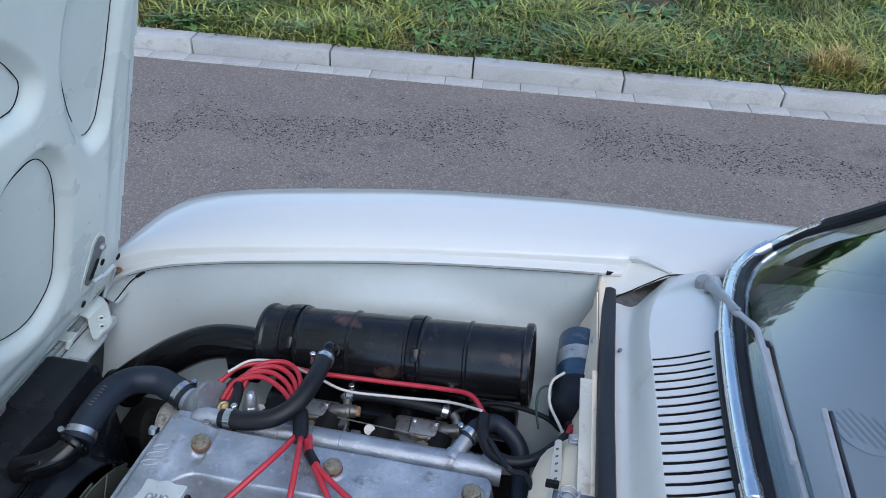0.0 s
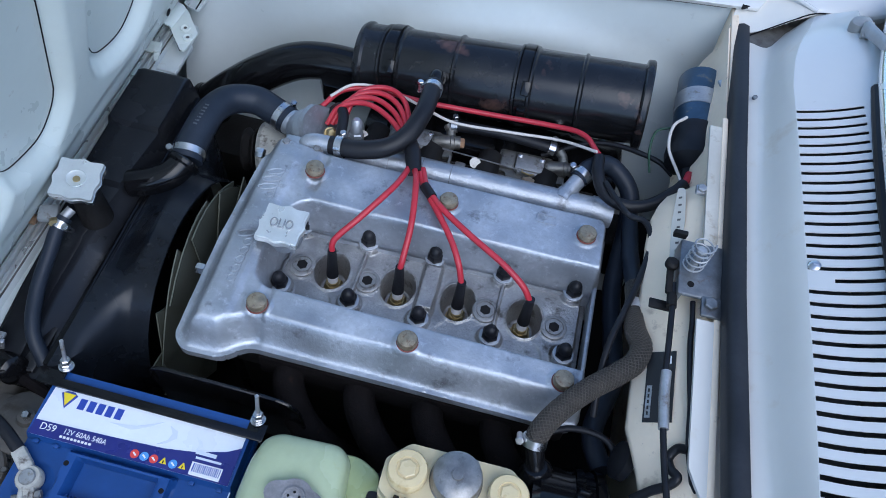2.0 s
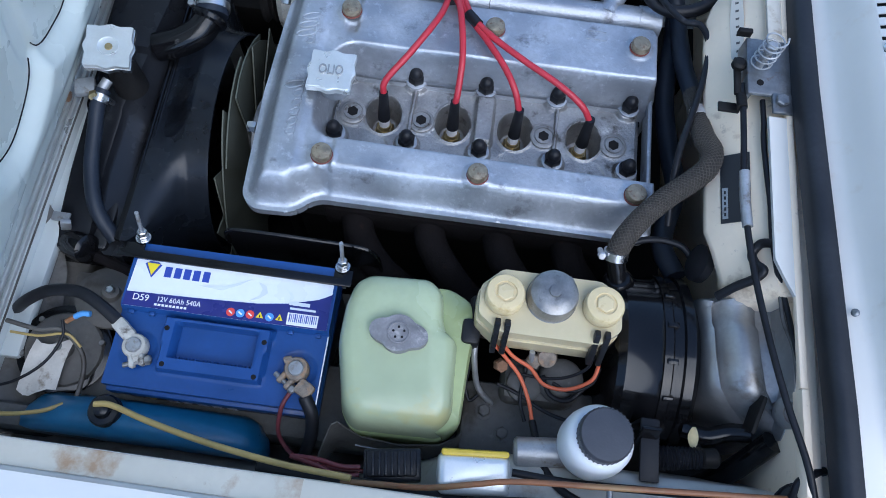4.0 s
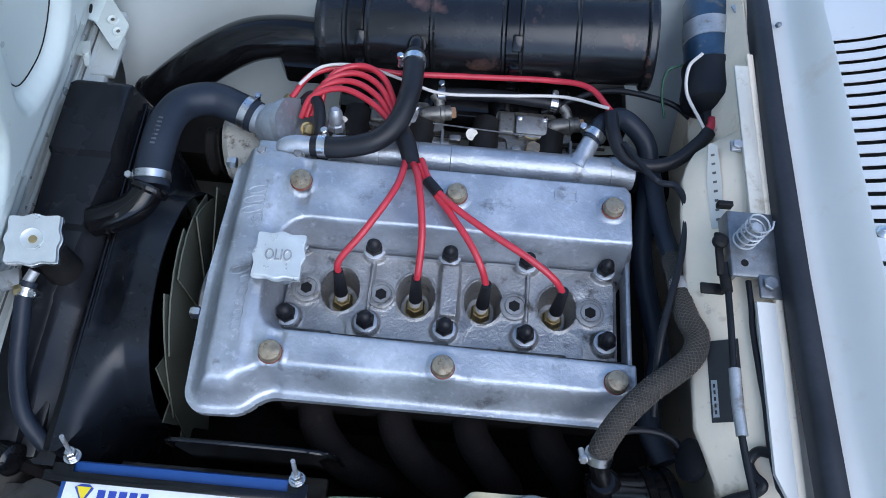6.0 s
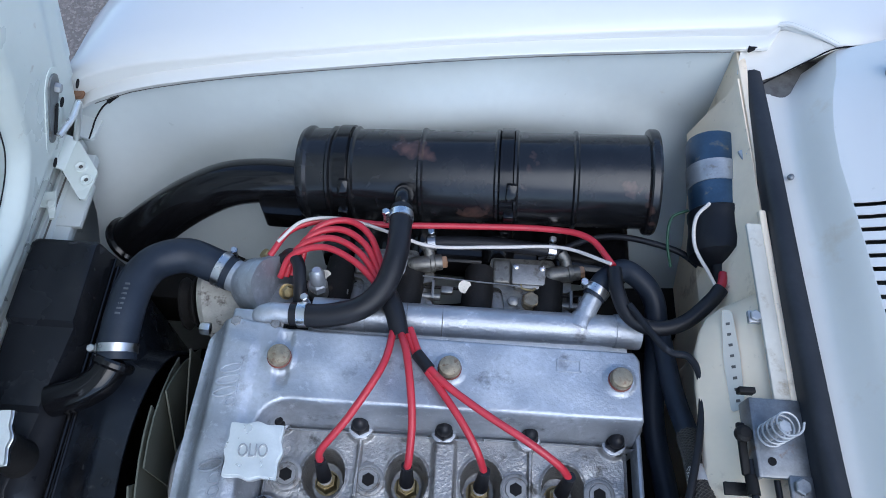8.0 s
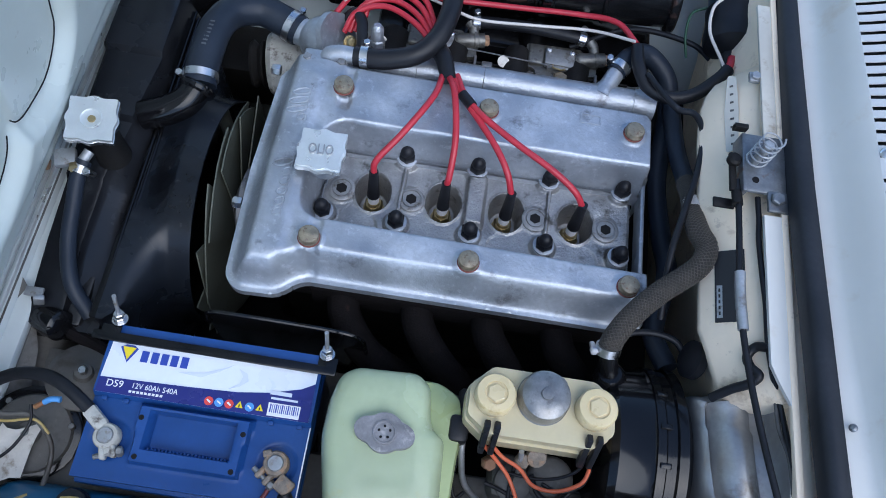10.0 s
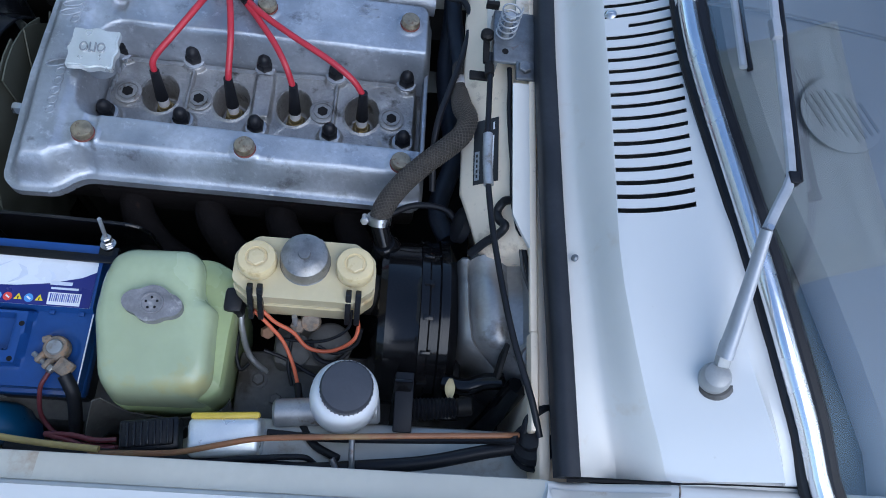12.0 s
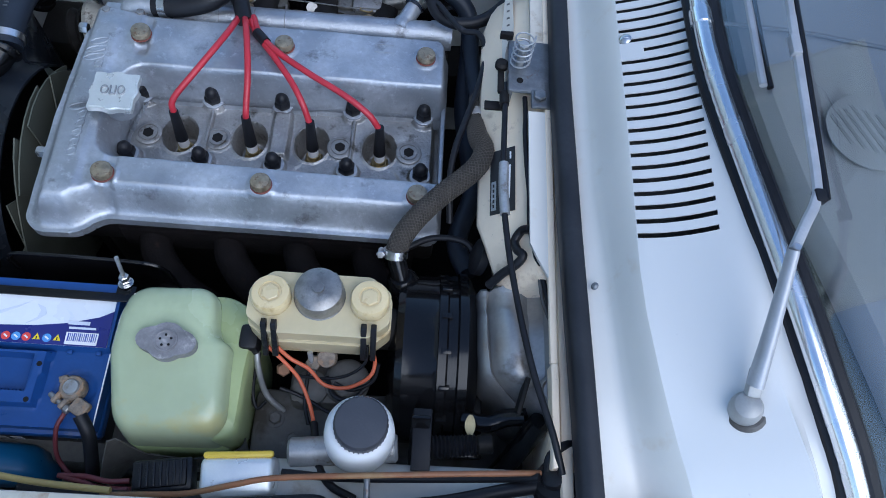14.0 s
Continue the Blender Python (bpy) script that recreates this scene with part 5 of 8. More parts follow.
# raised script on the cover front, as plain slanted loops on a base stroke
def flourish(x, y0, y1, heights, z=0.7764):
    bm = bmesh.new()
    w = (y1 - y0) / len(heights)
    for k, h in enumerate(heights):
        c = y0 + w * (k + 0.5)
        pts = []
        for i in range(13):
            t = 2 * math.pi * i / 12
            up_ = h * (0.5 - 0.5 * math.cos(t))
            pts.append((x - up_, c + abs(w) * 0.36 * math.sin(t) - 0.30 * up_, z))
        put(bm, tube(pts, 0.0013, 6, 2))
    put(bm, tube([(x, y0, z), (x - 0.001, (y0 + y1) / 2, z), (x, y1, z)], 0.0010, 6, 4))
    return bm


part("cast_script", flourish(0.362, 0.208, 0.156, (0.022, 0.024, 0.025, 0.010)), ALU, cover)
part("cast_script", flourish(0.362, 0.104, 0.022, (0.024, 0.011, 0.010, 0.011, 0.011, 0.010)), ALU, cover)
part("cast_mark", put(put(box((0.722, 0.2345, 0.7737), (0.026, 0.0016, 0.0010), 0), box((0.722, 0.2215, 0.7737), (0.026, 0.0016, 0.0010), 0)), put(box((0.709, 0.228, 0.7737), (0.0016, 0.0145, 0.0010), 0), box((0.735, 0.228, 0.7737), (0.0016, 0.0145, 0.0010), 0))), ALU, cover)

# coolant rail and inlet side
rail = part("coolant_rail", put(put(tube([(0.425, 0.284, 0.741), (0.60, 0.285, 0.741), (0.811, 0.287, 0.741)], 0.0190, 20, 4), tube([(0.783, 0.2868, 0.741), (0.813, 0.287, 0.741)], 0.0205, 20, 2)), box((0.61, 0.272, 0.728), (0.38, 0.022, 0.016), 0.003)), ALU, engine, "aluminium coolant rail with a hose branch")
for x in (0.487, 0.536, 0.578):
    part("cast_rib", lathe([(0.0189, -0.0006), (0.0194, 0), (0.0189, 0.0006)], (x, 0.2845, 0.741), (1, 0.005, 0), 20), ALU_D, rail)
part("rail_branch", put(tube([(0.741, 0.288, 0.748), (0.749, 0.306, 0.752), (0.760, 0.328, 0.756)], 0.0120, 14, 5), lathe([(0.0165, 0.004), (0.0150, 0.012), (0.0125, 0.020)], (0.738, 0.283, 0.745), (0.35, 0.85, 0.3), 18)), ALU, rail)
part("inlet_flange", box((0.60, 0.285, 0.70), (0.40, 0.05, 0.06), 0.01), BLOCK, engine)
for x in (0.44, 0.53, 0.62, 0.71):
    part("inlet_runner", tube([(x, 0.27, 0.70), (x, 0.32, 0.695), (x + 0.005, 0.38, 0.690)], 0.020, 14, 4), BLOCK, engine)
for i, x in enumerate((0.45, 0.545, 0.635, 0.725)):
    part("exhaust_runner", tube([(x - 0.01, -0.02, 0.672), (x, -0.055, 0.668), (x + 0.030, -0.088, 0.645), (x + 0.075 - 0.012 * i, -0.100, 0.590), (x + 0.115 - 0.035 * i, -0.095, 0.52), (x + 0.13 - 0.05 * i, -0.08, 0.42)], 0.0205, 16, 6), MANIF, engine, "rusty black exhaust runner")
part("head_ledge", box((0.60, 0.262, 0.70), (0.42, 0.03, 0.05), 0.006), BLOCK, engine)
part("exhaust_flange", box((0.59, -0.025, 0.672), (0.38, 0.02, 0.05), 0.006), MANIF, engine)
# thermostat housing and breather elbow
th = part("thermostat_housing", put(lathe([(0.012, -0.024), (0.026, -0.019), (0.033, -0.008), (0.035, 0.006), (0.033, 0.018), (0.030, 0.028)], (0.345, 0.326, 0.716), (0.86, -0.28, 0.36), 28), tube([(0.345, 0.327, 0.716), (0.325, 0.335, 0.714), (0.302, 0.343, 0.712)], 0.0205, 18, 6)), ALU, engine, "cast thermostat housing elbow", smooth=50)
TH = Matrix.Translation((0.370, 0.318, 0.7265)) @ Vector((0.86, -0.28, 0.36)).to_track_quat("Z", "Y").to_matrix().to_4x4()
part("housing_flange", prism(arc_outline([(-0.036, -0.030), (0.014, -0.040), (0.036, -0.016), (0.036, 0.022), (0.010, 0.050), (-0.020, 0.048), (-0.036, 0.012)], 0.012), -0.005, 0.004, 0.0015, m=TH), ALU, th, smooth=40)
part("housing_base", put(box((0.385, 0.300, 0.705), (0.05, 0.055, 0.05), 0.008), rod((0.422, 0.322, 0.70), (0.424, 0.322, 0.742), 0.0125, seg=20, w=0.002)), ALU_D, th)
for p, d in (((0.356, 0.360, 0.729), (-0.6, 0.2, 0.7)), ((0.390, 0.306, 0.748), (0.55, -0.45, 0.7))):
    part("bolt", put(lathe([(0.0098, 0), (0.0098, 0.0015)], p, d, 18), hexbolt(p, 0.0078, 0.009, d)), BRASS, th)
br = part("breather_elbow", put(put(tube([(0.368, 0.262, 0.752), (0.371, 0.266, 0.765), (0.382, 0.268, 0.770), (0.398, 0.268, 0.771), (0.418, 0.268, 0.771)], 0.0120, 16, 5), box((0.366, 0.258, 0.764), (0.056, 0.030, 0.010), 0.004)), box((0.366, 0.258, 0.748), (0.050, 0.026, 0.030), 0.006)), ALU, engine, "small cast breather elbow", smooth=45)
for x in (0.345, 0.390):
    part("stud_nut", put(hexbolt((x, 0.254, 0.769), 0.0058, 0.007), lathe([(0.0082, 0), (0.0082, 0.0012)], (x, 0.254, 0.7685), (0, 0, 1), 14)), ALU_D, br)
part("sensor", put(hexbolt((0.425, 0.318, 0.735), 0.011, 0.012, (0, 0.3, 1)), lathe([(0.009, 0), (0.009, 0.016), (0.005, 0.022)], (0.425, 0.322, 0.746), (0, 0.3, 1), 14)), ALU, engine)
part("timing_front", put(lathe([(0.055, 0), (0.055, 0.02), (0.03, 0.03)], (0.292, 0.11, 0.60), (-1, 0, 0), 28), rod((0.262, 0.11, 0.60), (0.235, 0.11, 0.60), 0.018)), ALU_D, engine)
part("stay_bolt", hexbolt((0.302, 0.262, 0.722), 0.008, 0.012, (-1, 0, 0)), ZINC, engine)
part("stay_bolt", hexbolt((0.300, 0.055, 0.722), 0.008, 0.012, (-1, 0, 0)), ZINC, engine)


def carb():
    c = thing("carburettor", "grubby cast twin-choke carburettor", "carburettor", (0.68, 0.36, 0.66), "carburettors")
    body = part("body", put(box((0.684, 0.366, 0.668), (0.096, 0.070, 0.036), 0.006), box((0.684, 0.338, 0.664), (0.070, 0.05, 0.030), 0.006)), CARB, c)
    top = arc_outline([(0.637, 0.397), (0.637, 0.355), (0.652, 0.353), (0.657, 0.322), (0.712, 0.320), (0.717, 0.350), (0.742, 0.355), (0.742, 0.374), (0.724, 0.380), (0.720, 0.399)], 0.006, 4)
    part("bowl_gasket", prism([(0.687 + (x - 0.687) * 1.03, 0.36 + (y - 0.36) * 1.03) for x, y in top], 0.6835, 0.6865), BLOCK, c)
    lid_ = part("bowl_cover", prism(top, 0.6868, 0.6985, 0.0028, 3), CARB, c, "cast float bowl cover", smooth=45)
    part("cover_bulge", box((0.652, 0.376, 0.7005), (0.024, 0.036, 0.009), 0.004, 3), CARB, lid_)
    jc = part("jet_cover", put(box((0.686, 0.371, 0.7045), (0.044, 0.030, 0.011), 0.0022), box((0.686, 0.358, 0.7020), (0.036, 0.012, 0.010), 0.0022)), ALU_D, c, "small bright jet cover")
    for dx in (-0.017, 0.017):
        part("cover_screw", put(lathe([(0.0040, 0), (0.0040, 0.0022), (0.0028, 0.003)], (0.686 + dx, 0.380, 0.710), (0, 0, 1), 12), box((0.686 + dx, 0.380, 0.7132), (0.0062, 0.0010, 0.0006), 0)), ZINC, jc)
    part("jet_clip", tube([(0.676, 0.356, 0.7085), (0.677, 0.350, 0.7105), (0.689, 0.348, 0.7105), (0.694, 0.352, 0.7085)], 0.0014, 8, 5), BRASS, jc)
    part("pump_nut", put(rod((0.689, 0.330, 0.676), (0.689, 0.336, 0.700), 0.0115, seg=18), hexbolt((0.689, 0.336, 0.700), 0.0118, 0.009, (0, 0.1, 1))), BOLT_DOME, c, "tarnished hexagon plug")
    for dx, dy in ((-0.019, -0.024), (0.026, -0.026), (-0.046, -0.028), (0.050, -0.034)):
        z = 0.698 if abs(dx) < 0.03 else 0.688
        part("screw", put(lathe([(0.0068, -0.008), (0.0068, 0.003), (0.0045, 0.0045)], (0.686 + dx, 0.360 + dy, z), (0, -0.1, 1), 14), box((0.686 + dx, 0.360 + dy, z + 0.0046), (0.0095, 0.0013, 0.0008), 0, m=turn(0, 0, 40 + dx * 900))), DULL, body)
    un = part("fuel_union", put(lathe([(0.003, 0), (0.008, 0.003), (0.0108, 0.009), (0.0112, 0.030), (0.0125, 0.031), (0.0125, 0.036), (0.0105, 0.037), (0.0105, 0.046)], (0.706, 0.372, 0.705), (0.97, 0.20, 0.0), 20), tube([(0.736, 0.381, 0.706), (0.733, 0.394, 0.712), (0.726, 0.402, 0.716)], 0.0075, 12, 4)), CARB, c, "banjo fuel union", smooth=50)
    part("banjo_bolt", hexbolt((0.751, 0.381, 0.705), 0.0085, 0.007, (0.97, 0.2, 0)), COPPER, un)
    for x in (0.648, 0.722):
        part("throttle_barrel", put(tube([(x, 0.372, 0.668), (x, 0.335, 0.676), (x, 0.292, 0.686)], 0.0200, 18, 4), lathe([(0.0225, 0), (0.0225, 0.006)], (x, 0.318, 0.680), (0, -1, 0.22), 20)), ALU_D, c)
        part("venturi", lathe([(0.022, 0), (0.024, 0.03), (0.026, 0.05)], (x, 0.395, 0.672), (0, 1, 0.05), 20), BLACK_P, c)
    part("spring_post", put(put(rod((0.630, 0.330, 0.668), (0.630, 0.330, 0.706), 0.004, seg=10), hexbolt((0.630, 0.330, 0.700), 0.0065, 0.006)), lathe([(0.0085, 0), (0.0085, 0.0018), (0.005, 0.0018)], (0.604, 0.348, 0.708), (0.2, -0.6, 1), 16)), DULL, c)
    part("throttle_lever", put(put(box((0.742, 0.345, 0.682), (0.004, 0.026, 0.035), 0.001), rod((0.728, 0.338, 0.690), (0.752, 0.338, 0.690), 0.0055, seg=12)), box((0.760, 0.346, 0.694), (0.016, 0.010, 0.009), 0.002)), DULL, c)
    return c


carb_a = carb()
copy_thing(carb_a, Matrix.Translation((0.68 - 0.178, 0.361, 0.66)))
part("throttle_shaft", rod((0.45, 0.352, 0.690), (0.79, 0.352, 0.693), 0.0022, seg=8), BLOCK, engine)
part("throttle_rod", rod((0.55, 0.356, 0.714), (0.676, 0.352, 0.711), 0.0011, seg=6), DULL, engine)

# ---- air cleaner along the far wing ----
A0, A1 = Vector((0.380, 0.499, 0.715)), Vector((0.839, 0.486, 0.768))
AX = (A1 - A0).normalized()
AR = 0.0628
cleaner = thing("air_cleaner", "long black enamelled air cleaner canister with rust patches", "air cleaner", (0.6, 0.49, 0.66))
L_ = (A1 - A0).length


def ribbed():
    prof = [(0.03, 0), (AR - 0.012, 0.0), (AR - 0.002, 0.004), (AR + 0.001, 0.010), (AR + 0.001, 0.014), (AR - 0.002, 0.018)]
    for h in (0.045, 0.075, 0.165, 0.262, 0.285, 0.36):
        prof += [(AR - 0.002, h - 0.0045), (AR - 0.002, h - 0.004), (AR + 0.001, h - 0.0015), (AR + 0.001, h + 0.0015), (AR - 0.002, h + 0.004), (AR - 0.002, h + 0.0045)]
    prof += [(AR - 0.002, L_ - 0.014), (AR + 0.004, L_ - 0.012), (AR + 0.0055, L_ - 0.010), (AR + 0.0055, L_ - 0.003), (AR + 0.004, L_), (AR - 0.004, L_), (AR - 0.010, L_ - 0.006), (0.02, L_ - 0.007)]
    return lathe(prof, A0, AX, 64)


part("canister", ribbed(), FILTER, cleaner, smooth=24)
for h in (0.062, 0.274):
    c = A0 + AX * h
    st = part("strap", lathe([(AR - 0.001, -0.008), (AR + 0.0028, -0.008), (AR + 0.0028, 0.008), (AR - 0.001, 0.008)], c, AX, 48), BLACK_P, cleaner, "black clamping strap")
    nd = Vector((0, -0.75, 0.66)).normalized()
    part("strap_clip", put(box(c + nd * (AR + 0.005), (0.013, 0.012, 0.022), 0.002, m=turn(-40)), box(c + Vector((0, -0.97, 0.1)) * (AR + 0.005), (0.013, 0.012, 0.024), 0.002)), BLACK_P, st)
    part("strap_foot", box(c + Vector((0.0, -0.055, -0.062)), (0.012, 0.012, 0.045), 0.002), BLACK_P, st)
part("breather_spout", put(tube([(0.520, 0.437, 0.774), (0.520, 0.420, 0.796), (0.520, 0.402, 0.790)], 0.0105, 12, 6), lathe([(0.014, 0), (0.012, 0.01)], (0.520, 0.442, 0.768), (0, -0.6, 0.8), 16)), BLACK_P, cleaner)
duct = part("intake_duct", put(tube([(0.386, 0.488, 0.706), (0.33, 0.488, 0.706), (0.275, 0.484, 0.696), (0.22, 0.473, 0.668), (0.165, 0.458, 0.628), (0.115, 0.442, 0.585)], 0.029, 24, 8, r2=0.035), lathe([(0.036, 0), (0.040, 0.004), (0.040, 0.010), (0.036, 0.014)], (0.122, 0.445, 0.592), (-0.6, -0.25, -0.6), 28)), BLACK_P, cleaner, "black curved intake duct")
part("duct_gusset", prism(arc_outline([(0.33, 0.44), (0.385, 0.44), (0.385, 0.50), (0.30, 0.50)], 0.006), 0.665, 0.700, 0.002), BLACK_P, cleaner)
part("air_box", box((0.62, 0.44, 0.655), (0.42, 0.09, 0.05), 0.012), BLACK_P, cleaner, "black plenum under the canister")

# ---- hoses round the engine ----
def hose(name, label, pts, r, mat, clamps=(), cat="hose", **kw):
    h = thing(name, label, cat, pts[0])
    part("tube", tube(pts, r, 16, 10, **kw), mat, h)
    C = [Vector(p) for p in pts]
    for i, j, f in clamps:
        c = C[i].lerp(C[j], f)
        hose_clamp(c, C[j] - C[i], r + 0.0004, h)
    return h


th_hose = hose("radiator_hose", "thick blue-black rubber top radiator hose", [(0.204, 0.214, 0.727), (0.2025, 0.232, 0.732), (0.2025, 0.268, 0.736), (0.2055, 0.308, 0.736), (0.220, 0.340, 0.731), (0.252, 0.357, 0.723), (0.286, 0.350, 0.716), (0.312, 0.340, 0.712)], 0.0222, HOSE_BLUE, [(0, 1, 0.7), (6, 7, 0.5)])
for k in range(7):
    part("printed_mark", box((0.2035 + 0.0004 * k, 0.2600 + k * 0.0062, 0.7574 + k * 0.0002), (0.0060, 0.0026, 0.0010), 0.0003), PRINT, th_hose)
hose("breather_hose", "black rubber breather hose to the air cleaner", [(0.405, 0.268, 0.771), (0.445, 0.267, 0.776), (0.485, 0.276, 0.785), (0.509, 0.300, 0.794), (0.520, 0.340, 0.801), (0.521, 0.375, 0.799), (0.520, 0.405, 0.793)], 0.0135, RUBBER, [(0, 1, 0.35), (5, 6, 0.55)])
hose("short_hose", "thin black bypass hose bent by the thermostat housing", [(0.378, 0.352, 0.742), (0.390, 0.352, 0.756), (0.402, 0.335, 0.760), (0.407, 0.305, 0.756), (0.408, 0.285, 0.745)], 0.0078, RUBBER)
hose("heater_hose", "thick black looped heater hose", [(0.756, 0.322, 0.756), (0.772, 0.346, 0.762), (0.80, 0.362, 0.755), (0.835, 0.340, 0.735), (0.842, 0.290, 0.715), (0.838, 0.20, 0.690), (0.850, 0.12, 0.680), (0.855, 0.06, 0.69), (0.835, -0.02, 0.70), (0.85, -0.07, 0.71)], 0.0135, HOSE_BLUE, [(0, 1, 0.3)])
hose("coil_lead_sleeve", "black sleeved ignition lead looping to the coil", [(0.777, 0.348, 0.783), (0.779, 0.318, 0.784), (0.792, 0.290, 0.780), (0.820, 0.278, 0.778), (0.855, 0.287, 0.780), (0.885, 0.312, 0.788), (0.898, 0.328, 0.792)], 0.0088, RUBBER, cat="cable")
hose("coil_lead", "long red ignition lead running under the air cleaner", [(0.363, 0.350, 0.752), (0.385, 0.385, 0.758), (0.43, 0.403, 0.757), (0.50, 0.405, 0.752), (0.60, 0.412, 0.750), (0.70, 0.412, 0.757), (0.75, 0.395, 0.772), (0.776, 0.352, 0.784)], 0.0040, RED, cat="cable")
hose("coil_lead_end", "short red lead end at the coil tower", [(0.893, 0.322, 0.790), (0.899, 0.333, 0.793), (0.903, 0.348, 0.792)], 0.0052, RED, cat="cable")
hose("white_wire", "thin white wire along the red lead", [(0.372, 0.365, 0.762), (0.40, 0.395, 0.765), (0.45, 0.403, 0.762), (0.51, 0.392, 0.754), (0.56, 0.380, 0.750), (0.64, 0.384, 0.752), (0.72, 0.387, 0.757), (0.772, 0.352, 0.789)], 0.0022, WIRE_W, cat="cable")
hose("fuel_hose", "black braided fuel hose between the carburettors", [(0.552, 0.402, 0.716), (0.58, 0.404, 0.720), (0.64, 0.405, 0.722), (0.70, 0.403, 0.720), (0.722, 0.402, 0.717)], 0.0085, RUBBER, [(0, 1, 0.25), (3, 4, 0.6)])
for k in range(4):
    a, b = 0.010 * (k - 1.5), k * 0.007
    hose("plug_lead", "red plug lead arching from the distributor", [(0.378 + b, 0.330 + a * 0.2, 0.742), (0.392 + b, 0.362 + a * 1.0, 0.766 + a * 0.2), (0.43 + b, 0.375 + a * 1.3, 0.774), (0.47 + b * 0.7, 0.356 + a * 1.2, 0.775), (0.502 + b * 0.3, 0.312 + a * 0.3, 0.773), (0.513 + b * 0.1, 0.295, 0.772)], 0.0040, RED, cat="cable")
hose("rear_hose", "black vacuum hose behind the engine", [(0.838, 0.30, 0.74), (0.846, 0.22, 0.745), (0.852, 0.165, 0.762), (0.851, 0.140, 0.778)], 0.0118, HOSE_BLUE, cat="hose")
servo_hose = hose("servo_hose", "brown woven-fabric vacuum hose to the brake servo", [(0.852, 0.160, 0.765), (0.850, 0.130, 0.785), (0.847, 0.097, 0.802), (0.848, 0.067, 0.814), (0.8545, 0.046, 0.820), (0.848, 0.024, 0.821), (0.830, 0.006, 0.815), (0.806, -0.013, 0.806), (0.780, -0.040, 0.798), (0.763, -0.065, 0.790), (0.757, -0.083, 0.778)], 0.0125, BRAID, rough=0.015)
tagged(part("braid", braid([(0.852, 0.160, 0.765), (0.850, 0.130, 0.785), (0.847, 0.097, 0.802), (0.848, 0.067, 0.814), (0.8545, 0.046, 0.820), (0.848, 0.024, 0.821), (0.830, 0.006, 0.815), (0.806, -0.013, 0.806), (0.780, -0.040, 0.798), (0.763, -0.065, 0.790), (0.757, -0.083, 0.778)], 0.0126), BRAID_L, servo_hose, "woven strands", smooth=80), kind="stuff")
part("white_band", tube([(0.8495, 0.116, 0.7925), (0.8475, 0.099, 0.8015)], 0.0135, 16, 3), WIRE_W, servo_hose, "white tape band")
hose_clamp((0.7575, -0.080, 0.7805), (0, 0.6, 0.6), 0.0132, servo_hose)
for pts, lab in (([(0.79, 0.30, 0.79), (0.822, 0.243, 0.806), (0.845, 0.232, 0.812), (0.855, 0.201, 0.812), (0.846, 0.145, 0.812), (0.831, 0.09, 0.812), (0.820, 0.05, 0.811), (0.816, 0.012, 0.80), (0.82, -0.03, 0.77)], "thin black cable hanging by the firewall"),
                 ([(0.76, -0.06, 0.74), (0.80, -0.045, 0.755), (0.84, -0.05, 0.76), (0.86, -0.075, 0.755)], "black cable by the brake servo"),
                 ([(0.70, 0.40, 0.70), (0.78, 0.42, 0.735), (0.86, 0.40, 0.75), (0.90, 0.38, 0.74)], "black cable behind the carburettors")):
    hose("cable", lab, pts, 0.004, RUBBER, cat="cable")

# ---- ignition coil ----
coil = thing("ignition_coil", "blue ignition coil in a zinc clip with a black rubber boot", "ignition coil", (0.90, 0.45, 0.74))
C0, C1 = Vector((0.909, 0.535, 0.798)), Vector((0.907, 0.350, 0.778))
CD = (C1 - C0).normalized()
CL = (C1 - C0).length
part("can", lathe([(0.026, 0.0), (0.0315, 0.002), (0.033, 0.006), (0.033, CL * 0.62)], C0, CD, 36), COILBLUE, coil)
cb = part("clip_band", lathe([(0.0331, 0.042), (0.0345, 0.042), (0.0345, 0.070), (0.0331, 0.070)], C0, CD, 36), STEEL_G, coil, "dull zinc clip band")
part("clip_lug", box((0.938, 0.482, 0.846), (0.034, 0.024, 0.004), 0.001, m=turn(0, -8, 20)), STEEL_G, cb)
for p in ((0.930, 0.478, 0.848), (0.945, 0.486, 0.849)):
    part("bolt", hexbolt(p, 0.0055, 0.006, (-0.3, -0.3, 1)), ZINC, cb)
part("boot", lathe([(0.0335, CL * 0.55), (0.036, CL * 0.56), (0.036, CL * 0.60), (0.0350, CL * 0.62), (0.0360, CL * 0.70), (0.0385, CL * 0.80), (0.0365, CL * 0.86), (0.022, CL * 0.91), (0.013, CL * 0.93), (0.012, CL * 1.02), (0.008, CL * 1.10)], C0, CD, 32), RUBBER, coil, "black rubber terminal boot")
hose("coil_wire", "white wire hooked round the coil boot", [(0.885, 0.425, 0.822), (0.868, 0.405, 0.818), (0.868, 0.375, 0.805), (0.885, 0.345, 0.795), (0.893, 0.328, 0.792)], 0.0022, WIRE_W, cat="cable")
hose("green_wire", "thin dark green wire behind the coil", [(0.875, 0.44, 0.78), (0.855, 0.43, 0.775), (0.852, 0.405, 0.76), (0.86, 0.38, 0.74)], 0.0018, surf("green_wire", (0.03, 0.09, 0.05), 0.5, bump=0.0), cat="cable")

# ---- radiator, shroud, fan ----
radiator = thing("radiator", "black radiator with a scuffed top tank", "radiator", (0.11, 0.12, 0.30))
part("core", box((0.105, 0.115, 0.49), (0.055, 0.47, 0.36), 0.006), PLASTIC, radiator)


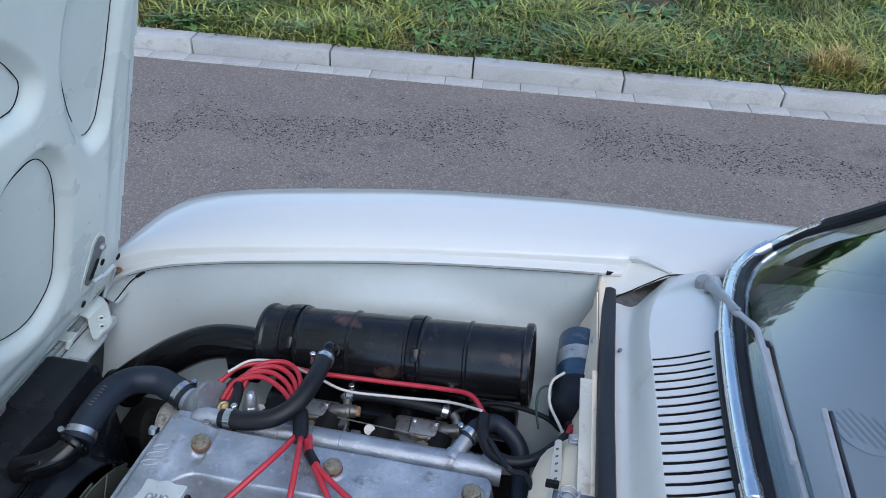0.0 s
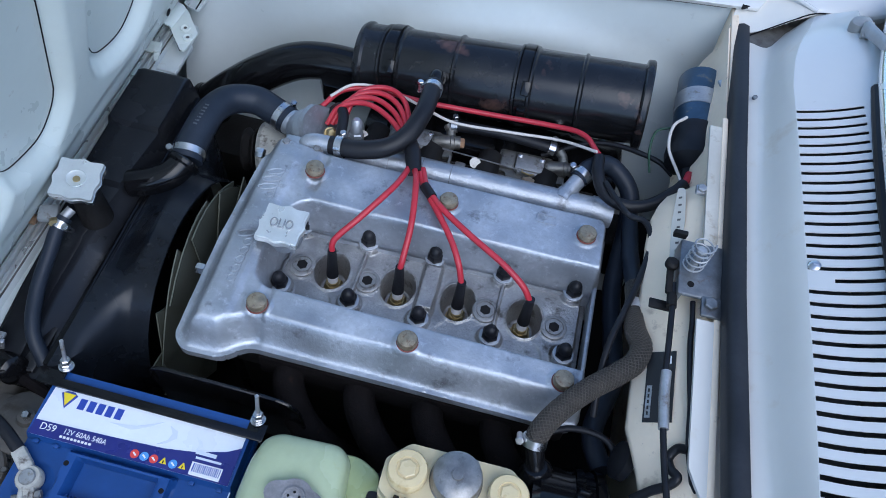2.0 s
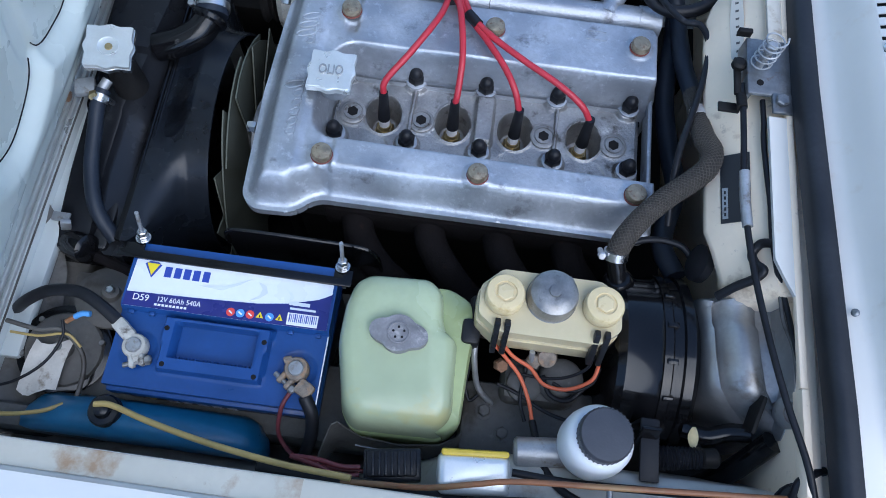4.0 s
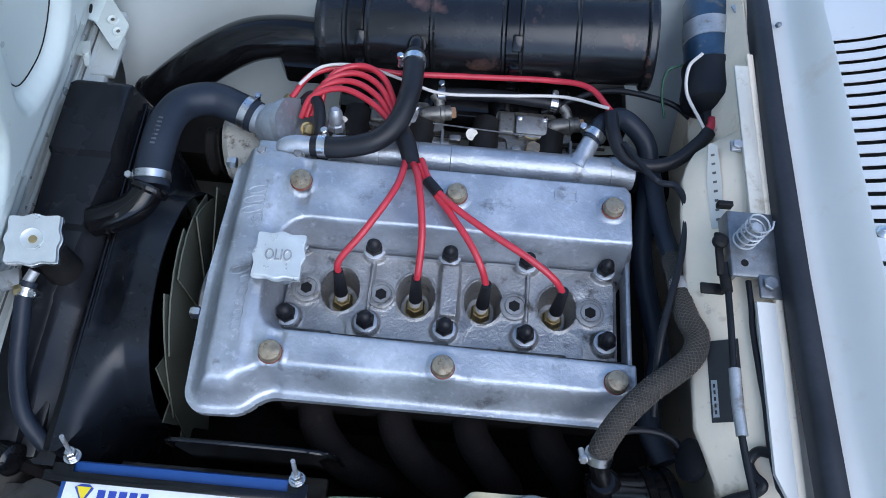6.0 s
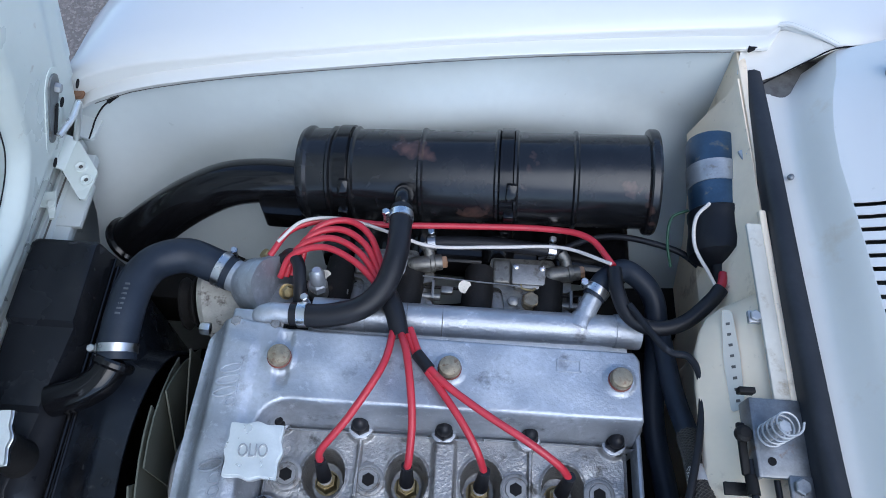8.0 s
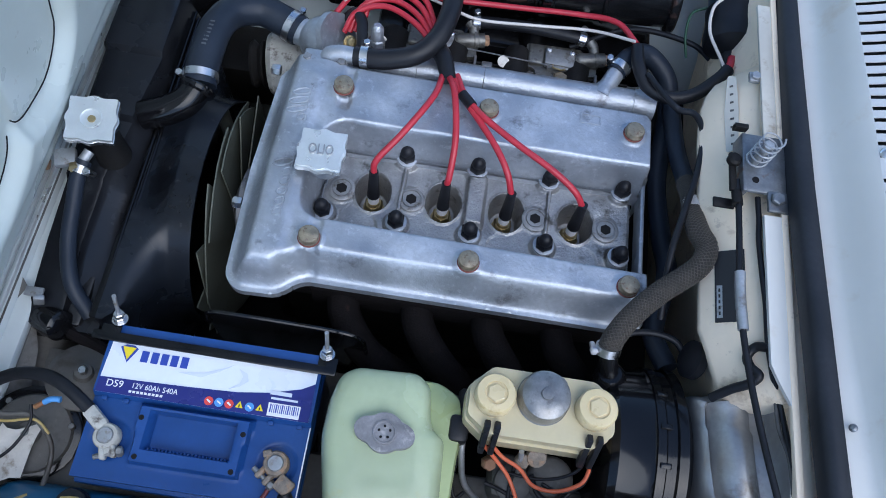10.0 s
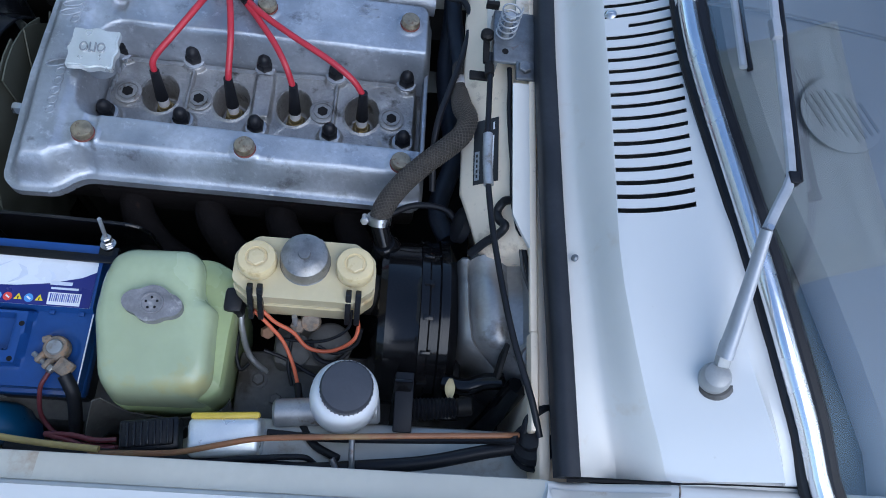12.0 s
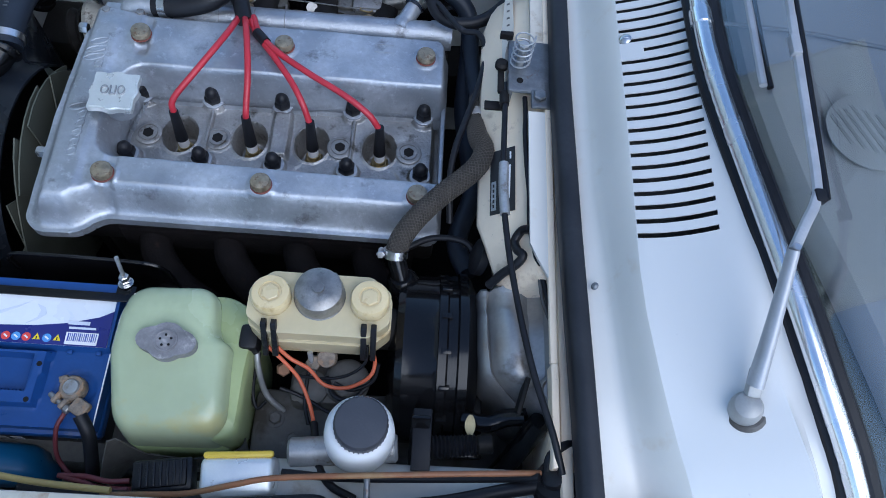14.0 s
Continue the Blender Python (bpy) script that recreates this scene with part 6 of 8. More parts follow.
def tank_top():
    rows = []
    for y, h, w in [(-0.13, 0.64, 0.0), (-0.125, 0.674, 0.0), (-0.02, 0.692, 0.0), (0.060, 0.700, 0.0), (0.066, 0.706, 0.001), (0.150, 0.711, 0.001), (0.156, 0.719, 0.003), (0.250, 0.724, 0.003), (0.256, 0.731, 0.005), (0.356, 0.733, 0.005), (0.364, 0.728, 0.003), (0.367, 0.66, 0.003)]:
        x0, x1 = 0.066 - w, 0.154 + w
        xr = 0.112 + 0.032 * max(0.0, min(1.0, (y - 0.04) / 0.2))
        rows.append([(x0, y, 0.63), (x0, y, h - 0.006), (x0 + 0.002, y, h - 0.001), (x0 + 0.007, y, h + 0.0005), (xr - 0.007, y, h + 0.0005), (xr - 0.002, y, h - 0.001), (xr, y, h - 0.006), (xr + 0.004, y, min(h - 0.012, 0.70)), (x1, y, 0.665 if h > 0.665 else 0.635), (x1, y, 0.63)])
    bm = bmesh.new()
    skin(bm, rows)
    return bm


part("top_tank", tank_top(), RADTANK, radiator, "dusty black ribbed top tank", smooth=40)
part("outlet", put(tube([(0.135, 0.168, 0.705), (0.165, 0.176, 0.712), (0.190, 0.190, 0.720), (0.203, 0.212, 0.727)], 0.0200, 18, 6), lathe([(0.022, 0), (0.0245, 0.003), (0.0245, 0.008), (0.022, 0.011)], (0.200, 0.204, 0.7245), (0.30, 0.9, 0.25), 20)), BLACK_P, radiator, "black hose stub")
part("edge_strip", put(put(tube([(0.152, 0.36, 0.692), (0.153, 0.1, 0.690), (0.152, -0.10, 0.682)], 0.0022, 8, 3), tube([(0.158, 0.35, 0.692), (0.160, 0.1, 0.690), (0.159, -0.10, 0.682)], 0.0022, 8, 3)), box((0.155, 0.12, 0.683), (0.016, 0.46, 0.008), 0.001)), BLACK_P, radiator, "rust-speckled double edge strip")
CAPM = Matrix.Translation((0.119, 0.101, 0.792)) @ pose(0, 0, 0, 7, 5, 8)
rcap = part("radiator_cap", prism(lobed(0, 0, 0.0285), -0.006, 0.0015, 0.0022, 3, m=CAPM), CAP_SILVER, radiator, "silver pressed radiator cap", smooth=60)
part("cap_rim", prism(lobed(0, 0, 0.0292), -0.012, -0.0055, 0.002, 2, m=CAPM), CHROME, rcap, "bright rolled rim", smooth=60)
part("neck", lathe([(0.022, 0), (0.020, 0.03), (0.019, 0.060), (0.025, 0.066), (0.025, 0.076)], (0.119, 0.100, 0.706), (0, 0.06, 1), 24), BLOCK, rcap)
part("cap_dish", lathe([(0.013, 0), (0.0122, 0.0012), (0.0105, 0.0004), (0.0002, 0.0004)], CAPM @ Vector((0, 0, 0.0014)), CAPM.to_3x3() @ Vector((0, 0, 1)), 24), CAP_SILVER, rcap)
part("brass_rivet", lathe([(0.0048, 0), (0.0044, 0.0010), (0.0002, 0.0013)], CAPM @ Vector((0.001, -0.001, 0.0018)), CAPM.to_3x3() @ Vector((0, 0, 1)), 16), BRASS, rcap)
part("overflow_stub", put(rod((0.110, 0.078, 0.752), (0.100, 0.054, 0.746), 0.0065), box((0.083, 0.066, 0.748), (0.026, 0.024, 0.010), 0.003, m=turn(0, 0, 20))), STEEL_G, rcap)
part("stub_nut", hexbolt((0.098, 0.056, 0.750), 0.007, 0.008, (0.3, -0.7, 0.4)), BRASS, rcap)
hose("overflow_hose", "black overflow hose hanging from the radiator cap", [(0.106, 0.066, 0.748), (0.102, 0.048, 0.742), (0.101, 0.02, 0.728), (0.104, -0.03, 0.710), (0.118, -0.075, 0.695), (0.142, -0.105, 0.67)], 0.0095, HOSE_BLUE, [(0, 1, 0.6)])


def shroud_mesh():
    rings = []
    cy, cz, R = 0.112, 0.555, 0.168
    n = 64
    rect = []
    for i in range(n):
        t = 2 * math.pi * i / n
        c, s = math.cos(t), math.sin(t)
        k = 1 / max(abs(c) / 0.235, abs(s) / 0.19)
        rect.append((0.12 + c * k, 0.50 + s * k))
    for x, f in ((0.156, 0.0), (0.164, 0.0), (0.172, 0.10), (0.186, 0.40), (0.200, 0.82), (0.207, 0.97), (0.212, 1.0), (0.234, 1.0), (0.238, 1.012)):
        rings.append([(x, rect[i][0] * (1 - f) + f * (cy + R * math.cos(2 * math.pi * i / n)), rect[i][1] * (1 - f) + f * (cz + R * math.sin(2 * math.pi * i / n))) for i in range(n)])
    bm = bmesh.new()
    skin(bm, rings, True, False)
    bmesh.ops.recalc_face_normals(bm, faces=bm.faces)
    bmesh.ops.solidify(bm, geom=bm.faces[:], thickness=0.003)
    return bm


shroud = thing("fan_shroud", "scuffed black plastic fan shroud", "fan shroud", (0.2, 0.12, 0.32))
part("shell", shroud_mesh(), SHROUD, shroud, smooth=50)
part("seam", tube([(0.168, 0.135, 0.688), (0.188, 0.130, 0.700), (0.204, 0.125, 0.719)], 0.0012, 6, 4), DARK, shroud)
fan = thing("cooling_fan", "pale plastic engine cooling fan", "fan", (0.235, 0.112, 0.555))
part("hub", lathe([(0.05, 0), (0.05, 0.02), (0.03, 0.035)], (0.238, 0.112, 0.555), (1, 0, 0), 28), FAN, fan)
for k in range(12):
    a = radians(30 * k + 8)
    rows = []
    for r in (0.045, 0.075, 0.105, 0.135, 0.160):
        rows.append([Vector((0.256 + 0.006 * c, 0.112 + math.cos(a) * r - math.sin(a) * c * (0.020 + 0.38 * r), 0.555 + math.sin(a) * r + math.cos(a) * c * (0.020 + 0.38 * r) - 0.02 * c * c * math.sin(a))) for c in (-1, -0.6, -0.2, 0.2, 0.6, 1)])
    part("blade", sheet(rows, 0.002), FAN, fan, smooth=60)

# ---- battery and its strap ----
BX0, BX1, BY0, BY1 = 0.201, 0.443, -0.293, -0.1265
bat = thing("battery", "blue car battery with a white and navy label", "battery", (0.32, -0.2, 0.55))
part("case", box(((BX0 + BX1) / 2, (BY0 + BY1) / 2, 0.635), (0.232, 0.168, 0.16), 0.006), PLASTIC, bat, "black battery case")


def lid_fn(X, Y):
    z = np.full(X.shape, 0.7265)
    z = z + 0.010 * step(Y + 0.2065, 0.003)
    hx = X - 0.318
    side = 0.0635 - abs(hx) - 0.06 * np.maximum(0.0, -0.207 - Y)
    frame_ = np.minimum(side, np.minimum(-0.2085 - Y, Y + 0.2735))
    hole = np.minimum(np.minimum(0.0475 - hx, hx + 0.0475), np.minimum(-0.2145 - Y, Y + 0.2570))
    z = np.where(frame_ > 0, 0.7265 + 0.0130 * step(frame_, 0.003), z)
    z = np.where(hole > 0, 0.7265 + 0.0130 - 0.0160 * step(hole, 0.003), z)
    for px in (0.231, 0.415):
        r = np.hypot(X - px, Y + 0.250)
        z = np.where(r < 0.022, z - 0.002 * step(0.022 - r, 0.003), z)
    return z


lid = part("lid", relief(BX0, BX1, BY0, BY1, 0.0025, lid_fn, skirt=0.690), BAT_BLUE, bat, "royal blue plastic lid with a folded handle", smooth=40)
part("lid_edge", box(((BX0 + BX1) / 2, (BY0 + BY1) / 2, 0.702), (0.2435, 0.1765, 0.018), 0.003), BAT_BLUE, bat)
for x, y in ((0.262, -0.2245), (0.3735, -0.2265), (0.2665, -0.2655), (0.370, -0.2665)):
    part("handle_pin", lathe([(0.0030, 0), (0.0030, 0.0006)], (x, y, 0.7393), (0, 0, 1), 12), DARK, lid)
LZ = 0.7368
for x in (0.2135, 0.2375, 0.3985, 0.4305):
    part("lid_tab", box((x, -0.2085, 0.7300), (0.0065, 0.005, 0.004), 0.001), BAT_BLUE, lid)
for k in range(22):
    part("handle_tooth", box((0.276 + k * 0.0040, -0.2555, 0.7300), (0.0018, 0.003, 0.006), 0.0), BAT_BLUE, lid)
part("lid_rim", box((0.442, -0.210, 0.7265), (0.0016, 0.160, 0.0015), 0.0004), LABEL_W, lid, "worn pale lid edge")


def flat(outline, z, h=0.0005):
    return prism(outline, z, z + h)


LBL = part("label", flat([(0.2035, -0.2035), (0.440, -0.2035), (0.439, -0.147), (0.206, -0.147)], LZ), LABEL_W, bat, "white label")
part("navy_band", flat([(0.2035, -0.2035), (0.440, -0.2035), (0.4395, -0.160), (0.425, -0.168), (0.392, -0.177), (0.356, -0.182), (0.30, -0.1845), (0.25, -0.186), (0.204, -0.187)], LZ + 0.0006), LABEL_B, LBL)
for _pts in ([(0.285, -0.170), (0.315, -0.166), (0.335, -0.158), (0.345, -0.153), (0.332, -0.162), (0.312, -0.172)], [(0.352, -0.156), (0.362, -0.160), (0.365, -0.168), (0.356, -0.176), (0.345, -0.180), (0.356, -0.172), (0.358, -0.164)], [(0.385, -0.160), (0.393, -0.164), (0.397, -0.170), (0.391, -0.175), (0.392, -0.168)]):
    part("grey_swirl", flat(_pts, LZ + 0.0006), LABEL_G, LBL)
part("logo_mark", flat([(0.2165, -0.1515), (0.2275, -0.1680), (0.2365, -0.1515), (0.2315, -0.1480), (0.2225, -0.1480)], LZ + 0.0007), INK_BLUE, LBL)
part("logo_mark", flat([(0.2190, -0.1505), (0.2270, -0.1650), (0.2340, -0.1505)], LZ + 0.0013), INK_YEL, LBL)
for k, (x, w, sl) in enumerate(((0.2455, 0.0080, 0.0), (0.2570, 0.0080, 0.0), (0.2680, 0.0080, 0.0), (0.2790, 0.0080, 0.0), (0.2905, 0.0080, 0.0))):
    part("logo_bar", flat([(x - w / 2 - 0.007 * sl, -0.1650), (x + w / 2 - 0.007 * sl, -0.1650), (x + w / 2 + 0.007 * sl, -0.1525), (x - w / 2 + 0.007 * sl, -0.1525)], LZ + 0.0008), INK_BLUE, LBL)
lettering("12V 60Ah 540A", 0.0086, Matrix.Translation((0.2665, -0.1925, LZ + 0.0012)) @ Matrix.Diagonal((0.92, 1, 1, 1)), INK_WHITE, LBL)
lettering("D59", 0.0110, Matrix.Translation((0.2225, -0.1930, LZ + 0.0012)), INK_WHITE, LBL)
for k in range(9):
    part("fine_print", box((0.241 + k * 0.0043, -0.1990, LZ + 0.0012), (0.0030, 0.0026, 0.0004), 0), INK_WHITE, LBL)
part("fine_print", box((0.404, -0.1765, LZ + 0.0012), (0.024, 0.0042, 0.0004), 0), LABEL_G, LBL)
part("fine_print", box((0.409, -0.1825, LZ + 0.0012), (0.030, 0.0025, 0.0004), 0), LABEL_G, LBL)
for k, (mtl, tri) in enumerate(((INK_RED, 0), (INK_LIGHTBLUE, 0), (INK_RED, 0), (INK_YEL, 1), (INK_LIGHTBLUE, 0), (INK_YEL, 1))):
    x = 0.3275 + k * 0.0113
    s = part("warning_sign", flat([(x + 0.0050 * math.cos(a), -0.1960 + 0.0050 * math.sin(a)) for a in [math.pi / 2 + 2 * math.pi * i / (3 if tri else 16) for i in range(3 if tri else 16)]], LZ + 0.0008), mtl, LBL)
    if not tri:
        part("pictogram", box((x, -0.196, LZ + 0.0014), (0.0052, 0.0018, 0.0004), 0, m=turn(0, 0, -35)), INK_WHITE, s)
    else:
        part("pictogram", box((x, -0.1965, LZ + 0.0014), (0.0012, 0.0034, 0.0004), 0), PLATE, s)
bc = part("barcode", flat([(0.393, -0.2020), (0.4285, -0.2020), (0.4285, -0.1875), (0.3925, -0.1875)], LZ + 0.0008), INK_WHITE, LBL)
for k in range(15):
    part("bar", box((0.3955 + k * 0.0022, -0.1935, LZ + 0.0015), (0.0008 + 0.0006 * (k % 3 == 0), 0.0095, 0.0004), 0), INK_BLUE, bc)
fl = part("front_label", prism([(0.216, 0.6), (0.43, 0.6), (0.43, 0.672), (0.216, 0.672)], 0, 0.0006, m=Matrix.Translation((0, -0.2925, 0)) @ Matrix(((1, 0, 0, 0), (0, 0, -1, 0), (0, 1, 0, 0), (0, 0, 0, 1)))), LABEL_B, bat)
for k in range(5):
    part("logo_bar", box((0.262 + k * 0.018, -0.2938, 0.655), (0.012, 0.0006, 0.017), 0), INK_WHITE, fl)
part("logo_mark", prism([(0.228, 0.664), (0.236, 0.646), (0.245, 0.664)], 0.0007, 0.0013, m=Matrix.Translation((0, -0.2925, 0)) @ Matrix(((1, 0, 0, 0), (0, 0, -1, 0), (0, 1, 0, 0), (0, 0, 0, 1)))), INK_YEL, fl)


def terminal(x, y, mat, a):
    """A clamp round the post, split towards the bolt side, turned by a."""
    M = turn(0, 0, a)
    V_ = lambda dx, dy, z: Vector((x, y, z)) + M @ Vector((dx, dy, 0))
    bm = lathe([(0.0135, 0), (0.0142, 0.002), (0.0140, 0.011), (0.0125, 0.0135), (0.0098, 0.0135)], (x, y, 0.728), (0, 0, 1), 22)
    for s in (-1, 1):
        put(bm, box(V_(s * 0.0055, -0.0165, 0.735), (0.0062, 0.015, 0.011), 0.0022, m=M))
    t = part("terminal_clamp", bm, mat, bat, "corroded terminal clamp", smooth=50)
    part("clamp_bolt", put(rod(V_(-0.015, -0.019, 0.7355), V_(0.016, -0.019, 0.7355), 0.0030, seg=10), hexbolt(V_(0.0095, -0.019, 0.7355), 0.0058, 0.006, M @ Vector((1, 0, 0)))), DULL, t)
    part("post", lathe([(0.0092, 0), (0.0088, 0.016), (0.0078, 0.0175)], (x, y, 0.727), (0, 0, 1), 20), STEEL_G, t)
    return t


tn = terminal(0.415, -0.251, RUST_CLAMP, -35)
tp = terminal(0.231, -0.249, GRIME_L, 20)
part("clamp_lug", put(box((0.428, -0.272, 0.737), (0.020, 0.018, 0.009), 0.003, m=turn(0, 0, -30)), box((0.404, -0.242, 0.737), (0.010, 0.008, 0.010), 0.002, m=turn(0, 0, 20))), RUST_CLAMP, tn)
part("clamp_lug", put(box((0.214, -0.232, 0.737), (0.030, 0.016, 0.011), 0.004, m=turn(0, 0, -38)), box((0.236, -0.262, 0.735), (0.012, 0.010, 0.008), 0.002, m=turn(0, 0, 30))), GRIME_L, tp)
strap = thing("battery_strap", "black steel battery hold-down bar with zinc studs", "battery strap", (0.32, -0.13, 0.74))
part("bar", box((0.320, -0.1425, 0.7400), (0.276, 0.0105, 0.0030), 0.001, m=turn(0, 0, -0.4)), BLACK_P, strap)
part("bar_end", box((0.448, -0.1385, 0.7402), (0.022, 0.020, 0.0026), 0.001), BLACK_P, strap)
part("bar_end", box((0.201, -0.1375, 0.7402), (0.022, 0.018, 0.0026), 0.001), BLACK_P, strap)
for a, b in (((0.204, -0.134, 0.70), (0.2105, -0.1085, 0.786)), ((0.446, -0.137, 0.70), (0.4455, -0.1125, 0.786))):
    a, b = Vector(a), Vector(b)
    d = (b - a).normalized()
    s = part("stud", rod(a, b, 0.0024, seg=10), STEEL_G, strap, "zinc threaded stud")
    n0 = a + d * 0.044
    part("nut", put(hexbolt(n0, 0.0070, 0.006, d), lathe([(0.0088, 0), (0.0088, 0.0012)], n0 - d * 0.0013, d, 18)), ZINC, s)
    part("lock_nut", hexbolt(n0 + d * 0.0072, 0.0060, 0.0055, d), ZINC, s)
hose("battery_cable", "thick black earth cable from the battery clamp", [(0.430, -0.280, 0.738), (0.440, -0.298, 0.728), (0.440, -0.318, 0.705), (0.430, -0.335, 0.66)], 0.0075, RUBBER, cat="cable")
hose("battery_cable", "grey-black battery cable running forward", [(0.205, -0.224, 0.738), (0.180, -0.208, 0.742), (0.150, -0.196, 0.738), (0.11, -0.195, 0.722), (0.075, -0.205, 0.70), (0.04, -0.215, 0.66)], 0.0072, RUBBER, cat="cable")
hose("red_wire", "dark red wire dropping from the battery clamp", [(0.412, -0.278, 0.735), (0.405, -0.296, 0.728), (0.404, -0.322, 0.70), (0.43, -0.343, 0.685), (0.48, -0.348, 0.69), (0.53, -0.345, 0.70)], 0.0025, WIRE_DR, cat="cable")
_edge = [(0.292, 0.690), (0.293, 0.716), (0.300, 0.730), (0.315, 0.735), (0.37, 0.735), (0.435, 0.732), (0.461, 0.731), (0.475, 0.723), (0.482, 0.704), (0.484, 0.66)]
part("battery_shield", put(sheet([[(x, -0.093 - 0.05 * max(0.0, x - 0.44), z) for x, z in _edge], [(x, -0.093 - 0.05 * max(0.0, x - 0.44), 0.50) for x, z in _edge]], 0.002), tube([(x, -0.094 - 0.05 * max(0.0, x - 0.44), z) for x, z in _edge], 0.0026, 8, 5)), BLACK_P, car, "black heat shield beside the battery")
part("battery_tray", box((0.322, -0.20, 0.548), (0.27, 0.20, 0.012), 0.003), GRIME, car)

# ---- coolant expansion tank ----
tank = thing("expansion_tank", "pale green translucent coolant expansion tank", "expansion tank", (0.53, -0.22, 0.56))


def tank_body(out, levels, cx, cy):
    sec = [[(cx + (x - cx) * k, cy + (y - cy) * k, z - 0.008 * max(0.0, (-0.235 - y) / 0.07) * (z > 0.74)) for x, y in out] for z, k in levels]
    bm = bmesh.new()
    skin(bm, sec)
    return bm


T_LOW = arc_outline([(0.470, -0.170), (0.484, -0.150), (0.575, -0.141), (0.604, -0.156), (0.609, -0.19), (0.606, -0.225), (0.604, -0.292), (0.590, -0.303), (0.49, -0.303), (0.476, -0.25)], 0.012, 4)
T_TOP = arc_outline([(0.461, -0.180), (0.468, -0.152), (0.484, -0.141), (0.553, -0.138), (0.568, -0.152), (0.572, -0.186), (0.577, -0.198), (0.590, -0.206), (0.5935, -0.285), (0.582, -0.302), (0.489, -0.304), (0.475, -0.289), (0.460, -0.22)], 0.009, 4)
part("body", tank_body(T_TOP, [(0.56, 0.88), (0.565, 0.96), (0.58, 1.01), (0.66, 1.045), (0.70, 1.045), (0.735, 1.035), (0.757, 1.015), (0.774, 0.985), (0.785, 0.945), (0.7925, 0.88), (0.7965, 0.76), (0.7985, 0.5)], 0.530, -0.215), TANK, tank, smooth=60)
part("liquid_zone", tank_body([(0.530 + (x - 0.530) * 1.006, -0.215 + (y + 0.215) * 1.006) for x, y in T_TOP], [(0.561, 0.88), (0.565, 0.96), (0.58, 1.01), (0.66, 1.045), (0.70, 1.045), (0.726, 1.038), (0.7275, 1.02)], 0.530, -0.215), TANK_MID, tank, "greener zone where the coolant stands", smooth=60)
part("lower_body", tank_body(T_LOW, [(0.56, 0.82), (0.565, 0.90), (0.58, 0.94), (0.66, 0.975), (0.72, 0.995), (0.752, 0.995), (0.764, 0.985), (0.770, 0.95), (0.772, 0.6)], 0.533, -0.220), TANK_LOW, tank, "deeper green shoulder holding coolant", smooth=60)
def eye(cx, cy, a, b, turned, n=48):
    """An outline with two blunt points, as of a two-eared cap."""
    out = []
    for i in range(n):
        t = 2 * math.pi * i / n
        ear = max(0.0, abs(math.cos(t)) - 0.72) / 0.28
        r = b + (a - b) * ear ** 1.5
        out.append((cx + r * math.cos(t + turned), cy + r * math.sin(t + turned)))
    return out


tc = part("cap", put(prism(eye(0.526, -0.212, 0.0315, 0.0200, -0.08), 0.797, 0.8085, 0.0028, 3), lathe([(0.0125, 0), (0.0120, 0.0022), (0.0106, 0.0024), (0.0098, 0.0012), (0.0002, 0.0012)], (0.526, -0.212, 0.8080), (0, 0, 1), 28)), CAP_WORN, tank, "grey plastic two-eared cap", smooth=40)
for a in range(5):
    part("vent_hole", lathe([(0.0014, 0), (0.0014, 0.0005)], (0.526 + 0.006 * math.cos(a * 1.2566 + 0.4), -0.212 + 0.006 * math.sin(a * 1.2566 + 0.4), 0.8094), (0, 0, 1), 8), DARK, tc)
hold = thing("tank_bracket", "wire and sheet bracket under the expansion tank", "bracket", (0.53, -0.30, 0.62))
part("ear_sheet", sheet([[(0.450, -0.338, 0.690), (0.450, -0.345, 0.65)], [(0.457, -0.322, 0.714), (0.457, -0.335, 0.65)], [(0.464, -0.306, 0.735), (0.464, -0.322, 0.65)], [(0.470, -0.302, 0.730), (0.470, -0.320, 0.65)], [(0.479, -0.305, 0.710), (0.479, -0.320, 0.65)], [(0.495, -0.311, 0.699), (0.495, -0.322, 0.65)], [(0.54, -0.314, 0.695), (0.54, -0.322, 0.65)], [(0.585, -0.309, 0.700), (0.585, -0.320, 0.65)], [(0.603, -0.300, 0.713), (0.603, -0.316, 0.65)], [(0.608, -0.293, 0.727), (0.608, -0.312, 0.65)]], 0.0016), GRIME, hold, "bent dark grey sheet edge", smooth=60)
part("tray", sheet([[(0.488, -0.318, 0.670), (0.54, -0.320, 0.668), (0.603, -0.314, 0.670)], [(0.488, -0.316, 0.66), (0.54, -0.322, 0.655), (0.603, -0.312, 0.66)], [(0.488, -0.20, 0.552), (0.54, -0.20, 0.552), (0.603, -0.20, 0.552)]], 0.002), STEEL_G, hold)

# ---- brake fluid reservoir, master cylinder, servo ----
res = thing("brake_reservoir", "cream nylon brake fluid reservoir with two caps", "brake reservoir", (0.68, -0.165, 0.77))
RO = arc_outline([(0.606, -0.152), (0.628, -0.131), (0.735, -0.131), (0.757, -0.148), (0.757, -0.183), (0.736, -0.200), (0.630, -0.200), (0.606, -0.183)], 0.005)
part("body", prism(RO, 0.800, 0.822, 0.004, 3), NYLON, res, smooth=40)
part("lower_body", prism([(0.683 + (x - 0.683) * 1.02, -0.168 + (y + 0.168) * 1.08) for x, y in RO], 0.770, 0.7995, 0.003, 2), NYLON, res, smooth=40)
part("body_seam", prism([(0.683 + (x - 0.683) * 1.012, -0.168 + (y + 0.168) * 1.02) for x, y in RO], 0.7985, 0.8012, 0.001), NYLON, res)
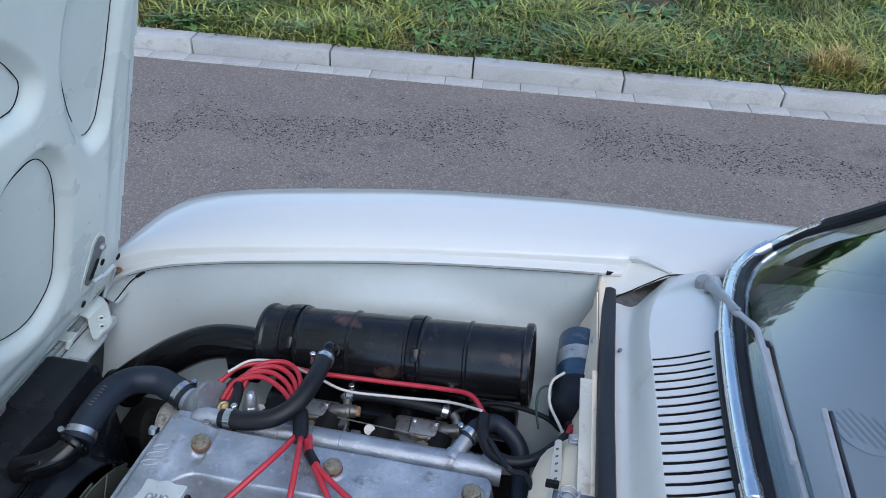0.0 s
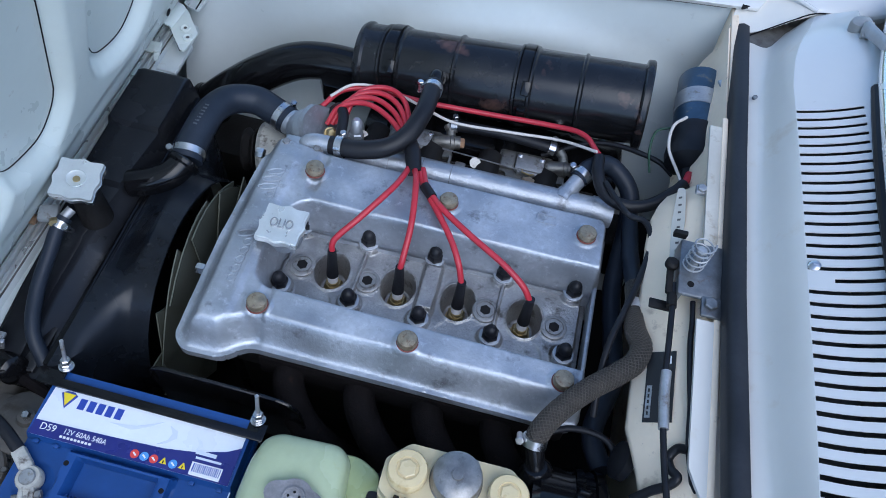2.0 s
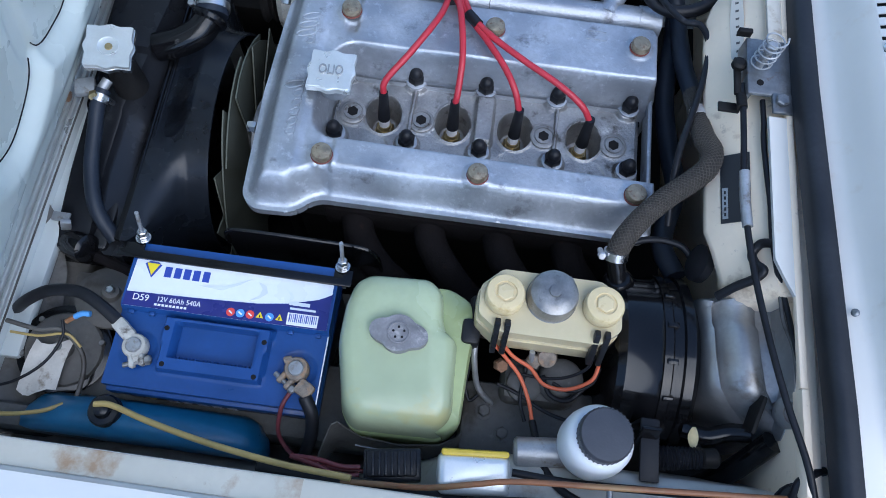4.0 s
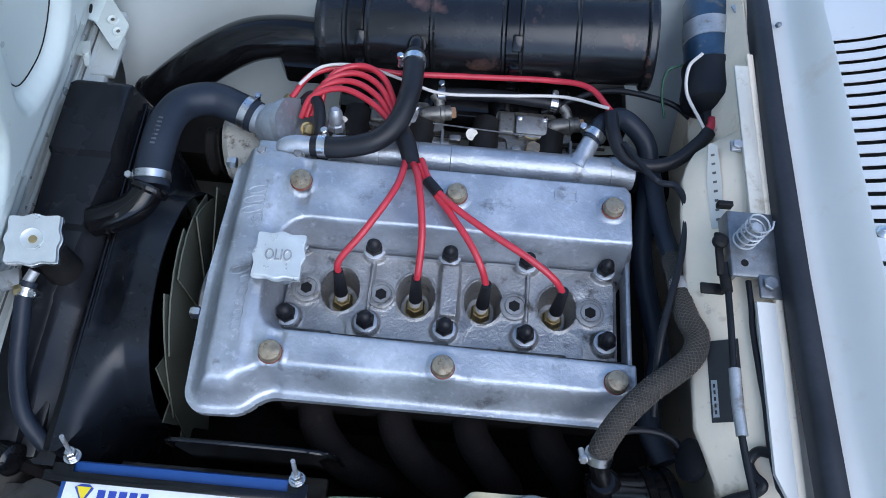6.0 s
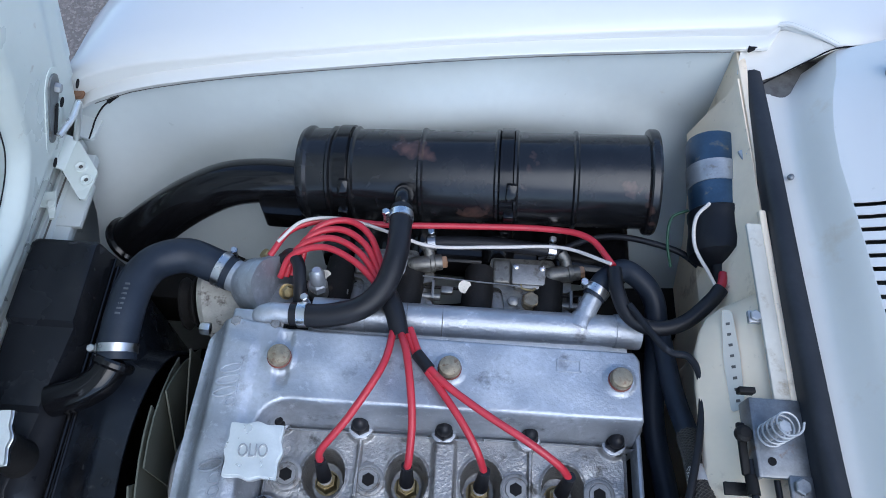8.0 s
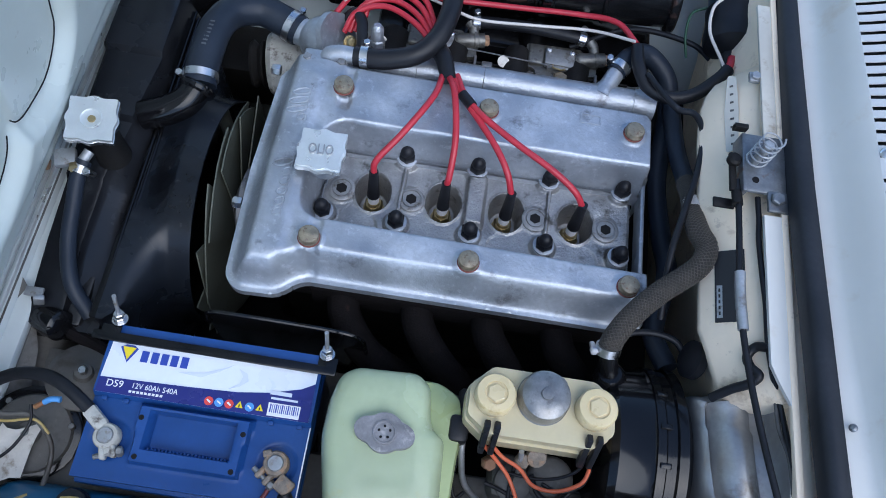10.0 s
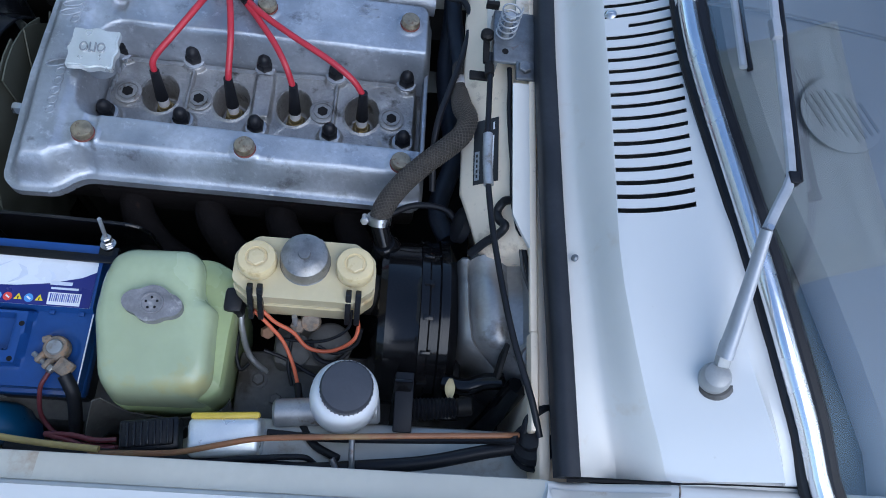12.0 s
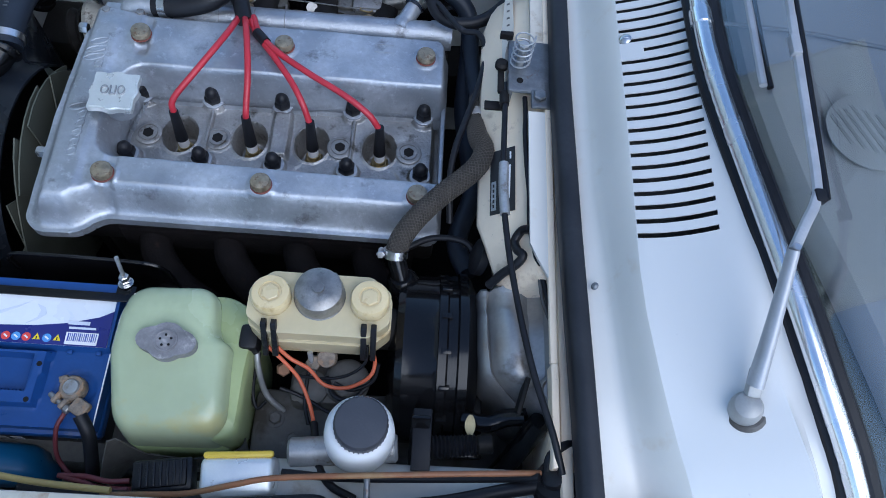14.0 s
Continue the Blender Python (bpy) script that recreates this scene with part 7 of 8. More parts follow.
for x, y in ((0.631, -0.163), (0.735, -0.162)):
    c = part("cap", lathe([(0.0195, 0), (0.0208, 0.002), (0.0208, 0.015), (0.0192, 0.0178), (0.0120, 0.0186), (0.0114, 0.0170), (0.0002, 0.0168)], (x, y, 0.822), (0, 0.06, 1), 36), NYLON_CAP, res, "round cream level-switch cap")
    part("cap_hexagon", lathe([(0.0098, 0), (0.0098, 0.0018), (0.0086, 0.0026), (0.0002, 0.0027)], (x, y + 0.001, 0.8385), (0, 0.06, 1), 6), NYLON_CAP, c)
    for k in (-0.0052, 0.0052):
        part("terminal", box((x + 0.001 + k, y - 0.0385, 0.808), (0.0062, 0.0090, 0.050), 0.0012, m=turn(-24)), PLASTIC, c, "black wire terminal")
dome = part("dome", lathe([(0.027, 0), (0.0275, 0.003), (0.0265, 0.004), (0.0262, 0.017), (0.0245, 0.023), (0.020, 0.026), (0.012, 0.0272), (0.0065, 0.0272), (0.006, 0.0295), (0.0002, 0.030)], (0.681, -0.157, 0.820), (0, 0, 1), 40), DULL, res, "dull metal dome")
part("dome_tab", box((0.697, -0.141, 0.8395), (0.006, 0.008, 0.006), 0.001, m=turn(0, 0, 40)), DULL, dome)
mcyl = thing("master_cylinder", "dark brake master cylinder below the reservoir", "master cylinder", (0.69, -0.165, 0.72))
part("barrel", put(rod((0.60, -0.165, 0.745), (0.775, -0.165, 0.755), 0.024, seg=24, w=0.004), box((0.69, -0.165, 0.765), (0.10, 0.03, 0.03), 0.005)), BLOCK, mcyl)
part("end_plug", put(hexbolt((0.600, -0.165, 0.745), 0.016, 0.016, (-1, 0, 0)), box((0.603, -0.19, 0.76), (0.022, 0.03, 0.03), 0.006)), RUBBER, mcyl)
hose("brake_pipe", "steel brake pipe below the reservoir", [(0.61, -0.195, 0.755), (0.612, -0.215, 0.74), (0.622, -0.24, 0.71), (0.65, -0.26, 0.68), (0.66, -0.29, 0.66)], 0.0035, STEEL_G, cat="pipe")
hose("brake_pipe", "steel brake pipe curling down from the cylinder", [(0.672, -0.205, 0.775), (0.674, -0.215, 0.755), (0.676, -0.225, 0.72), (0.67, -0.235, 0.69)], 0.003, STEEL_G, cat="pipe")
hose("level_wire", "orange-red wire looping under the reservoir", [(0.741, -0.2045, 0.790), (0.744, -0.214, 0.778), (0.738, -0.228, 0.770), (0.715, -0.238, 0.760), (0.690, -0.236, 0.760), (0.672, -0.222, 0.770), (0.652, -0.214, 0.778), (0.637, -0.2045, 0.790)], 0.0022, WIRE_O, cat="cable")
hose("level_wire", "orange-red wire dropping from the reservoir cap", [(0.627, -0.2045, 0.790), (0.645, -0.217, 0.776), (0.662, -0.232, 0.765), (0.675, -0.255, 0.755), (0.682, -0.275, 0.745)], 0.0022, WIRE_O, cat="cable")
hose("level_wire", "black wire pair from the reservoir cap", [(0.735, -0.200, 0.800), (0.733, -0.215, 0.78), (0.715, -0.225, 0.765), (0.69, -0.228, 0.755), (0.66, -0.225, 0.75)], 0.0018, RUBBER, cat="cable")
hose("loom_branch", "black loom branch dropping to the wing ledge", [(0.682, -0.275, 0.745), (0.688, -0.30, 0.755), (0.695, -0.325, 0.77), (0.71, -0.345, 0.785), (0.735, -0.358, 0.795)], 0.0042, RUBBER, cat="cable")
under = thing("brake_bracket", "grimy speckled cast bracket under the reservoir", "bracket", (0.69, -0.235, 0.68))
part("casting", put(put(box((0.690, -0.225, 0.700), (0.085, 0.05, 0.05), 0.010), lathe([(0.026, 0), (0.026, 0.012), (0.022, 0.016), (0.012, 0.018)], (0.712, -0.222, 0.722), (0.1, -0.2, 1), 28)), lathe([(0.020, 0), (0.020, 0.010), (0.014, 0.014)], (0.672, -0.232, 0.722), (0, -0.1, 1), 24)), GRIME, under, smooth=45)
part("black_band", tube([(0.690, -0.222, 0.742), (0.700, -0.242, 0.740), (0.720, -0.246, 0.740), (0.736, -0.232, 0.744)], 0.0028, 8, 6), RUBBER, under)
part("rusty_nut", hexbolt((0.640, -0.216, 0.742), 0.008, 0.012, (0.3, -0.4, 1)), RUST, under)
part("union", put(hexbolt((0.676, -0.210, 0.757), 0.009, 0.008, (0, -0.5, 1)), lathe([(0.012, 0), (0.010, 0.006)], (0.690, -0.206, 0.763), (0, -0.5, 1), 16)), RUST_CLAMP, under)
for pts in ([(0.700, -0.232, 0.755), (0.72, -0.238, 0.752), (0.742, -0.228, 0.756), (0.748, -0.212, 0.770)], [(0.640, -0.238, 0.742), (0.665, -0.245, 0.735), (0.70, -0.262, 0.735), (0.735, -0.272, 0.745)], [(0.612, -0.20, 0.745), (0.606, -0.235, 0.720), (0.612, -0.255, 0.712), (0.622, -0.248, 0.716)], [(0.670, -0.215, 0.748), (0.668, -0.25, 0.735), (0.675, -0.275, 0.735)]):
    hose("brake_wire", "thin black wire below the reservoir", pts, 0.0022, RUBBER, cat="cable")
servo = thing("brake_servo", "black banded brake vacuum servo drum", "brake servo", (0.815, -0.18, 0.60))
SC = Vector((0.0, -0.178, 0.690))
sv = part("drum", lathe([(0.03, -0.045), (0.070, -0.043), (0.096, -0.034), (0.101, -0.026), (0.102, 0.008), (0.104, 0.012), (0.106, 0.013), (0.106, 0.022), (0.1035, 0.024), (0.104, 0.034), (0.107, 0.036), (0.107, 0.046), (0.100, 0.050), (0.085, 0.058), (0.04, 0.064)], SC + Vector((0.802, 0, 0)), (1, 0, 0.03), 72), BLACK_P, servo, smooth=30)
for a in (100, 78, 56, 34, 14, 122):
    p = SC + Vector((0.8205, math.cos(radians(a)) * -0.1065, math.sin(radians(a)) * 0.1065))
    part("crimp", box(p, (0.012, 0.006, 0.005), 0.001, m=turn(90 - a)), BLACK_P, sv)
part("vacuum_port", put(lathe([(0.02, 0), (0.018, 0.008), (0.013, 0.014)], (0.768, -0.105, 0.752), (-0.2, 0.2, 1), 20), rod((0.766, -0.103, 0.758), (0.757, -0.083, 0.778), 0.0115)), BLACK_P, servo, "black vacuum port")
part("servo_bracket", box((0.797, -0.297, 0.755), (0.020, 0.005, 0.11), 0.002, m=turn(-24)), BLACK_P, servo)

# ---- clutch fluid bottle ----
bottle = thing("fluid_bottle", "white plastic fluid bottle with a dark ribbed cap", "bottle", (0.734, -0.300, 0.78))
part("body", lathe([(0.022, 0), (0.030, 0.004), (0.035, 0.02), (0.0355, 0.040), (0.034, 0.055), (0.030, 0.062), (0.026, 0.064)], (0.735, -0.301, 0.780), (0.02, 0.06, 1), 40), BOTTLE, bottle)
kn = part("cap", lathe([(0.0245, 0), (0.0262, 0.003), (0.0262, 0.014), (0.0245, 0.0165), (0.018, 0.0172), (0.0002, 0.0172)], (0.7375, -0.2965, 0.842), (0.02, 0.06, 1), 48), KNOB, bottle, "dark grey ribbed screw cap")
for k in range(36):
    a = k * math.pi / 18
    part("rib", rod((0.7375 + 0.0259 * math.cos(a), -0.2965 + 0.0259 * math.sin(a), 0.845), (0.7378 + 0.0257 * math.cos(a), -0.2957 + 0.0257 * math.sin(a), 0.8565), 0.0009, seg=6), KNOB, kn)
clutch = thing("clutch_cylinder", "grimy aluminium clutch cylinder under the bottle", "clutch cylinder", (0.70, -0.305, 0.75))
part("barrel", put(rod((0.662, -0.312, 0.768), (0.775, -0.302, 0.775), 0.0155, seg=20, w=0.003), rod((0.735, -0.302, 0.775), (0.735, -0.302, 0.785), 0.012)), STEEL_G, clutch)
part("boot", tube([(0.80, -0.300, 0.772), (0.83, -0.2975, 0.772), (0.858, -0.294, 0.772)], 0.0125, 18, 14, r2=0.0105, rough=0.10), RUBBER, clutch, "black ribbed rubber boot")
part("end_ring", rod((0.858, -0.294, 0.772), (0.876, -0.292, 0.772), 0.0105, seg=18, w=0.002), BLOCK, clutch)
part("strut", put(box((0.799, -0.295, 0.788), (0.020, 0.064, 0.005), 0.0015), box((0.799, -0.265, 0.755), (0.020, 0.005, 0.070), 0.0015)), RUBBER, clutch, "dark grey strut to the servo")

# ---- steering box / pedal housing by the firewall ----
ped = thing("pedal_housing", "dirty cast aluminium pedal housing on the firewall", "housing", (0.90, -0.20, 0.70))


def ped_mesh():
    rows = []
    for y, x0, z in [(-0.112, 0.858, 0.768), (-0.120, 0.855, 0.792), (-0.126, 0.855, 0.802), (-0.131, 0.855, 0.795), (-0.150, 0.855, 0.796), (-0.157, 0.855, 0.803), (-0.19, 0.856, 0.806), (-0.222, 0.860, 0.806), (-0.232, 0.868, 0.800), (-0.238, 0.880, 0.785), (-0.262, 0.903, 0.780), (-0.270, 0.918, 0.770)]:
        rows.append([(x0, y, 0.62), (x0, y, z - 0.024), (x0 + 0.003, y, z - 0.010), (x0 + 0.009, y, z - 0.006), (x0 + 0.012, y, z - 0.012), (x0 + 0.016, y, z - 0.001), (x0 + 0.024, y, z + 0.010), (x0 + 0.035, y, z + 0.015), (x0 + 0.046, y, z + 0.012), (x0 + 0.054, y, z + 0.002), (0.925, y, z + 0.006), (0.928, y, z + 0.034), (0.934, y, z + 0.036), (0.936, y, 0.62)])
    bm = bmesh.new()
    skin(bm, rows)
    return bm


part("casting", ped_mesh(), ALU_G, ped, smooth=50)
part("web", box((0.902, -0.246, 0.806), (0.005, 0.040, 0.03), 0.002, m=turn(20, 0, -14)), BLOCK, ped)
part("boss", lathe([(0.017, -0.02), (0.015, 0.0), (0.012, 0.004), (0.010, 0.001), (0.0002, 0.001)], (0.928, -0.248, 0.838), (-0.2, -0.2, 1), 20), ALU_G, ped)
part("bolt", hexbolt((0.928, -0.248, 0.837), 0.007, 0.006, (-0.2, -0.2, 1)), RUST, ped, "rusty housing bolt")
col = thing("steering_column", "black steering column joint by the firewall", "steering column", (0.90, -0.28, 0.70))
part("shaft", tube([(0.922, -0.272, 0.80), (0.912, -0.285, 0.775), (0.897, -0.305, 0.72), (0.88, -0.32, 0.60)], 0.012, 14, 5), BLACK_P, col)
part("yoke", tube([(0.845, -0.262, 0.752), (0.870, -0.268, 0.758), (0.892, -0.262, 0.765), (0.912, -0.262, 0.775)], 0.010, 12, 5), BLACK_P, col)

# ---- near-side ledge clutter ----
washer = thing("washer_bag", "blue vinyl washer fluid bag with a black cap", "washer bag", (0.26, -0.33, 0.66))
_rows = []
for y, k, h in [(-0.349, 0.92, 0.690), (-0.346, 1.0, 0.712), (-0.335, 1.0, 0.722), (-0.322, 0.97, 0.717), (-0.308, 0.9, 0.706), (-0.302, 0.8, 0.68)]:
    _rows.append([(0.262 + (x - 0.262) * k, y, 0.66 + (z - 0.66) * (h - 0.66) / 0.06) for x, z in ((0.095, 0.63), (0.090, 0.66), (0.105, 0.685), (0.16, 0.705), (0.23, 0.722), (0.28, 0.719), (0.33, 0.712), (0.365, 0.70), (0.383, 0.68), (0.384, 0.63))])
_bm = bmesh.new()
skin(_bm, _rows)
part("bag", _bm, BAGBLUE, washer, smooth=70)
part("cap", lathe([(0.018, 0), (0.018, 0.008), (0.016, 0.011), (0.010, 0.012), (0.008, 0.018), (0.004, 0.020)], (0.213, -0.322, 0.718), (0, 0, 1), 28), PLASTIC, washer)
hose("washer_tube", "yellowed washer tube running along the wing", [(0.206, -0.318, 0.738), (0.225, -0.317, 0.740), (0.27, -0.329, 0.748), (0.33, -0.342, 0.762), (0.39, -0.352, 0.778), (0.44, -0.358, 0.790), (0.50, -0.362, 0.796)], 0.0034, WIRE_Y, cat="tube")
reg = thing("regulator_box", "silver relay can with a yellow top edge", "relay", (0.62, -0.338, 0.77))
part("can", box((0.620, -0.342, 0.787), (0.072, 0.040, 0.048), 0.008, 3, m=turn(8, 0, 4)), CAP_SILVER, reg)
part("yellow_edge", box((0.6195, -0.3235, 0.8085), (0.068, 0.007, 0.009), 0.003, m=turn(8, 0, 4)), OCHRE, reg, "yellow plastic edge")
part("connector", box((0.6451, -0.364, 0.772), (0.014, 0.010, 0.012), 0.002), PLASTIC, reg)
bb = thing("junction_block", "black ribbed wiring junction block", "junction block", (0.535, -0.342, 0.74))
part("body", box((0.538, -0.342, 0.756), (0.060, 0.034, 0.026), 0.003, m=turn(0, 0, 8)), PLASTIC, bb)
part("cover", box((0.537, -0.341, 0.771), (0.052, 0.026, 0.005), 0.002, m=turn(0, 0, 8)), RUBBER, bb)
for k in range(7):
    part("rib", box((0.518 + k * 0.0066, -0.3435 + k * 0.0009, 0.7742), (0.0026, 0.024, 0.0022), 0.0006, m=turn(0, 0, 8)), PLASTIC, bb)
for k in range(2):
    hose("block_wire", "dark red wire entering the junction block", [(0.505, -0.348 - k * 0.008, 0.762), (0.485, -0.350 - k * 0.009, 0.765), (0.460, -0.346 - k * 0.006, 0.762), (0.43, -0.345, 0.752)], 0.0028, WIRE_DR, cat="cable")
for k in range(4):
    part("terminal", box((0.515 + k * 0.0125, -0.357 + k * 0.0018, 0.757), (0.007, 0.005, 0.014), 0.001, m=turn(0, 0, 8)), RUBBER, bb)
hose("speedo_cable", "long faded orange cable along the wing", [(0.49, -0.366, 0.792), (0.53, -0.364, 0.795), (0.575, -0.362, 0.806), (0.62, -0.354, 0.822), (0.66, -0.347, 0.832), (0.737, -0.343, 0.848), (0.83, -0.337, 0.851), (0.880, -0.334, 0.852), (0.912, -0.331, 0.846)], 0.0029, ORANGE, cat="cable")
hose("loom", "thick black wiring loom along the wing ledge", [(0.40, -0.360, 0.762), (0.50, -0.366, 0.776), (0.60, -0.368, 0.792), (0.70, -0.372, 0.810), (0.765, -0.367, 0.820), (0.822, -0.360, 0.822), (0.88, -0.347, 0.826), (0.92, -0.339, 0.832), (0.935, -0.33, 0.835)], 0.0072, RUBBER, cat="cable")
hose("loom", "black wires beside the loom", [(0.66, -0.335, 0.786), (0.72, -0.338, 0.792), (0.80, -0.336, 0.800), (0.87, -0.335, 0.822), (0.91, -0.336, 0.85)], 0.004, RUBBER, cat="cable")
hose("cable_hook", "grey hooked loom clip", [(0.747, -0.340, 0.838), (0.748, -0.358, 0.836), (0.749, -0.370, 0.830), (0.744, -0.376, 0.826), (0.736, -0.374, 0.826), (0.729, -0.362, 0.830)], 0.0030, LOCK_M, cat="clip")
hose("ledge_cable", "thin black cable lying on the ledge", [(0.60, -0.373, 0.802), (0.63, -0.366, 0.806), (0.67, -0.362, 0.81), (0.70, -0.360, 0.808), (0.712, -0.365, 0.80)], 0.003, RUBBER, cat="cable")
grom = thing("grommet", "black rubber disc standing for a hose loop gathering the cables", "grommet", (0.905, -0.338, 0.86))
part("ring", put(lathe([(0.024, 0), (0.025, 0.005), (0.021, 0.010), (0.014, 0.012), (0.013, 0.018), (0.007, 0.022)], (0.932, -0.338, 0.836), (-0.5, 0.35, 0.9), 24), lathe([(0.028, -0.004), (0.028, 0.0)], (0.932, -0.338, 0.836), (-0.5, 0.35, 0.9), 24)), RUBBER, grom)
part("loop", tube([(0.918, -0.330, 0.846), (0.920, -0.316, 0.856), (0.934, -0.306, 0.858), (0.946, -0.302, 0.852)], 0.0045, 10, 6), RUBBER, grom)
hose("bonnet_cable", "black bonnet release cable along the firewall", [(0.874, 0.115, 0.862), (0.872, 0.05, 0.866), (0.871, -0.03, 0.866), (0.876, -0.10, 0.868), (0.886, -0.17, 0.872), (0.900, -0.24, 0.876), (0.918, -0.30, 0.876), (0.928, -0.335, 0.868)], 0.0034, RUBBER, cat="cable")
hose("cable_sleeve", "grey sleeve on the bonnet cable", [(0.8715, 0.0, 0.8665), (0.8712, -0.03, 0.8665), (0.873, -0.065, 0.867)], 0.0056, STEEL_G, cat="cable")
hose("firewall_wire", "flat black wires along the firewall flange", [(0.897, 0.098, 0.860), (0.898, 0.07, 0.859), (0.8975, 0.045, 0.858), (0.899, 0.0, 0.860), (0.901, -0.03, 0.8605), (0.901, -0.065, 0.861), (0.903, -0.085, 0.860), (0.912, -0.115, 0.852), (0.922, -0.15, 0.846), (0.930, -0.19, 0.842), (0.934, -0.24, 0.838)], 0.0030, RUBBER, cat="cable")
hose("firewall_wire", "dark striped wire beside the flange", [(0.903, -0.085, 0.858), (0.913, -0.125, 0.848), (0.918, -0.155, 0.843), (0.928, -0.185, 0.842), (0.932, -0.23, 0.840)], 0.0022, GRIME, cat="cable")
hose("firewall_wire", "looped black pipe on the firewall", [(0.902, -0.078, 0.862), (0.894, -0.075, 0.850), (0.888, -0.084, 0.842), (0.890, -0.096, 0.845), (0.895, -0.106, 0.852), (0.889, -0.113, 0.843), (0.877, -0.117, 0.826), (0.864, -0.124, 0.806)], 0.0050, RUBBER, cat="cable")
horn = thing("horn", "dusty grey disc horn with a pale torn tag", "horn", (0.11, -0.24, 0.62))
part("shell", lathe([(0.030, -0.03), (0.046, -0.012), (0.049, 0), (0.052, 0.002), (0.052, 0.006), (0.046, 0.008), (0.043, 0.013), (0.030, 0.017), (0.014, 0.019), (0.012, 0.026), (0.004, 0.028)], (0.118, -0.250, 0.655), (0.15, -0.1, 1), 40), GRIME, horn)
part("rim", lathe([(0.0515, -0.001), (0.0545, 0.0), (0.0545, 0.008), (0.0515, 0.009)], (0.118, -0.250, 0.655), (0.15, -0.1, 1), 40), BLACK_P, horn, "black clamped rim")
for k in range(6):
    a = k * 1.047 + 0.3
    part("rim_screw", hexbolt((0.118 + 0.045 * math.cos(a), -0.250 + 0.045 * math.sin(a), 0.665 - 0.005 * math.cos(a)), 0.004, 0.005), DULL, horn)
part("tag", sheet([[(0.096 + 0.045 * i / 5 - 0.012 * j / 4, -0.247 - 0.060 * j / 4 - 0.006 * math.sin(i), 0.690 - 0.012 * j / 4 + 0.004 * math.sin(i * 1.3 + j)) for j in range(5)] for i in range(6)], 0.0008), TAGPAPER, horn, "pale torn tag", smooth=60)
part("screw", hexbolt((0.121, -0.252, 0.682), 0.006, 0.006), DULL, horn)
part("bracket", box((0.11, -0.18, 0.64), (0.03, 0.07, 0.006), 0.002), GRIME, horn)
horn_b = thing("horn", "second grey disc horn behind the battery cable", "horn", (0.16, -0.20, 0.62))
part("shell", lathe([(0.030, -0.03), (0.040, 0), (0.043, 0.002), (0.043, 0.008), (0.034, 0.013), (0.012, 0.017), (0.010, 0.024), (0.003, 0.026)], (0.152, -0.178, 0.650), (0.2, 0.2, 1), 36), GRIME, horn_b)
part("screw", hexbolt((0.158, -0.173, 0.674), 0.0055, 0.007), ZINC, horn_b)
for pts, mt, lab, r in (([(0.06, -0.232, 0.70), (0.10, -0.238, 0.702), (0.130, -0.236, 0.703), (0.158, -0.262, 0.694), (0.160, -0.30, 0.684), (0.148, -0.335, 0.672)], GRIME, "dusty wire over the horn", 0.0028), ([(0.130, -0.225, 0.712), (0.133, -0.245, 0.706), (0.120, -0.275, 0.702), (0.092, -0.298, 0.696), (0.06, -0.31, 0.69)], RUBBER, "thin black wire over the horn", 0.0018), ([(0.07, -0.245, 0.702), (0.105, -0.246, 0.705), (0.137, -0.240, 0.706), (0.155, -0.252, 0.70)], WIRE_Y, "yellowed wire over the horn", 0.0016), ([(0.05, -0.335, 0.70), (0.09, -0.338, 0.702), (0.13, -0.330, 0.700), (0.152, -0.318, 0.694)], WIRE_Y, "yellowed wire along the wing", 0.0025), ([(0.148, -0.222, 0.722), (0.156, -0.218, 0.725), (0.166, -0.217, 0.725)], INK_LIGHTBLUE, "small blue crimped wire connector", 0.0034), ([(0.138, -0.228, 0.718), (0.148, -0.222, 0.722)], ORANGE, "short orange wire end at the horn", 0.003)):
    hose("horn_wire", lab, pts, r, mt, cat="cable")
lowp = thing("headlamp_adjuster", "grimy headlamp adjuster drum and rod by the radiator", "headlamp adjuster", (0.10, -0.12, 0.66))
part("drum", lathe([(0.012, -0.03), (0.017, -0.028), (0.019, -0.01), (0.019, 0.006), (0.014, 0.010), (0.006, 0.011)], (0.108, -0.122, 0.672), (0.9, -0.3, 0.35), 24), BLACK_P, lowp)
part("rod", tube([(0.115, -0.125, 0.660), (0.15, -0.135, 0.652), (0.19, -0.150, 0.648)], 0.008, 10, 4), MANIF, lowp)
part("clip", put(box((0.084, -0.100, 0.688), (0.012, 0.006, 0.022), 0.001, m=turn(0, 20, 15)), box((0.078, -0.092, 0.694), (0.022, 0.012, 0.004), 0.001)), STEEL_G, lowp, "bent grey clip")
part("front_apron", put(sheet([[(0.02, -0.06, 0.688), (0.05, -0.07, 0.686), (0.066, -0.09, 0.674)], [(0.02, -0.14, 0.676), (0.055, -0.14, 0.668), (0.085, -0.15, 0.65)], [(0.02, -0.23, 0.670), (0.06, -0.23, 0.655), (0.09, -0.23, 0.63)], [(0.02, -0.34, 0.680), (0.06, -0.34, 0.665), (0.09, -0.34, 0.64)]], 0.002), box((0.05, -0.2, 0.58), (0.1, 0.3, 0.1), 0.01)), GRIME, car, "speckled grimy front apron", smooth=60)
part("wing_strut", box((0.10, -0.335, 0.655), (0.2, 0.03, 0.05), 0.012), GRIME, car)
# Rail's dark colour carries grime and the shadow below the reservoir.
part("chassis_rail", put(box((0.55, -0.27, 0.60), (0.85, 0.10, 0.10), 0.015), box((0.69, -0.268, 0.668), (0.17, 0.085, 0.05), 0.010)), GRIME, car, "grimy chassis rail with shadow in its colour")
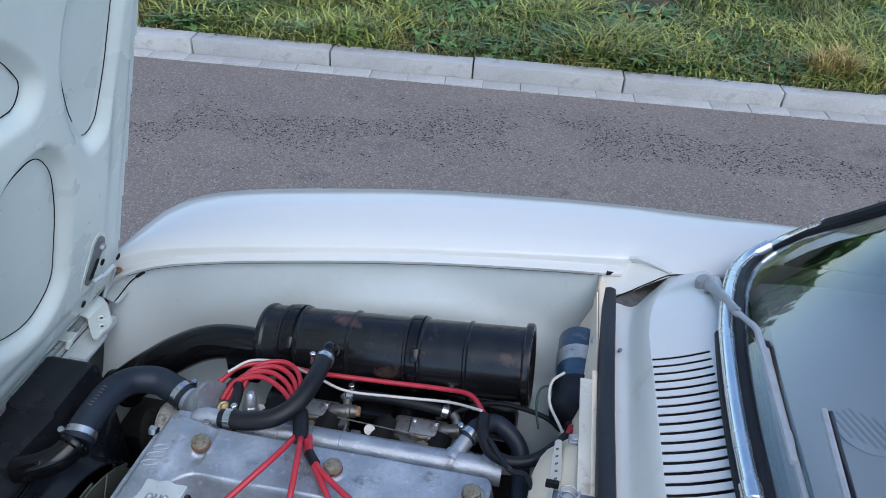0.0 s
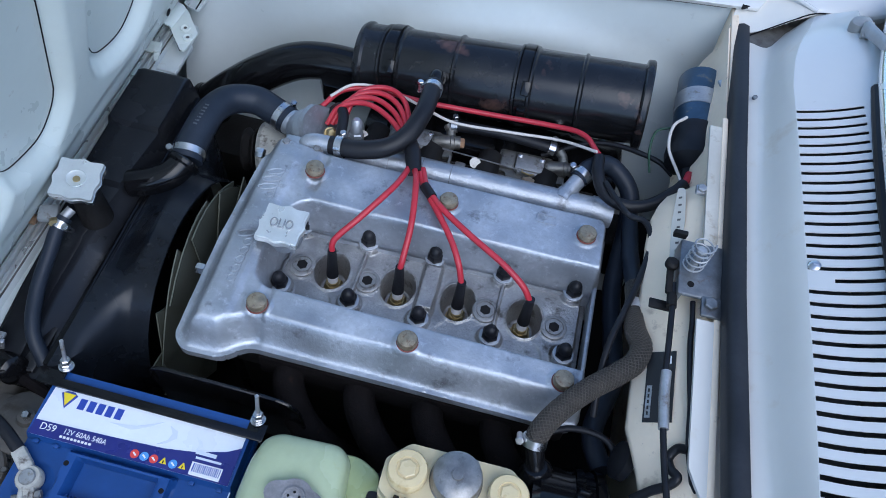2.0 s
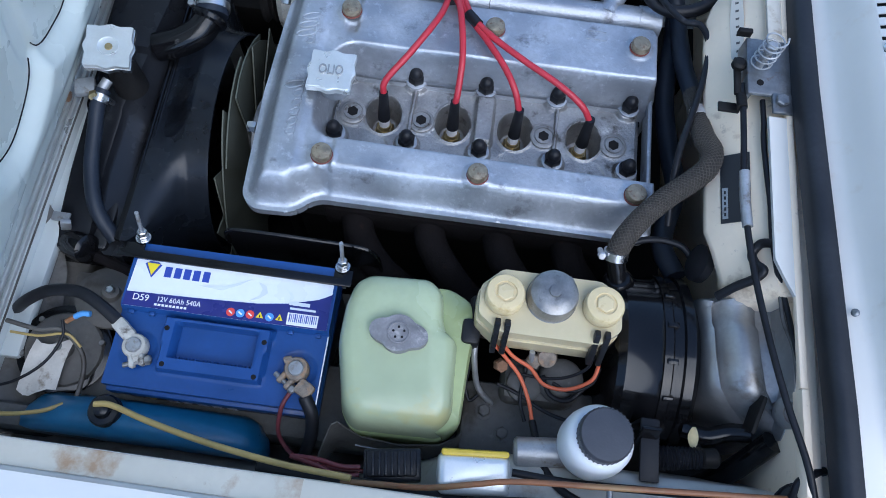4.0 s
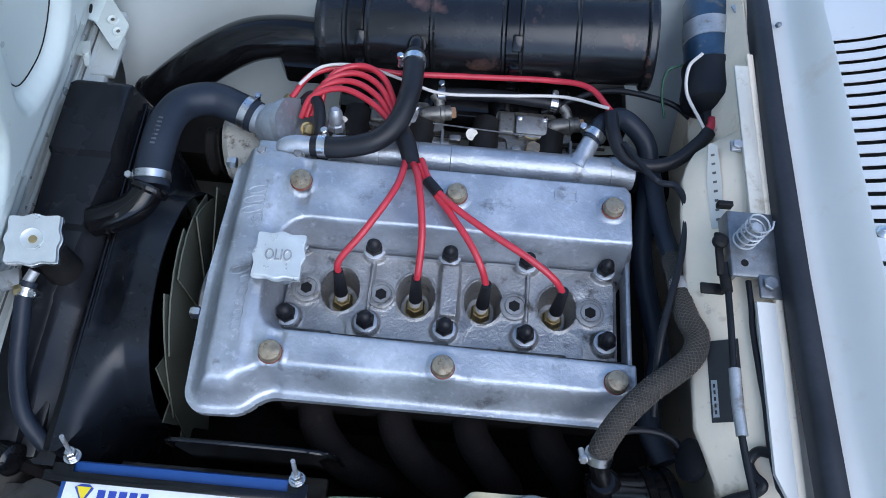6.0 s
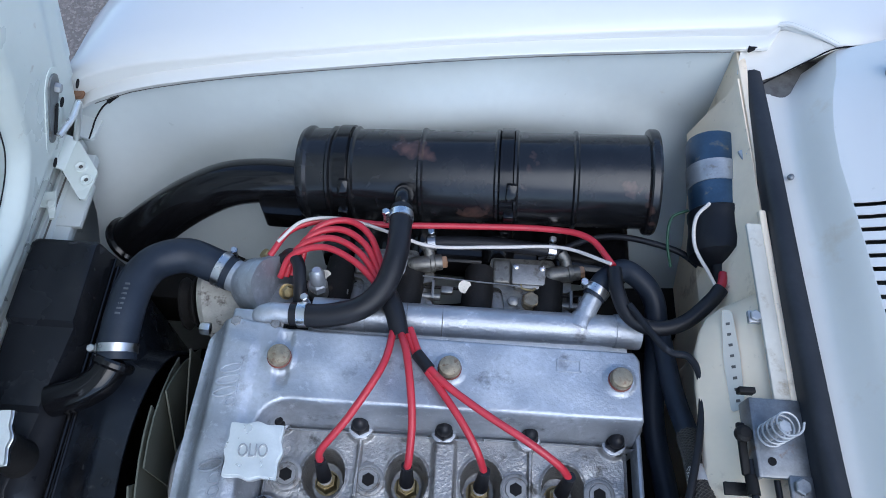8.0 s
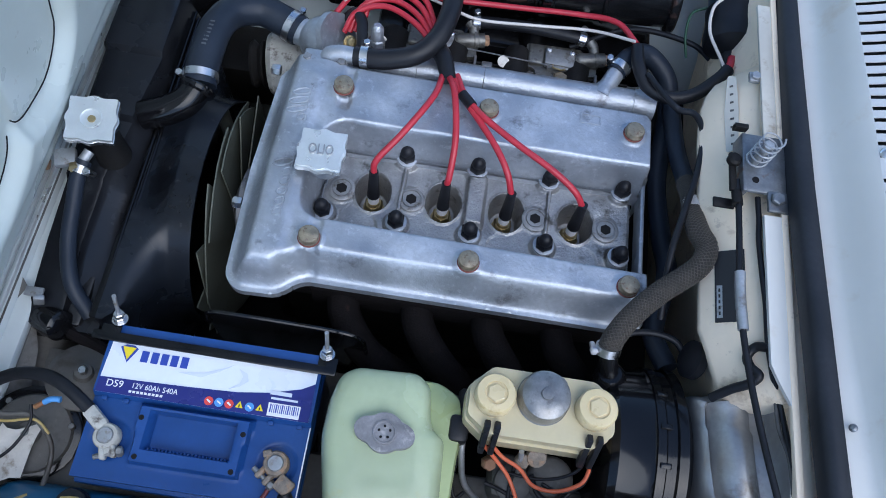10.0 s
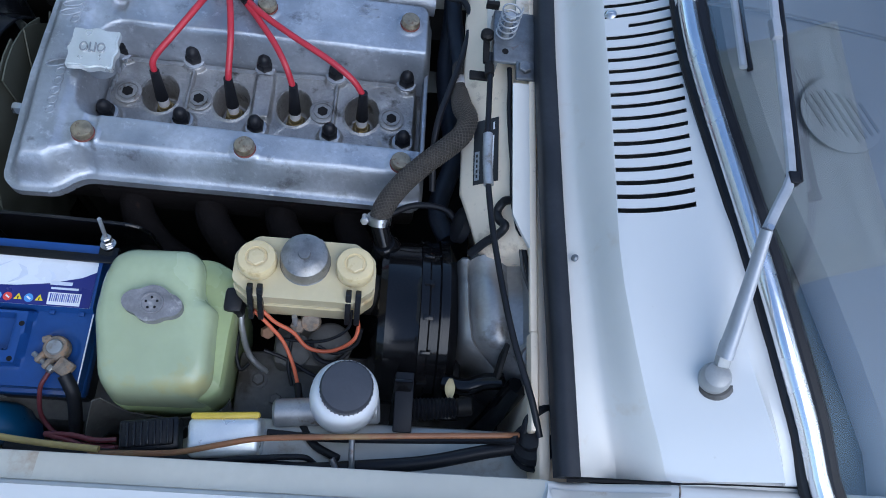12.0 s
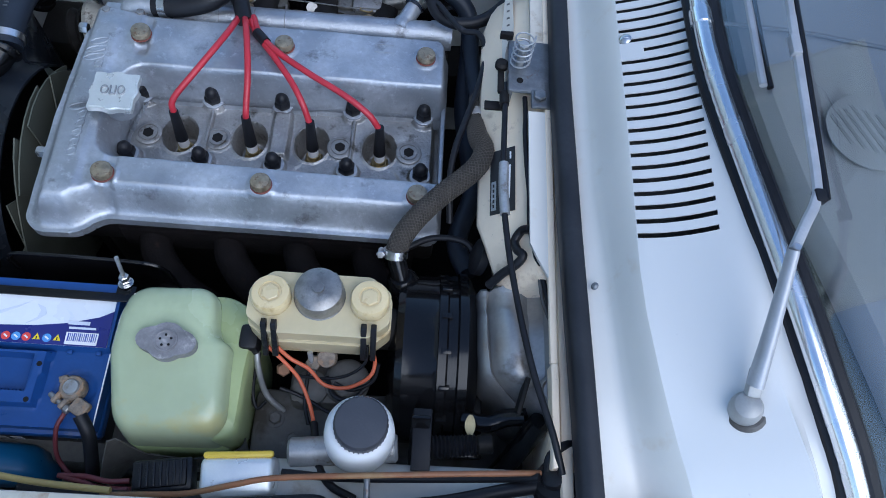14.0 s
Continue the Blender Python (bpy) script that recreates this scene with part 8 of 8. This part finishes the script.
for _x, _y in ((0.632, -0.262), (0.655, -0.285), (0.742, -0.262)):
    part("rail_bolt", put(hexbolt((_x, _y, 0.694), 0.0075, 0.006), lathe([(0.0105, 0), (0.0105, 0.0015)], (_x, _y, 0.693), (0, 0, 1), 16)), GRIME, car)
part("chassis_rail", box((0.55, 0.42, 0.50), (0.85, 0.10, 0.10), 0.015), BLOCK, car)
alt = thing("alternator", "grimy alternator with a black cover beside the engine", "alternator", (0.31, 0.33, 0.60))
part("case", lathe([(0.02, 0), (0.044, 0.004), (0.050, 0.012), (0.050, 0.055), (0.046, 0.062), (0.02, 0.066)], (0.255, 0.335, 0.630), (1, 0.15, 0.05), 32), GRIME_L, alt)
part("cover", lathe([(0.051, 0.0), (0.053, 0.004), (0.053, 0.040), (0.045, 0.052), (0.02, 0.056)], (0.315, 0.344, 0.634), (1, 0.15, 0.05), 32), PLASTIC, alt, "black rear cover")
part("pulley", lathe([(0.034, -0.02), (0.036, -0.016), (0.028, -0.009), (0.036, -0.002), (0.034, 0.0)], (0.252, 0.334, 0.630), (1, 0.15, 0.05), 28), BLOCK, alt)
copper = single("copper_stub", lathe([(0.006, 0), (0.0075, 0.002), (0.0075, 0.016), (0.004, 0.020)], (0.042, 0.075, 0.702), (-0.9, -0.1, 0.3), 18), COPPER, "small tan copper pipe stub on the crossmember", "pipe stub")
dry_leaf = thing("leaf", "small pale dry leaf lying on the steering joint", "leaf", (0.852, -0.272, 0.766))
part("blade", sheet([[(0.852 + 0.0065 * w * math.sin(0.3 + 2.4 * k / 5), -0.262 - 0.0042 * k, 0.7690 + 0.002 * abs(w) - 0.0006 * k) for w in (-1, -0.4, 0.2, 0.8)] for k in range(6)], 0.0006), DRY_LEAF, dry_leaf)
part("stalk", rod((0.852, -0.283, 0.766), (0.850, -0.291, 0.765), 0.0007, seg=6), DRY_LEAF, dry_leaf)
part("bracket", box((0.845, -0.262, 0.713), (0.05, 0.075, 0.008), 0.002), BLACK_P, servo)

# ---- bonnet catch and data plates on the firewall ----
lock = thing("bonnet_lock", "grey zinc bonnet lock plate with a coil spring", "bonnet lock", (0.90, 0.135, 0.86))
part("base", put(box((0.901, 0.135, 0.870), (0.050, 0.076, 0.006), 0.003), box((0.878, 0.135, 0.860), (0.006, 0.076, 0.026), 0.002)), LOCK_M, lock)
part("lug", box((0.914, 0.088, 0.8715), (0.024, 0.026, 0.005), 0.002), LOCK_M, lock)
part("tab", box((0.873, 0.178, 0.874), (0.016, 0.006, 0.010), 0.001), BLOCK, lock)
_sp = [(0.888 + 0.0112 * math.cos(a * 0.7), 0.135 + 0.0112 * math.sin(a * 0.7), 0.874 + a * 0.0011) for a in range(0, 46)]
part("spring", tube(_sp, 0.0011, 6, 3), STEEL_G, lock, "grey coil spring")
part("pin", put(rod((0.888, 0.135, 0.872), (0.888, 0.135, 0.905), 0.005, seg=12), hexbolt((0.888, 0.135, 0.905), 0.0065, 0.006)), STEEL_G, lock)
part("bolt", hexbolt((0.912, 0.090, 0.875), 0.008, 0.005), LOCK_M, lock)
part("hole", lathe([(0.004, 0), (0.004, 0.0006)], (0.889, 0.112, 0.8732), (0, 0, 1), 12), DARK, lock)
part("lever", put(box((0.868, 0.125, 0.862), (0.008, 0.05, 0.006), 0.002), lathe([(0.008, 0), (0.008, 0.006), (0.005, 0.009)], (0.868, 0.138, 0.864), (0, 0, 1), 14)), BLOCK, lock, "dark release lever")
part("cable_bracket", put(box((0.862, 0.090, 0.850), (0.024, 0.012, 0.004), 0.001), rod((0.872, 0.10, 0.862), (0.872, 0.082, 0.864), 0.0058, seg=12)), BLOCK, lock)
SL = Matrix.Translation((0.8785, 0.0, 0.8347)) @ Matrix.Rotation(radians(-35.8), 4, "Y")
plate = thing("data_plate", "small black data plate riveted to the firewall", "data plate", (0.88, 0.0, 0.83))
part("plate", prism([(-0.0195, -0.045), (0.0125, -0.045), (0.0125, 0.040), (-0.0195, 0.040)], 0.0004, 0.0014, 0.0003, m=SL), PLATE, plate)
pn = part("number_panel", prism([(-0.0175, -0.040), (-0.0115, -0.040), (-0.0115, -0.002), (-0.0175, -0.002)], 0.0015, 0.0020, m=SL), STEEL_G, plate, "silver panel")
for k in range(5):
    part("digit_bar", prism([(-0.0155, -0.037 + k * 0.0068), (-0.0135, -0.037 + k * 0.0068), (-0.0135, -0.033 + k * 0.0068), (-0.0155, -0.033 + k * 0.0068)], 0.0021, 0.0025, m=SL), PLATE, pn)
part("script_bar", prism([(0.0045, -0.028), (0.0062, -0.028), (0.0075, 0.016), (0.0050, 0.016)], 0.0015, 0.0019, m=SL), INK_WHITE, plate)
part("print_bar", prism([(0.006, 0.024), (0.008, 0.024), (0.008, 0.034), (0.006, 0.034)], 0.0015, 0.0019, m=SL), INK_WHITE, plate)
SN = Matrix.Translation((-0.001, 0.226, 0.0)) @ SL @ Matrix.Diagonal((1.0, 1.2, 1.0, 1.0))
stamp = part("stamped_patch", prism(arc_outline([(-0.004, -0.048), (0.010, -0.045), (0.012, 0.0), (0.010, 0.043), (0.0, 0.046), (-0.005, 0.0)], 0.004), 0.0003, 0.0009, m=SN), CREAM_G, car, "bare rubbed patch with a stamped number")
for k in range(8):
    part("stamped_bar", prism([(0.002, -0.040 + k * 0.010), (0.0062, -0.040 + k * 0.010), (0.0062, -0.0375 + k * 0.010), (0.002, -0.0375 + k * 0.010)], 0.001, 0.0012, m=SN), GRIME, stamp)
part("flange_clip", put(box((0.898, 0.262, 0.862), (0.014, 0.014, 0.006), 0.002), hexbolt((0.898, 0.262, 0.865), 0.006, 0.004)), STEEL_G, car)
# Plain disc in place of a black hose loop on the firewall.
part("firewall_grommet", lathe([(0.022, 0), (0.022, 0.010), (0.012, 0.014)], (0.862, -0.075, 0.772), (-1, 0.1, 0.3), 24), RUBBER, car, "black rubber disc standing for a hose loop")

# ---- wipers ----
def wiper(pivot, knee, elbow, tail, tip, label, name="wiper"):
    w = thing(name, label, "wiper", pivot, "windscreen wipers")
    p, k, e, a, b = [Vector(v) for v in (pivot, knee, elbow, tail, tip)]
    part("pivot_boss", lathe([(0.0135, -0.016), (0.0138, -0.002), (0.0132, 0.004), (0.0110, 0.0085), (0.006, 0.0108), (0.0003, 0.0112)], p, (-0.25, 0, 1), 32), WIPER_CAP, w, "round grey pivot cap")
    part("pivot_washer", lathe([(0.0175, -0.017), (0.0175, -0.011), (0.0150, -0.009)], p, (-0.44, 0.1, 1), 28), GRIME, w)
    part("clevis", box(p.lerp(k, 0.16) + Vector((0, 0, 0.002)), (0.012, 0.024, 0.010), 0.002, m=turn(30, 0, -8)), WIPER_CAP, w)
    d = (k - p)
    part("arm_root", tube([p + d * 0.14 + Vector((0, 0, 0.004)), p + d * 0.5 + Vector((0, 0, 0.004)), k], 0.0100, 22, 4, r2=0.0068, flat=0.7), WIPER_M, w, "grey tapered wiper arm")
    part("rivet", lathe([(0.003, 0), (0.003, 0.002)], k + Vector((0, 0, 0.005)), (0, 0, 1), 10), ZINC, w)
    part("arm_rod", tube([k, k.lerp(e, 0.5), k.lerp(e, 0.85), e.lerp(b, 0.05), e.lerp(b, 0.35), e.lerp(b, 0.62)], 0.0034, 8, 5, flat=1.4), WIPER_M, w)
    off = Vector((-0.006, 0, 0.006))
    bl = part("blade", tube([a, a.lerp(b, 0.5), b], 0.0034, 8, 4, flat=1.2), WIPER_M, w, "bright wiper blade frame")
    part("rubber_edge", tube([q + Vector((0.0085, 0, -0.003)) for q in (a, a.lerp(b, 0.5), b)], 0.0032, 8, 4), RUBBER, bl)
    part("tail_clip", box(a, (0.009, 0.012, 0.009), 0.001), RUBBER, bl)
    part("joint_clip", box(a.lerp(b, 0.5) + off * 0.6, (0.009, 0.022, 0.008), 0.001), WIPER_M, bl)
    return w


wiper((1.063, -0.288, 0.969), (1.080, -0.178, 1.050), (1.111, -0.124, 1.050), (1.1110, -0.126, 1.050), (1.129, 0.197, 1.046), "grey metal wiper resting on the windscreen")
wiper((1.074, 0.547, 0.938), (1.088, 0.412, 0.993), (1.100, 0.361, 1.010), (1.109, 0.341, 1.001), (1.098, 0.012, 1.020), "grey metal wiper lying low on the windscreen")
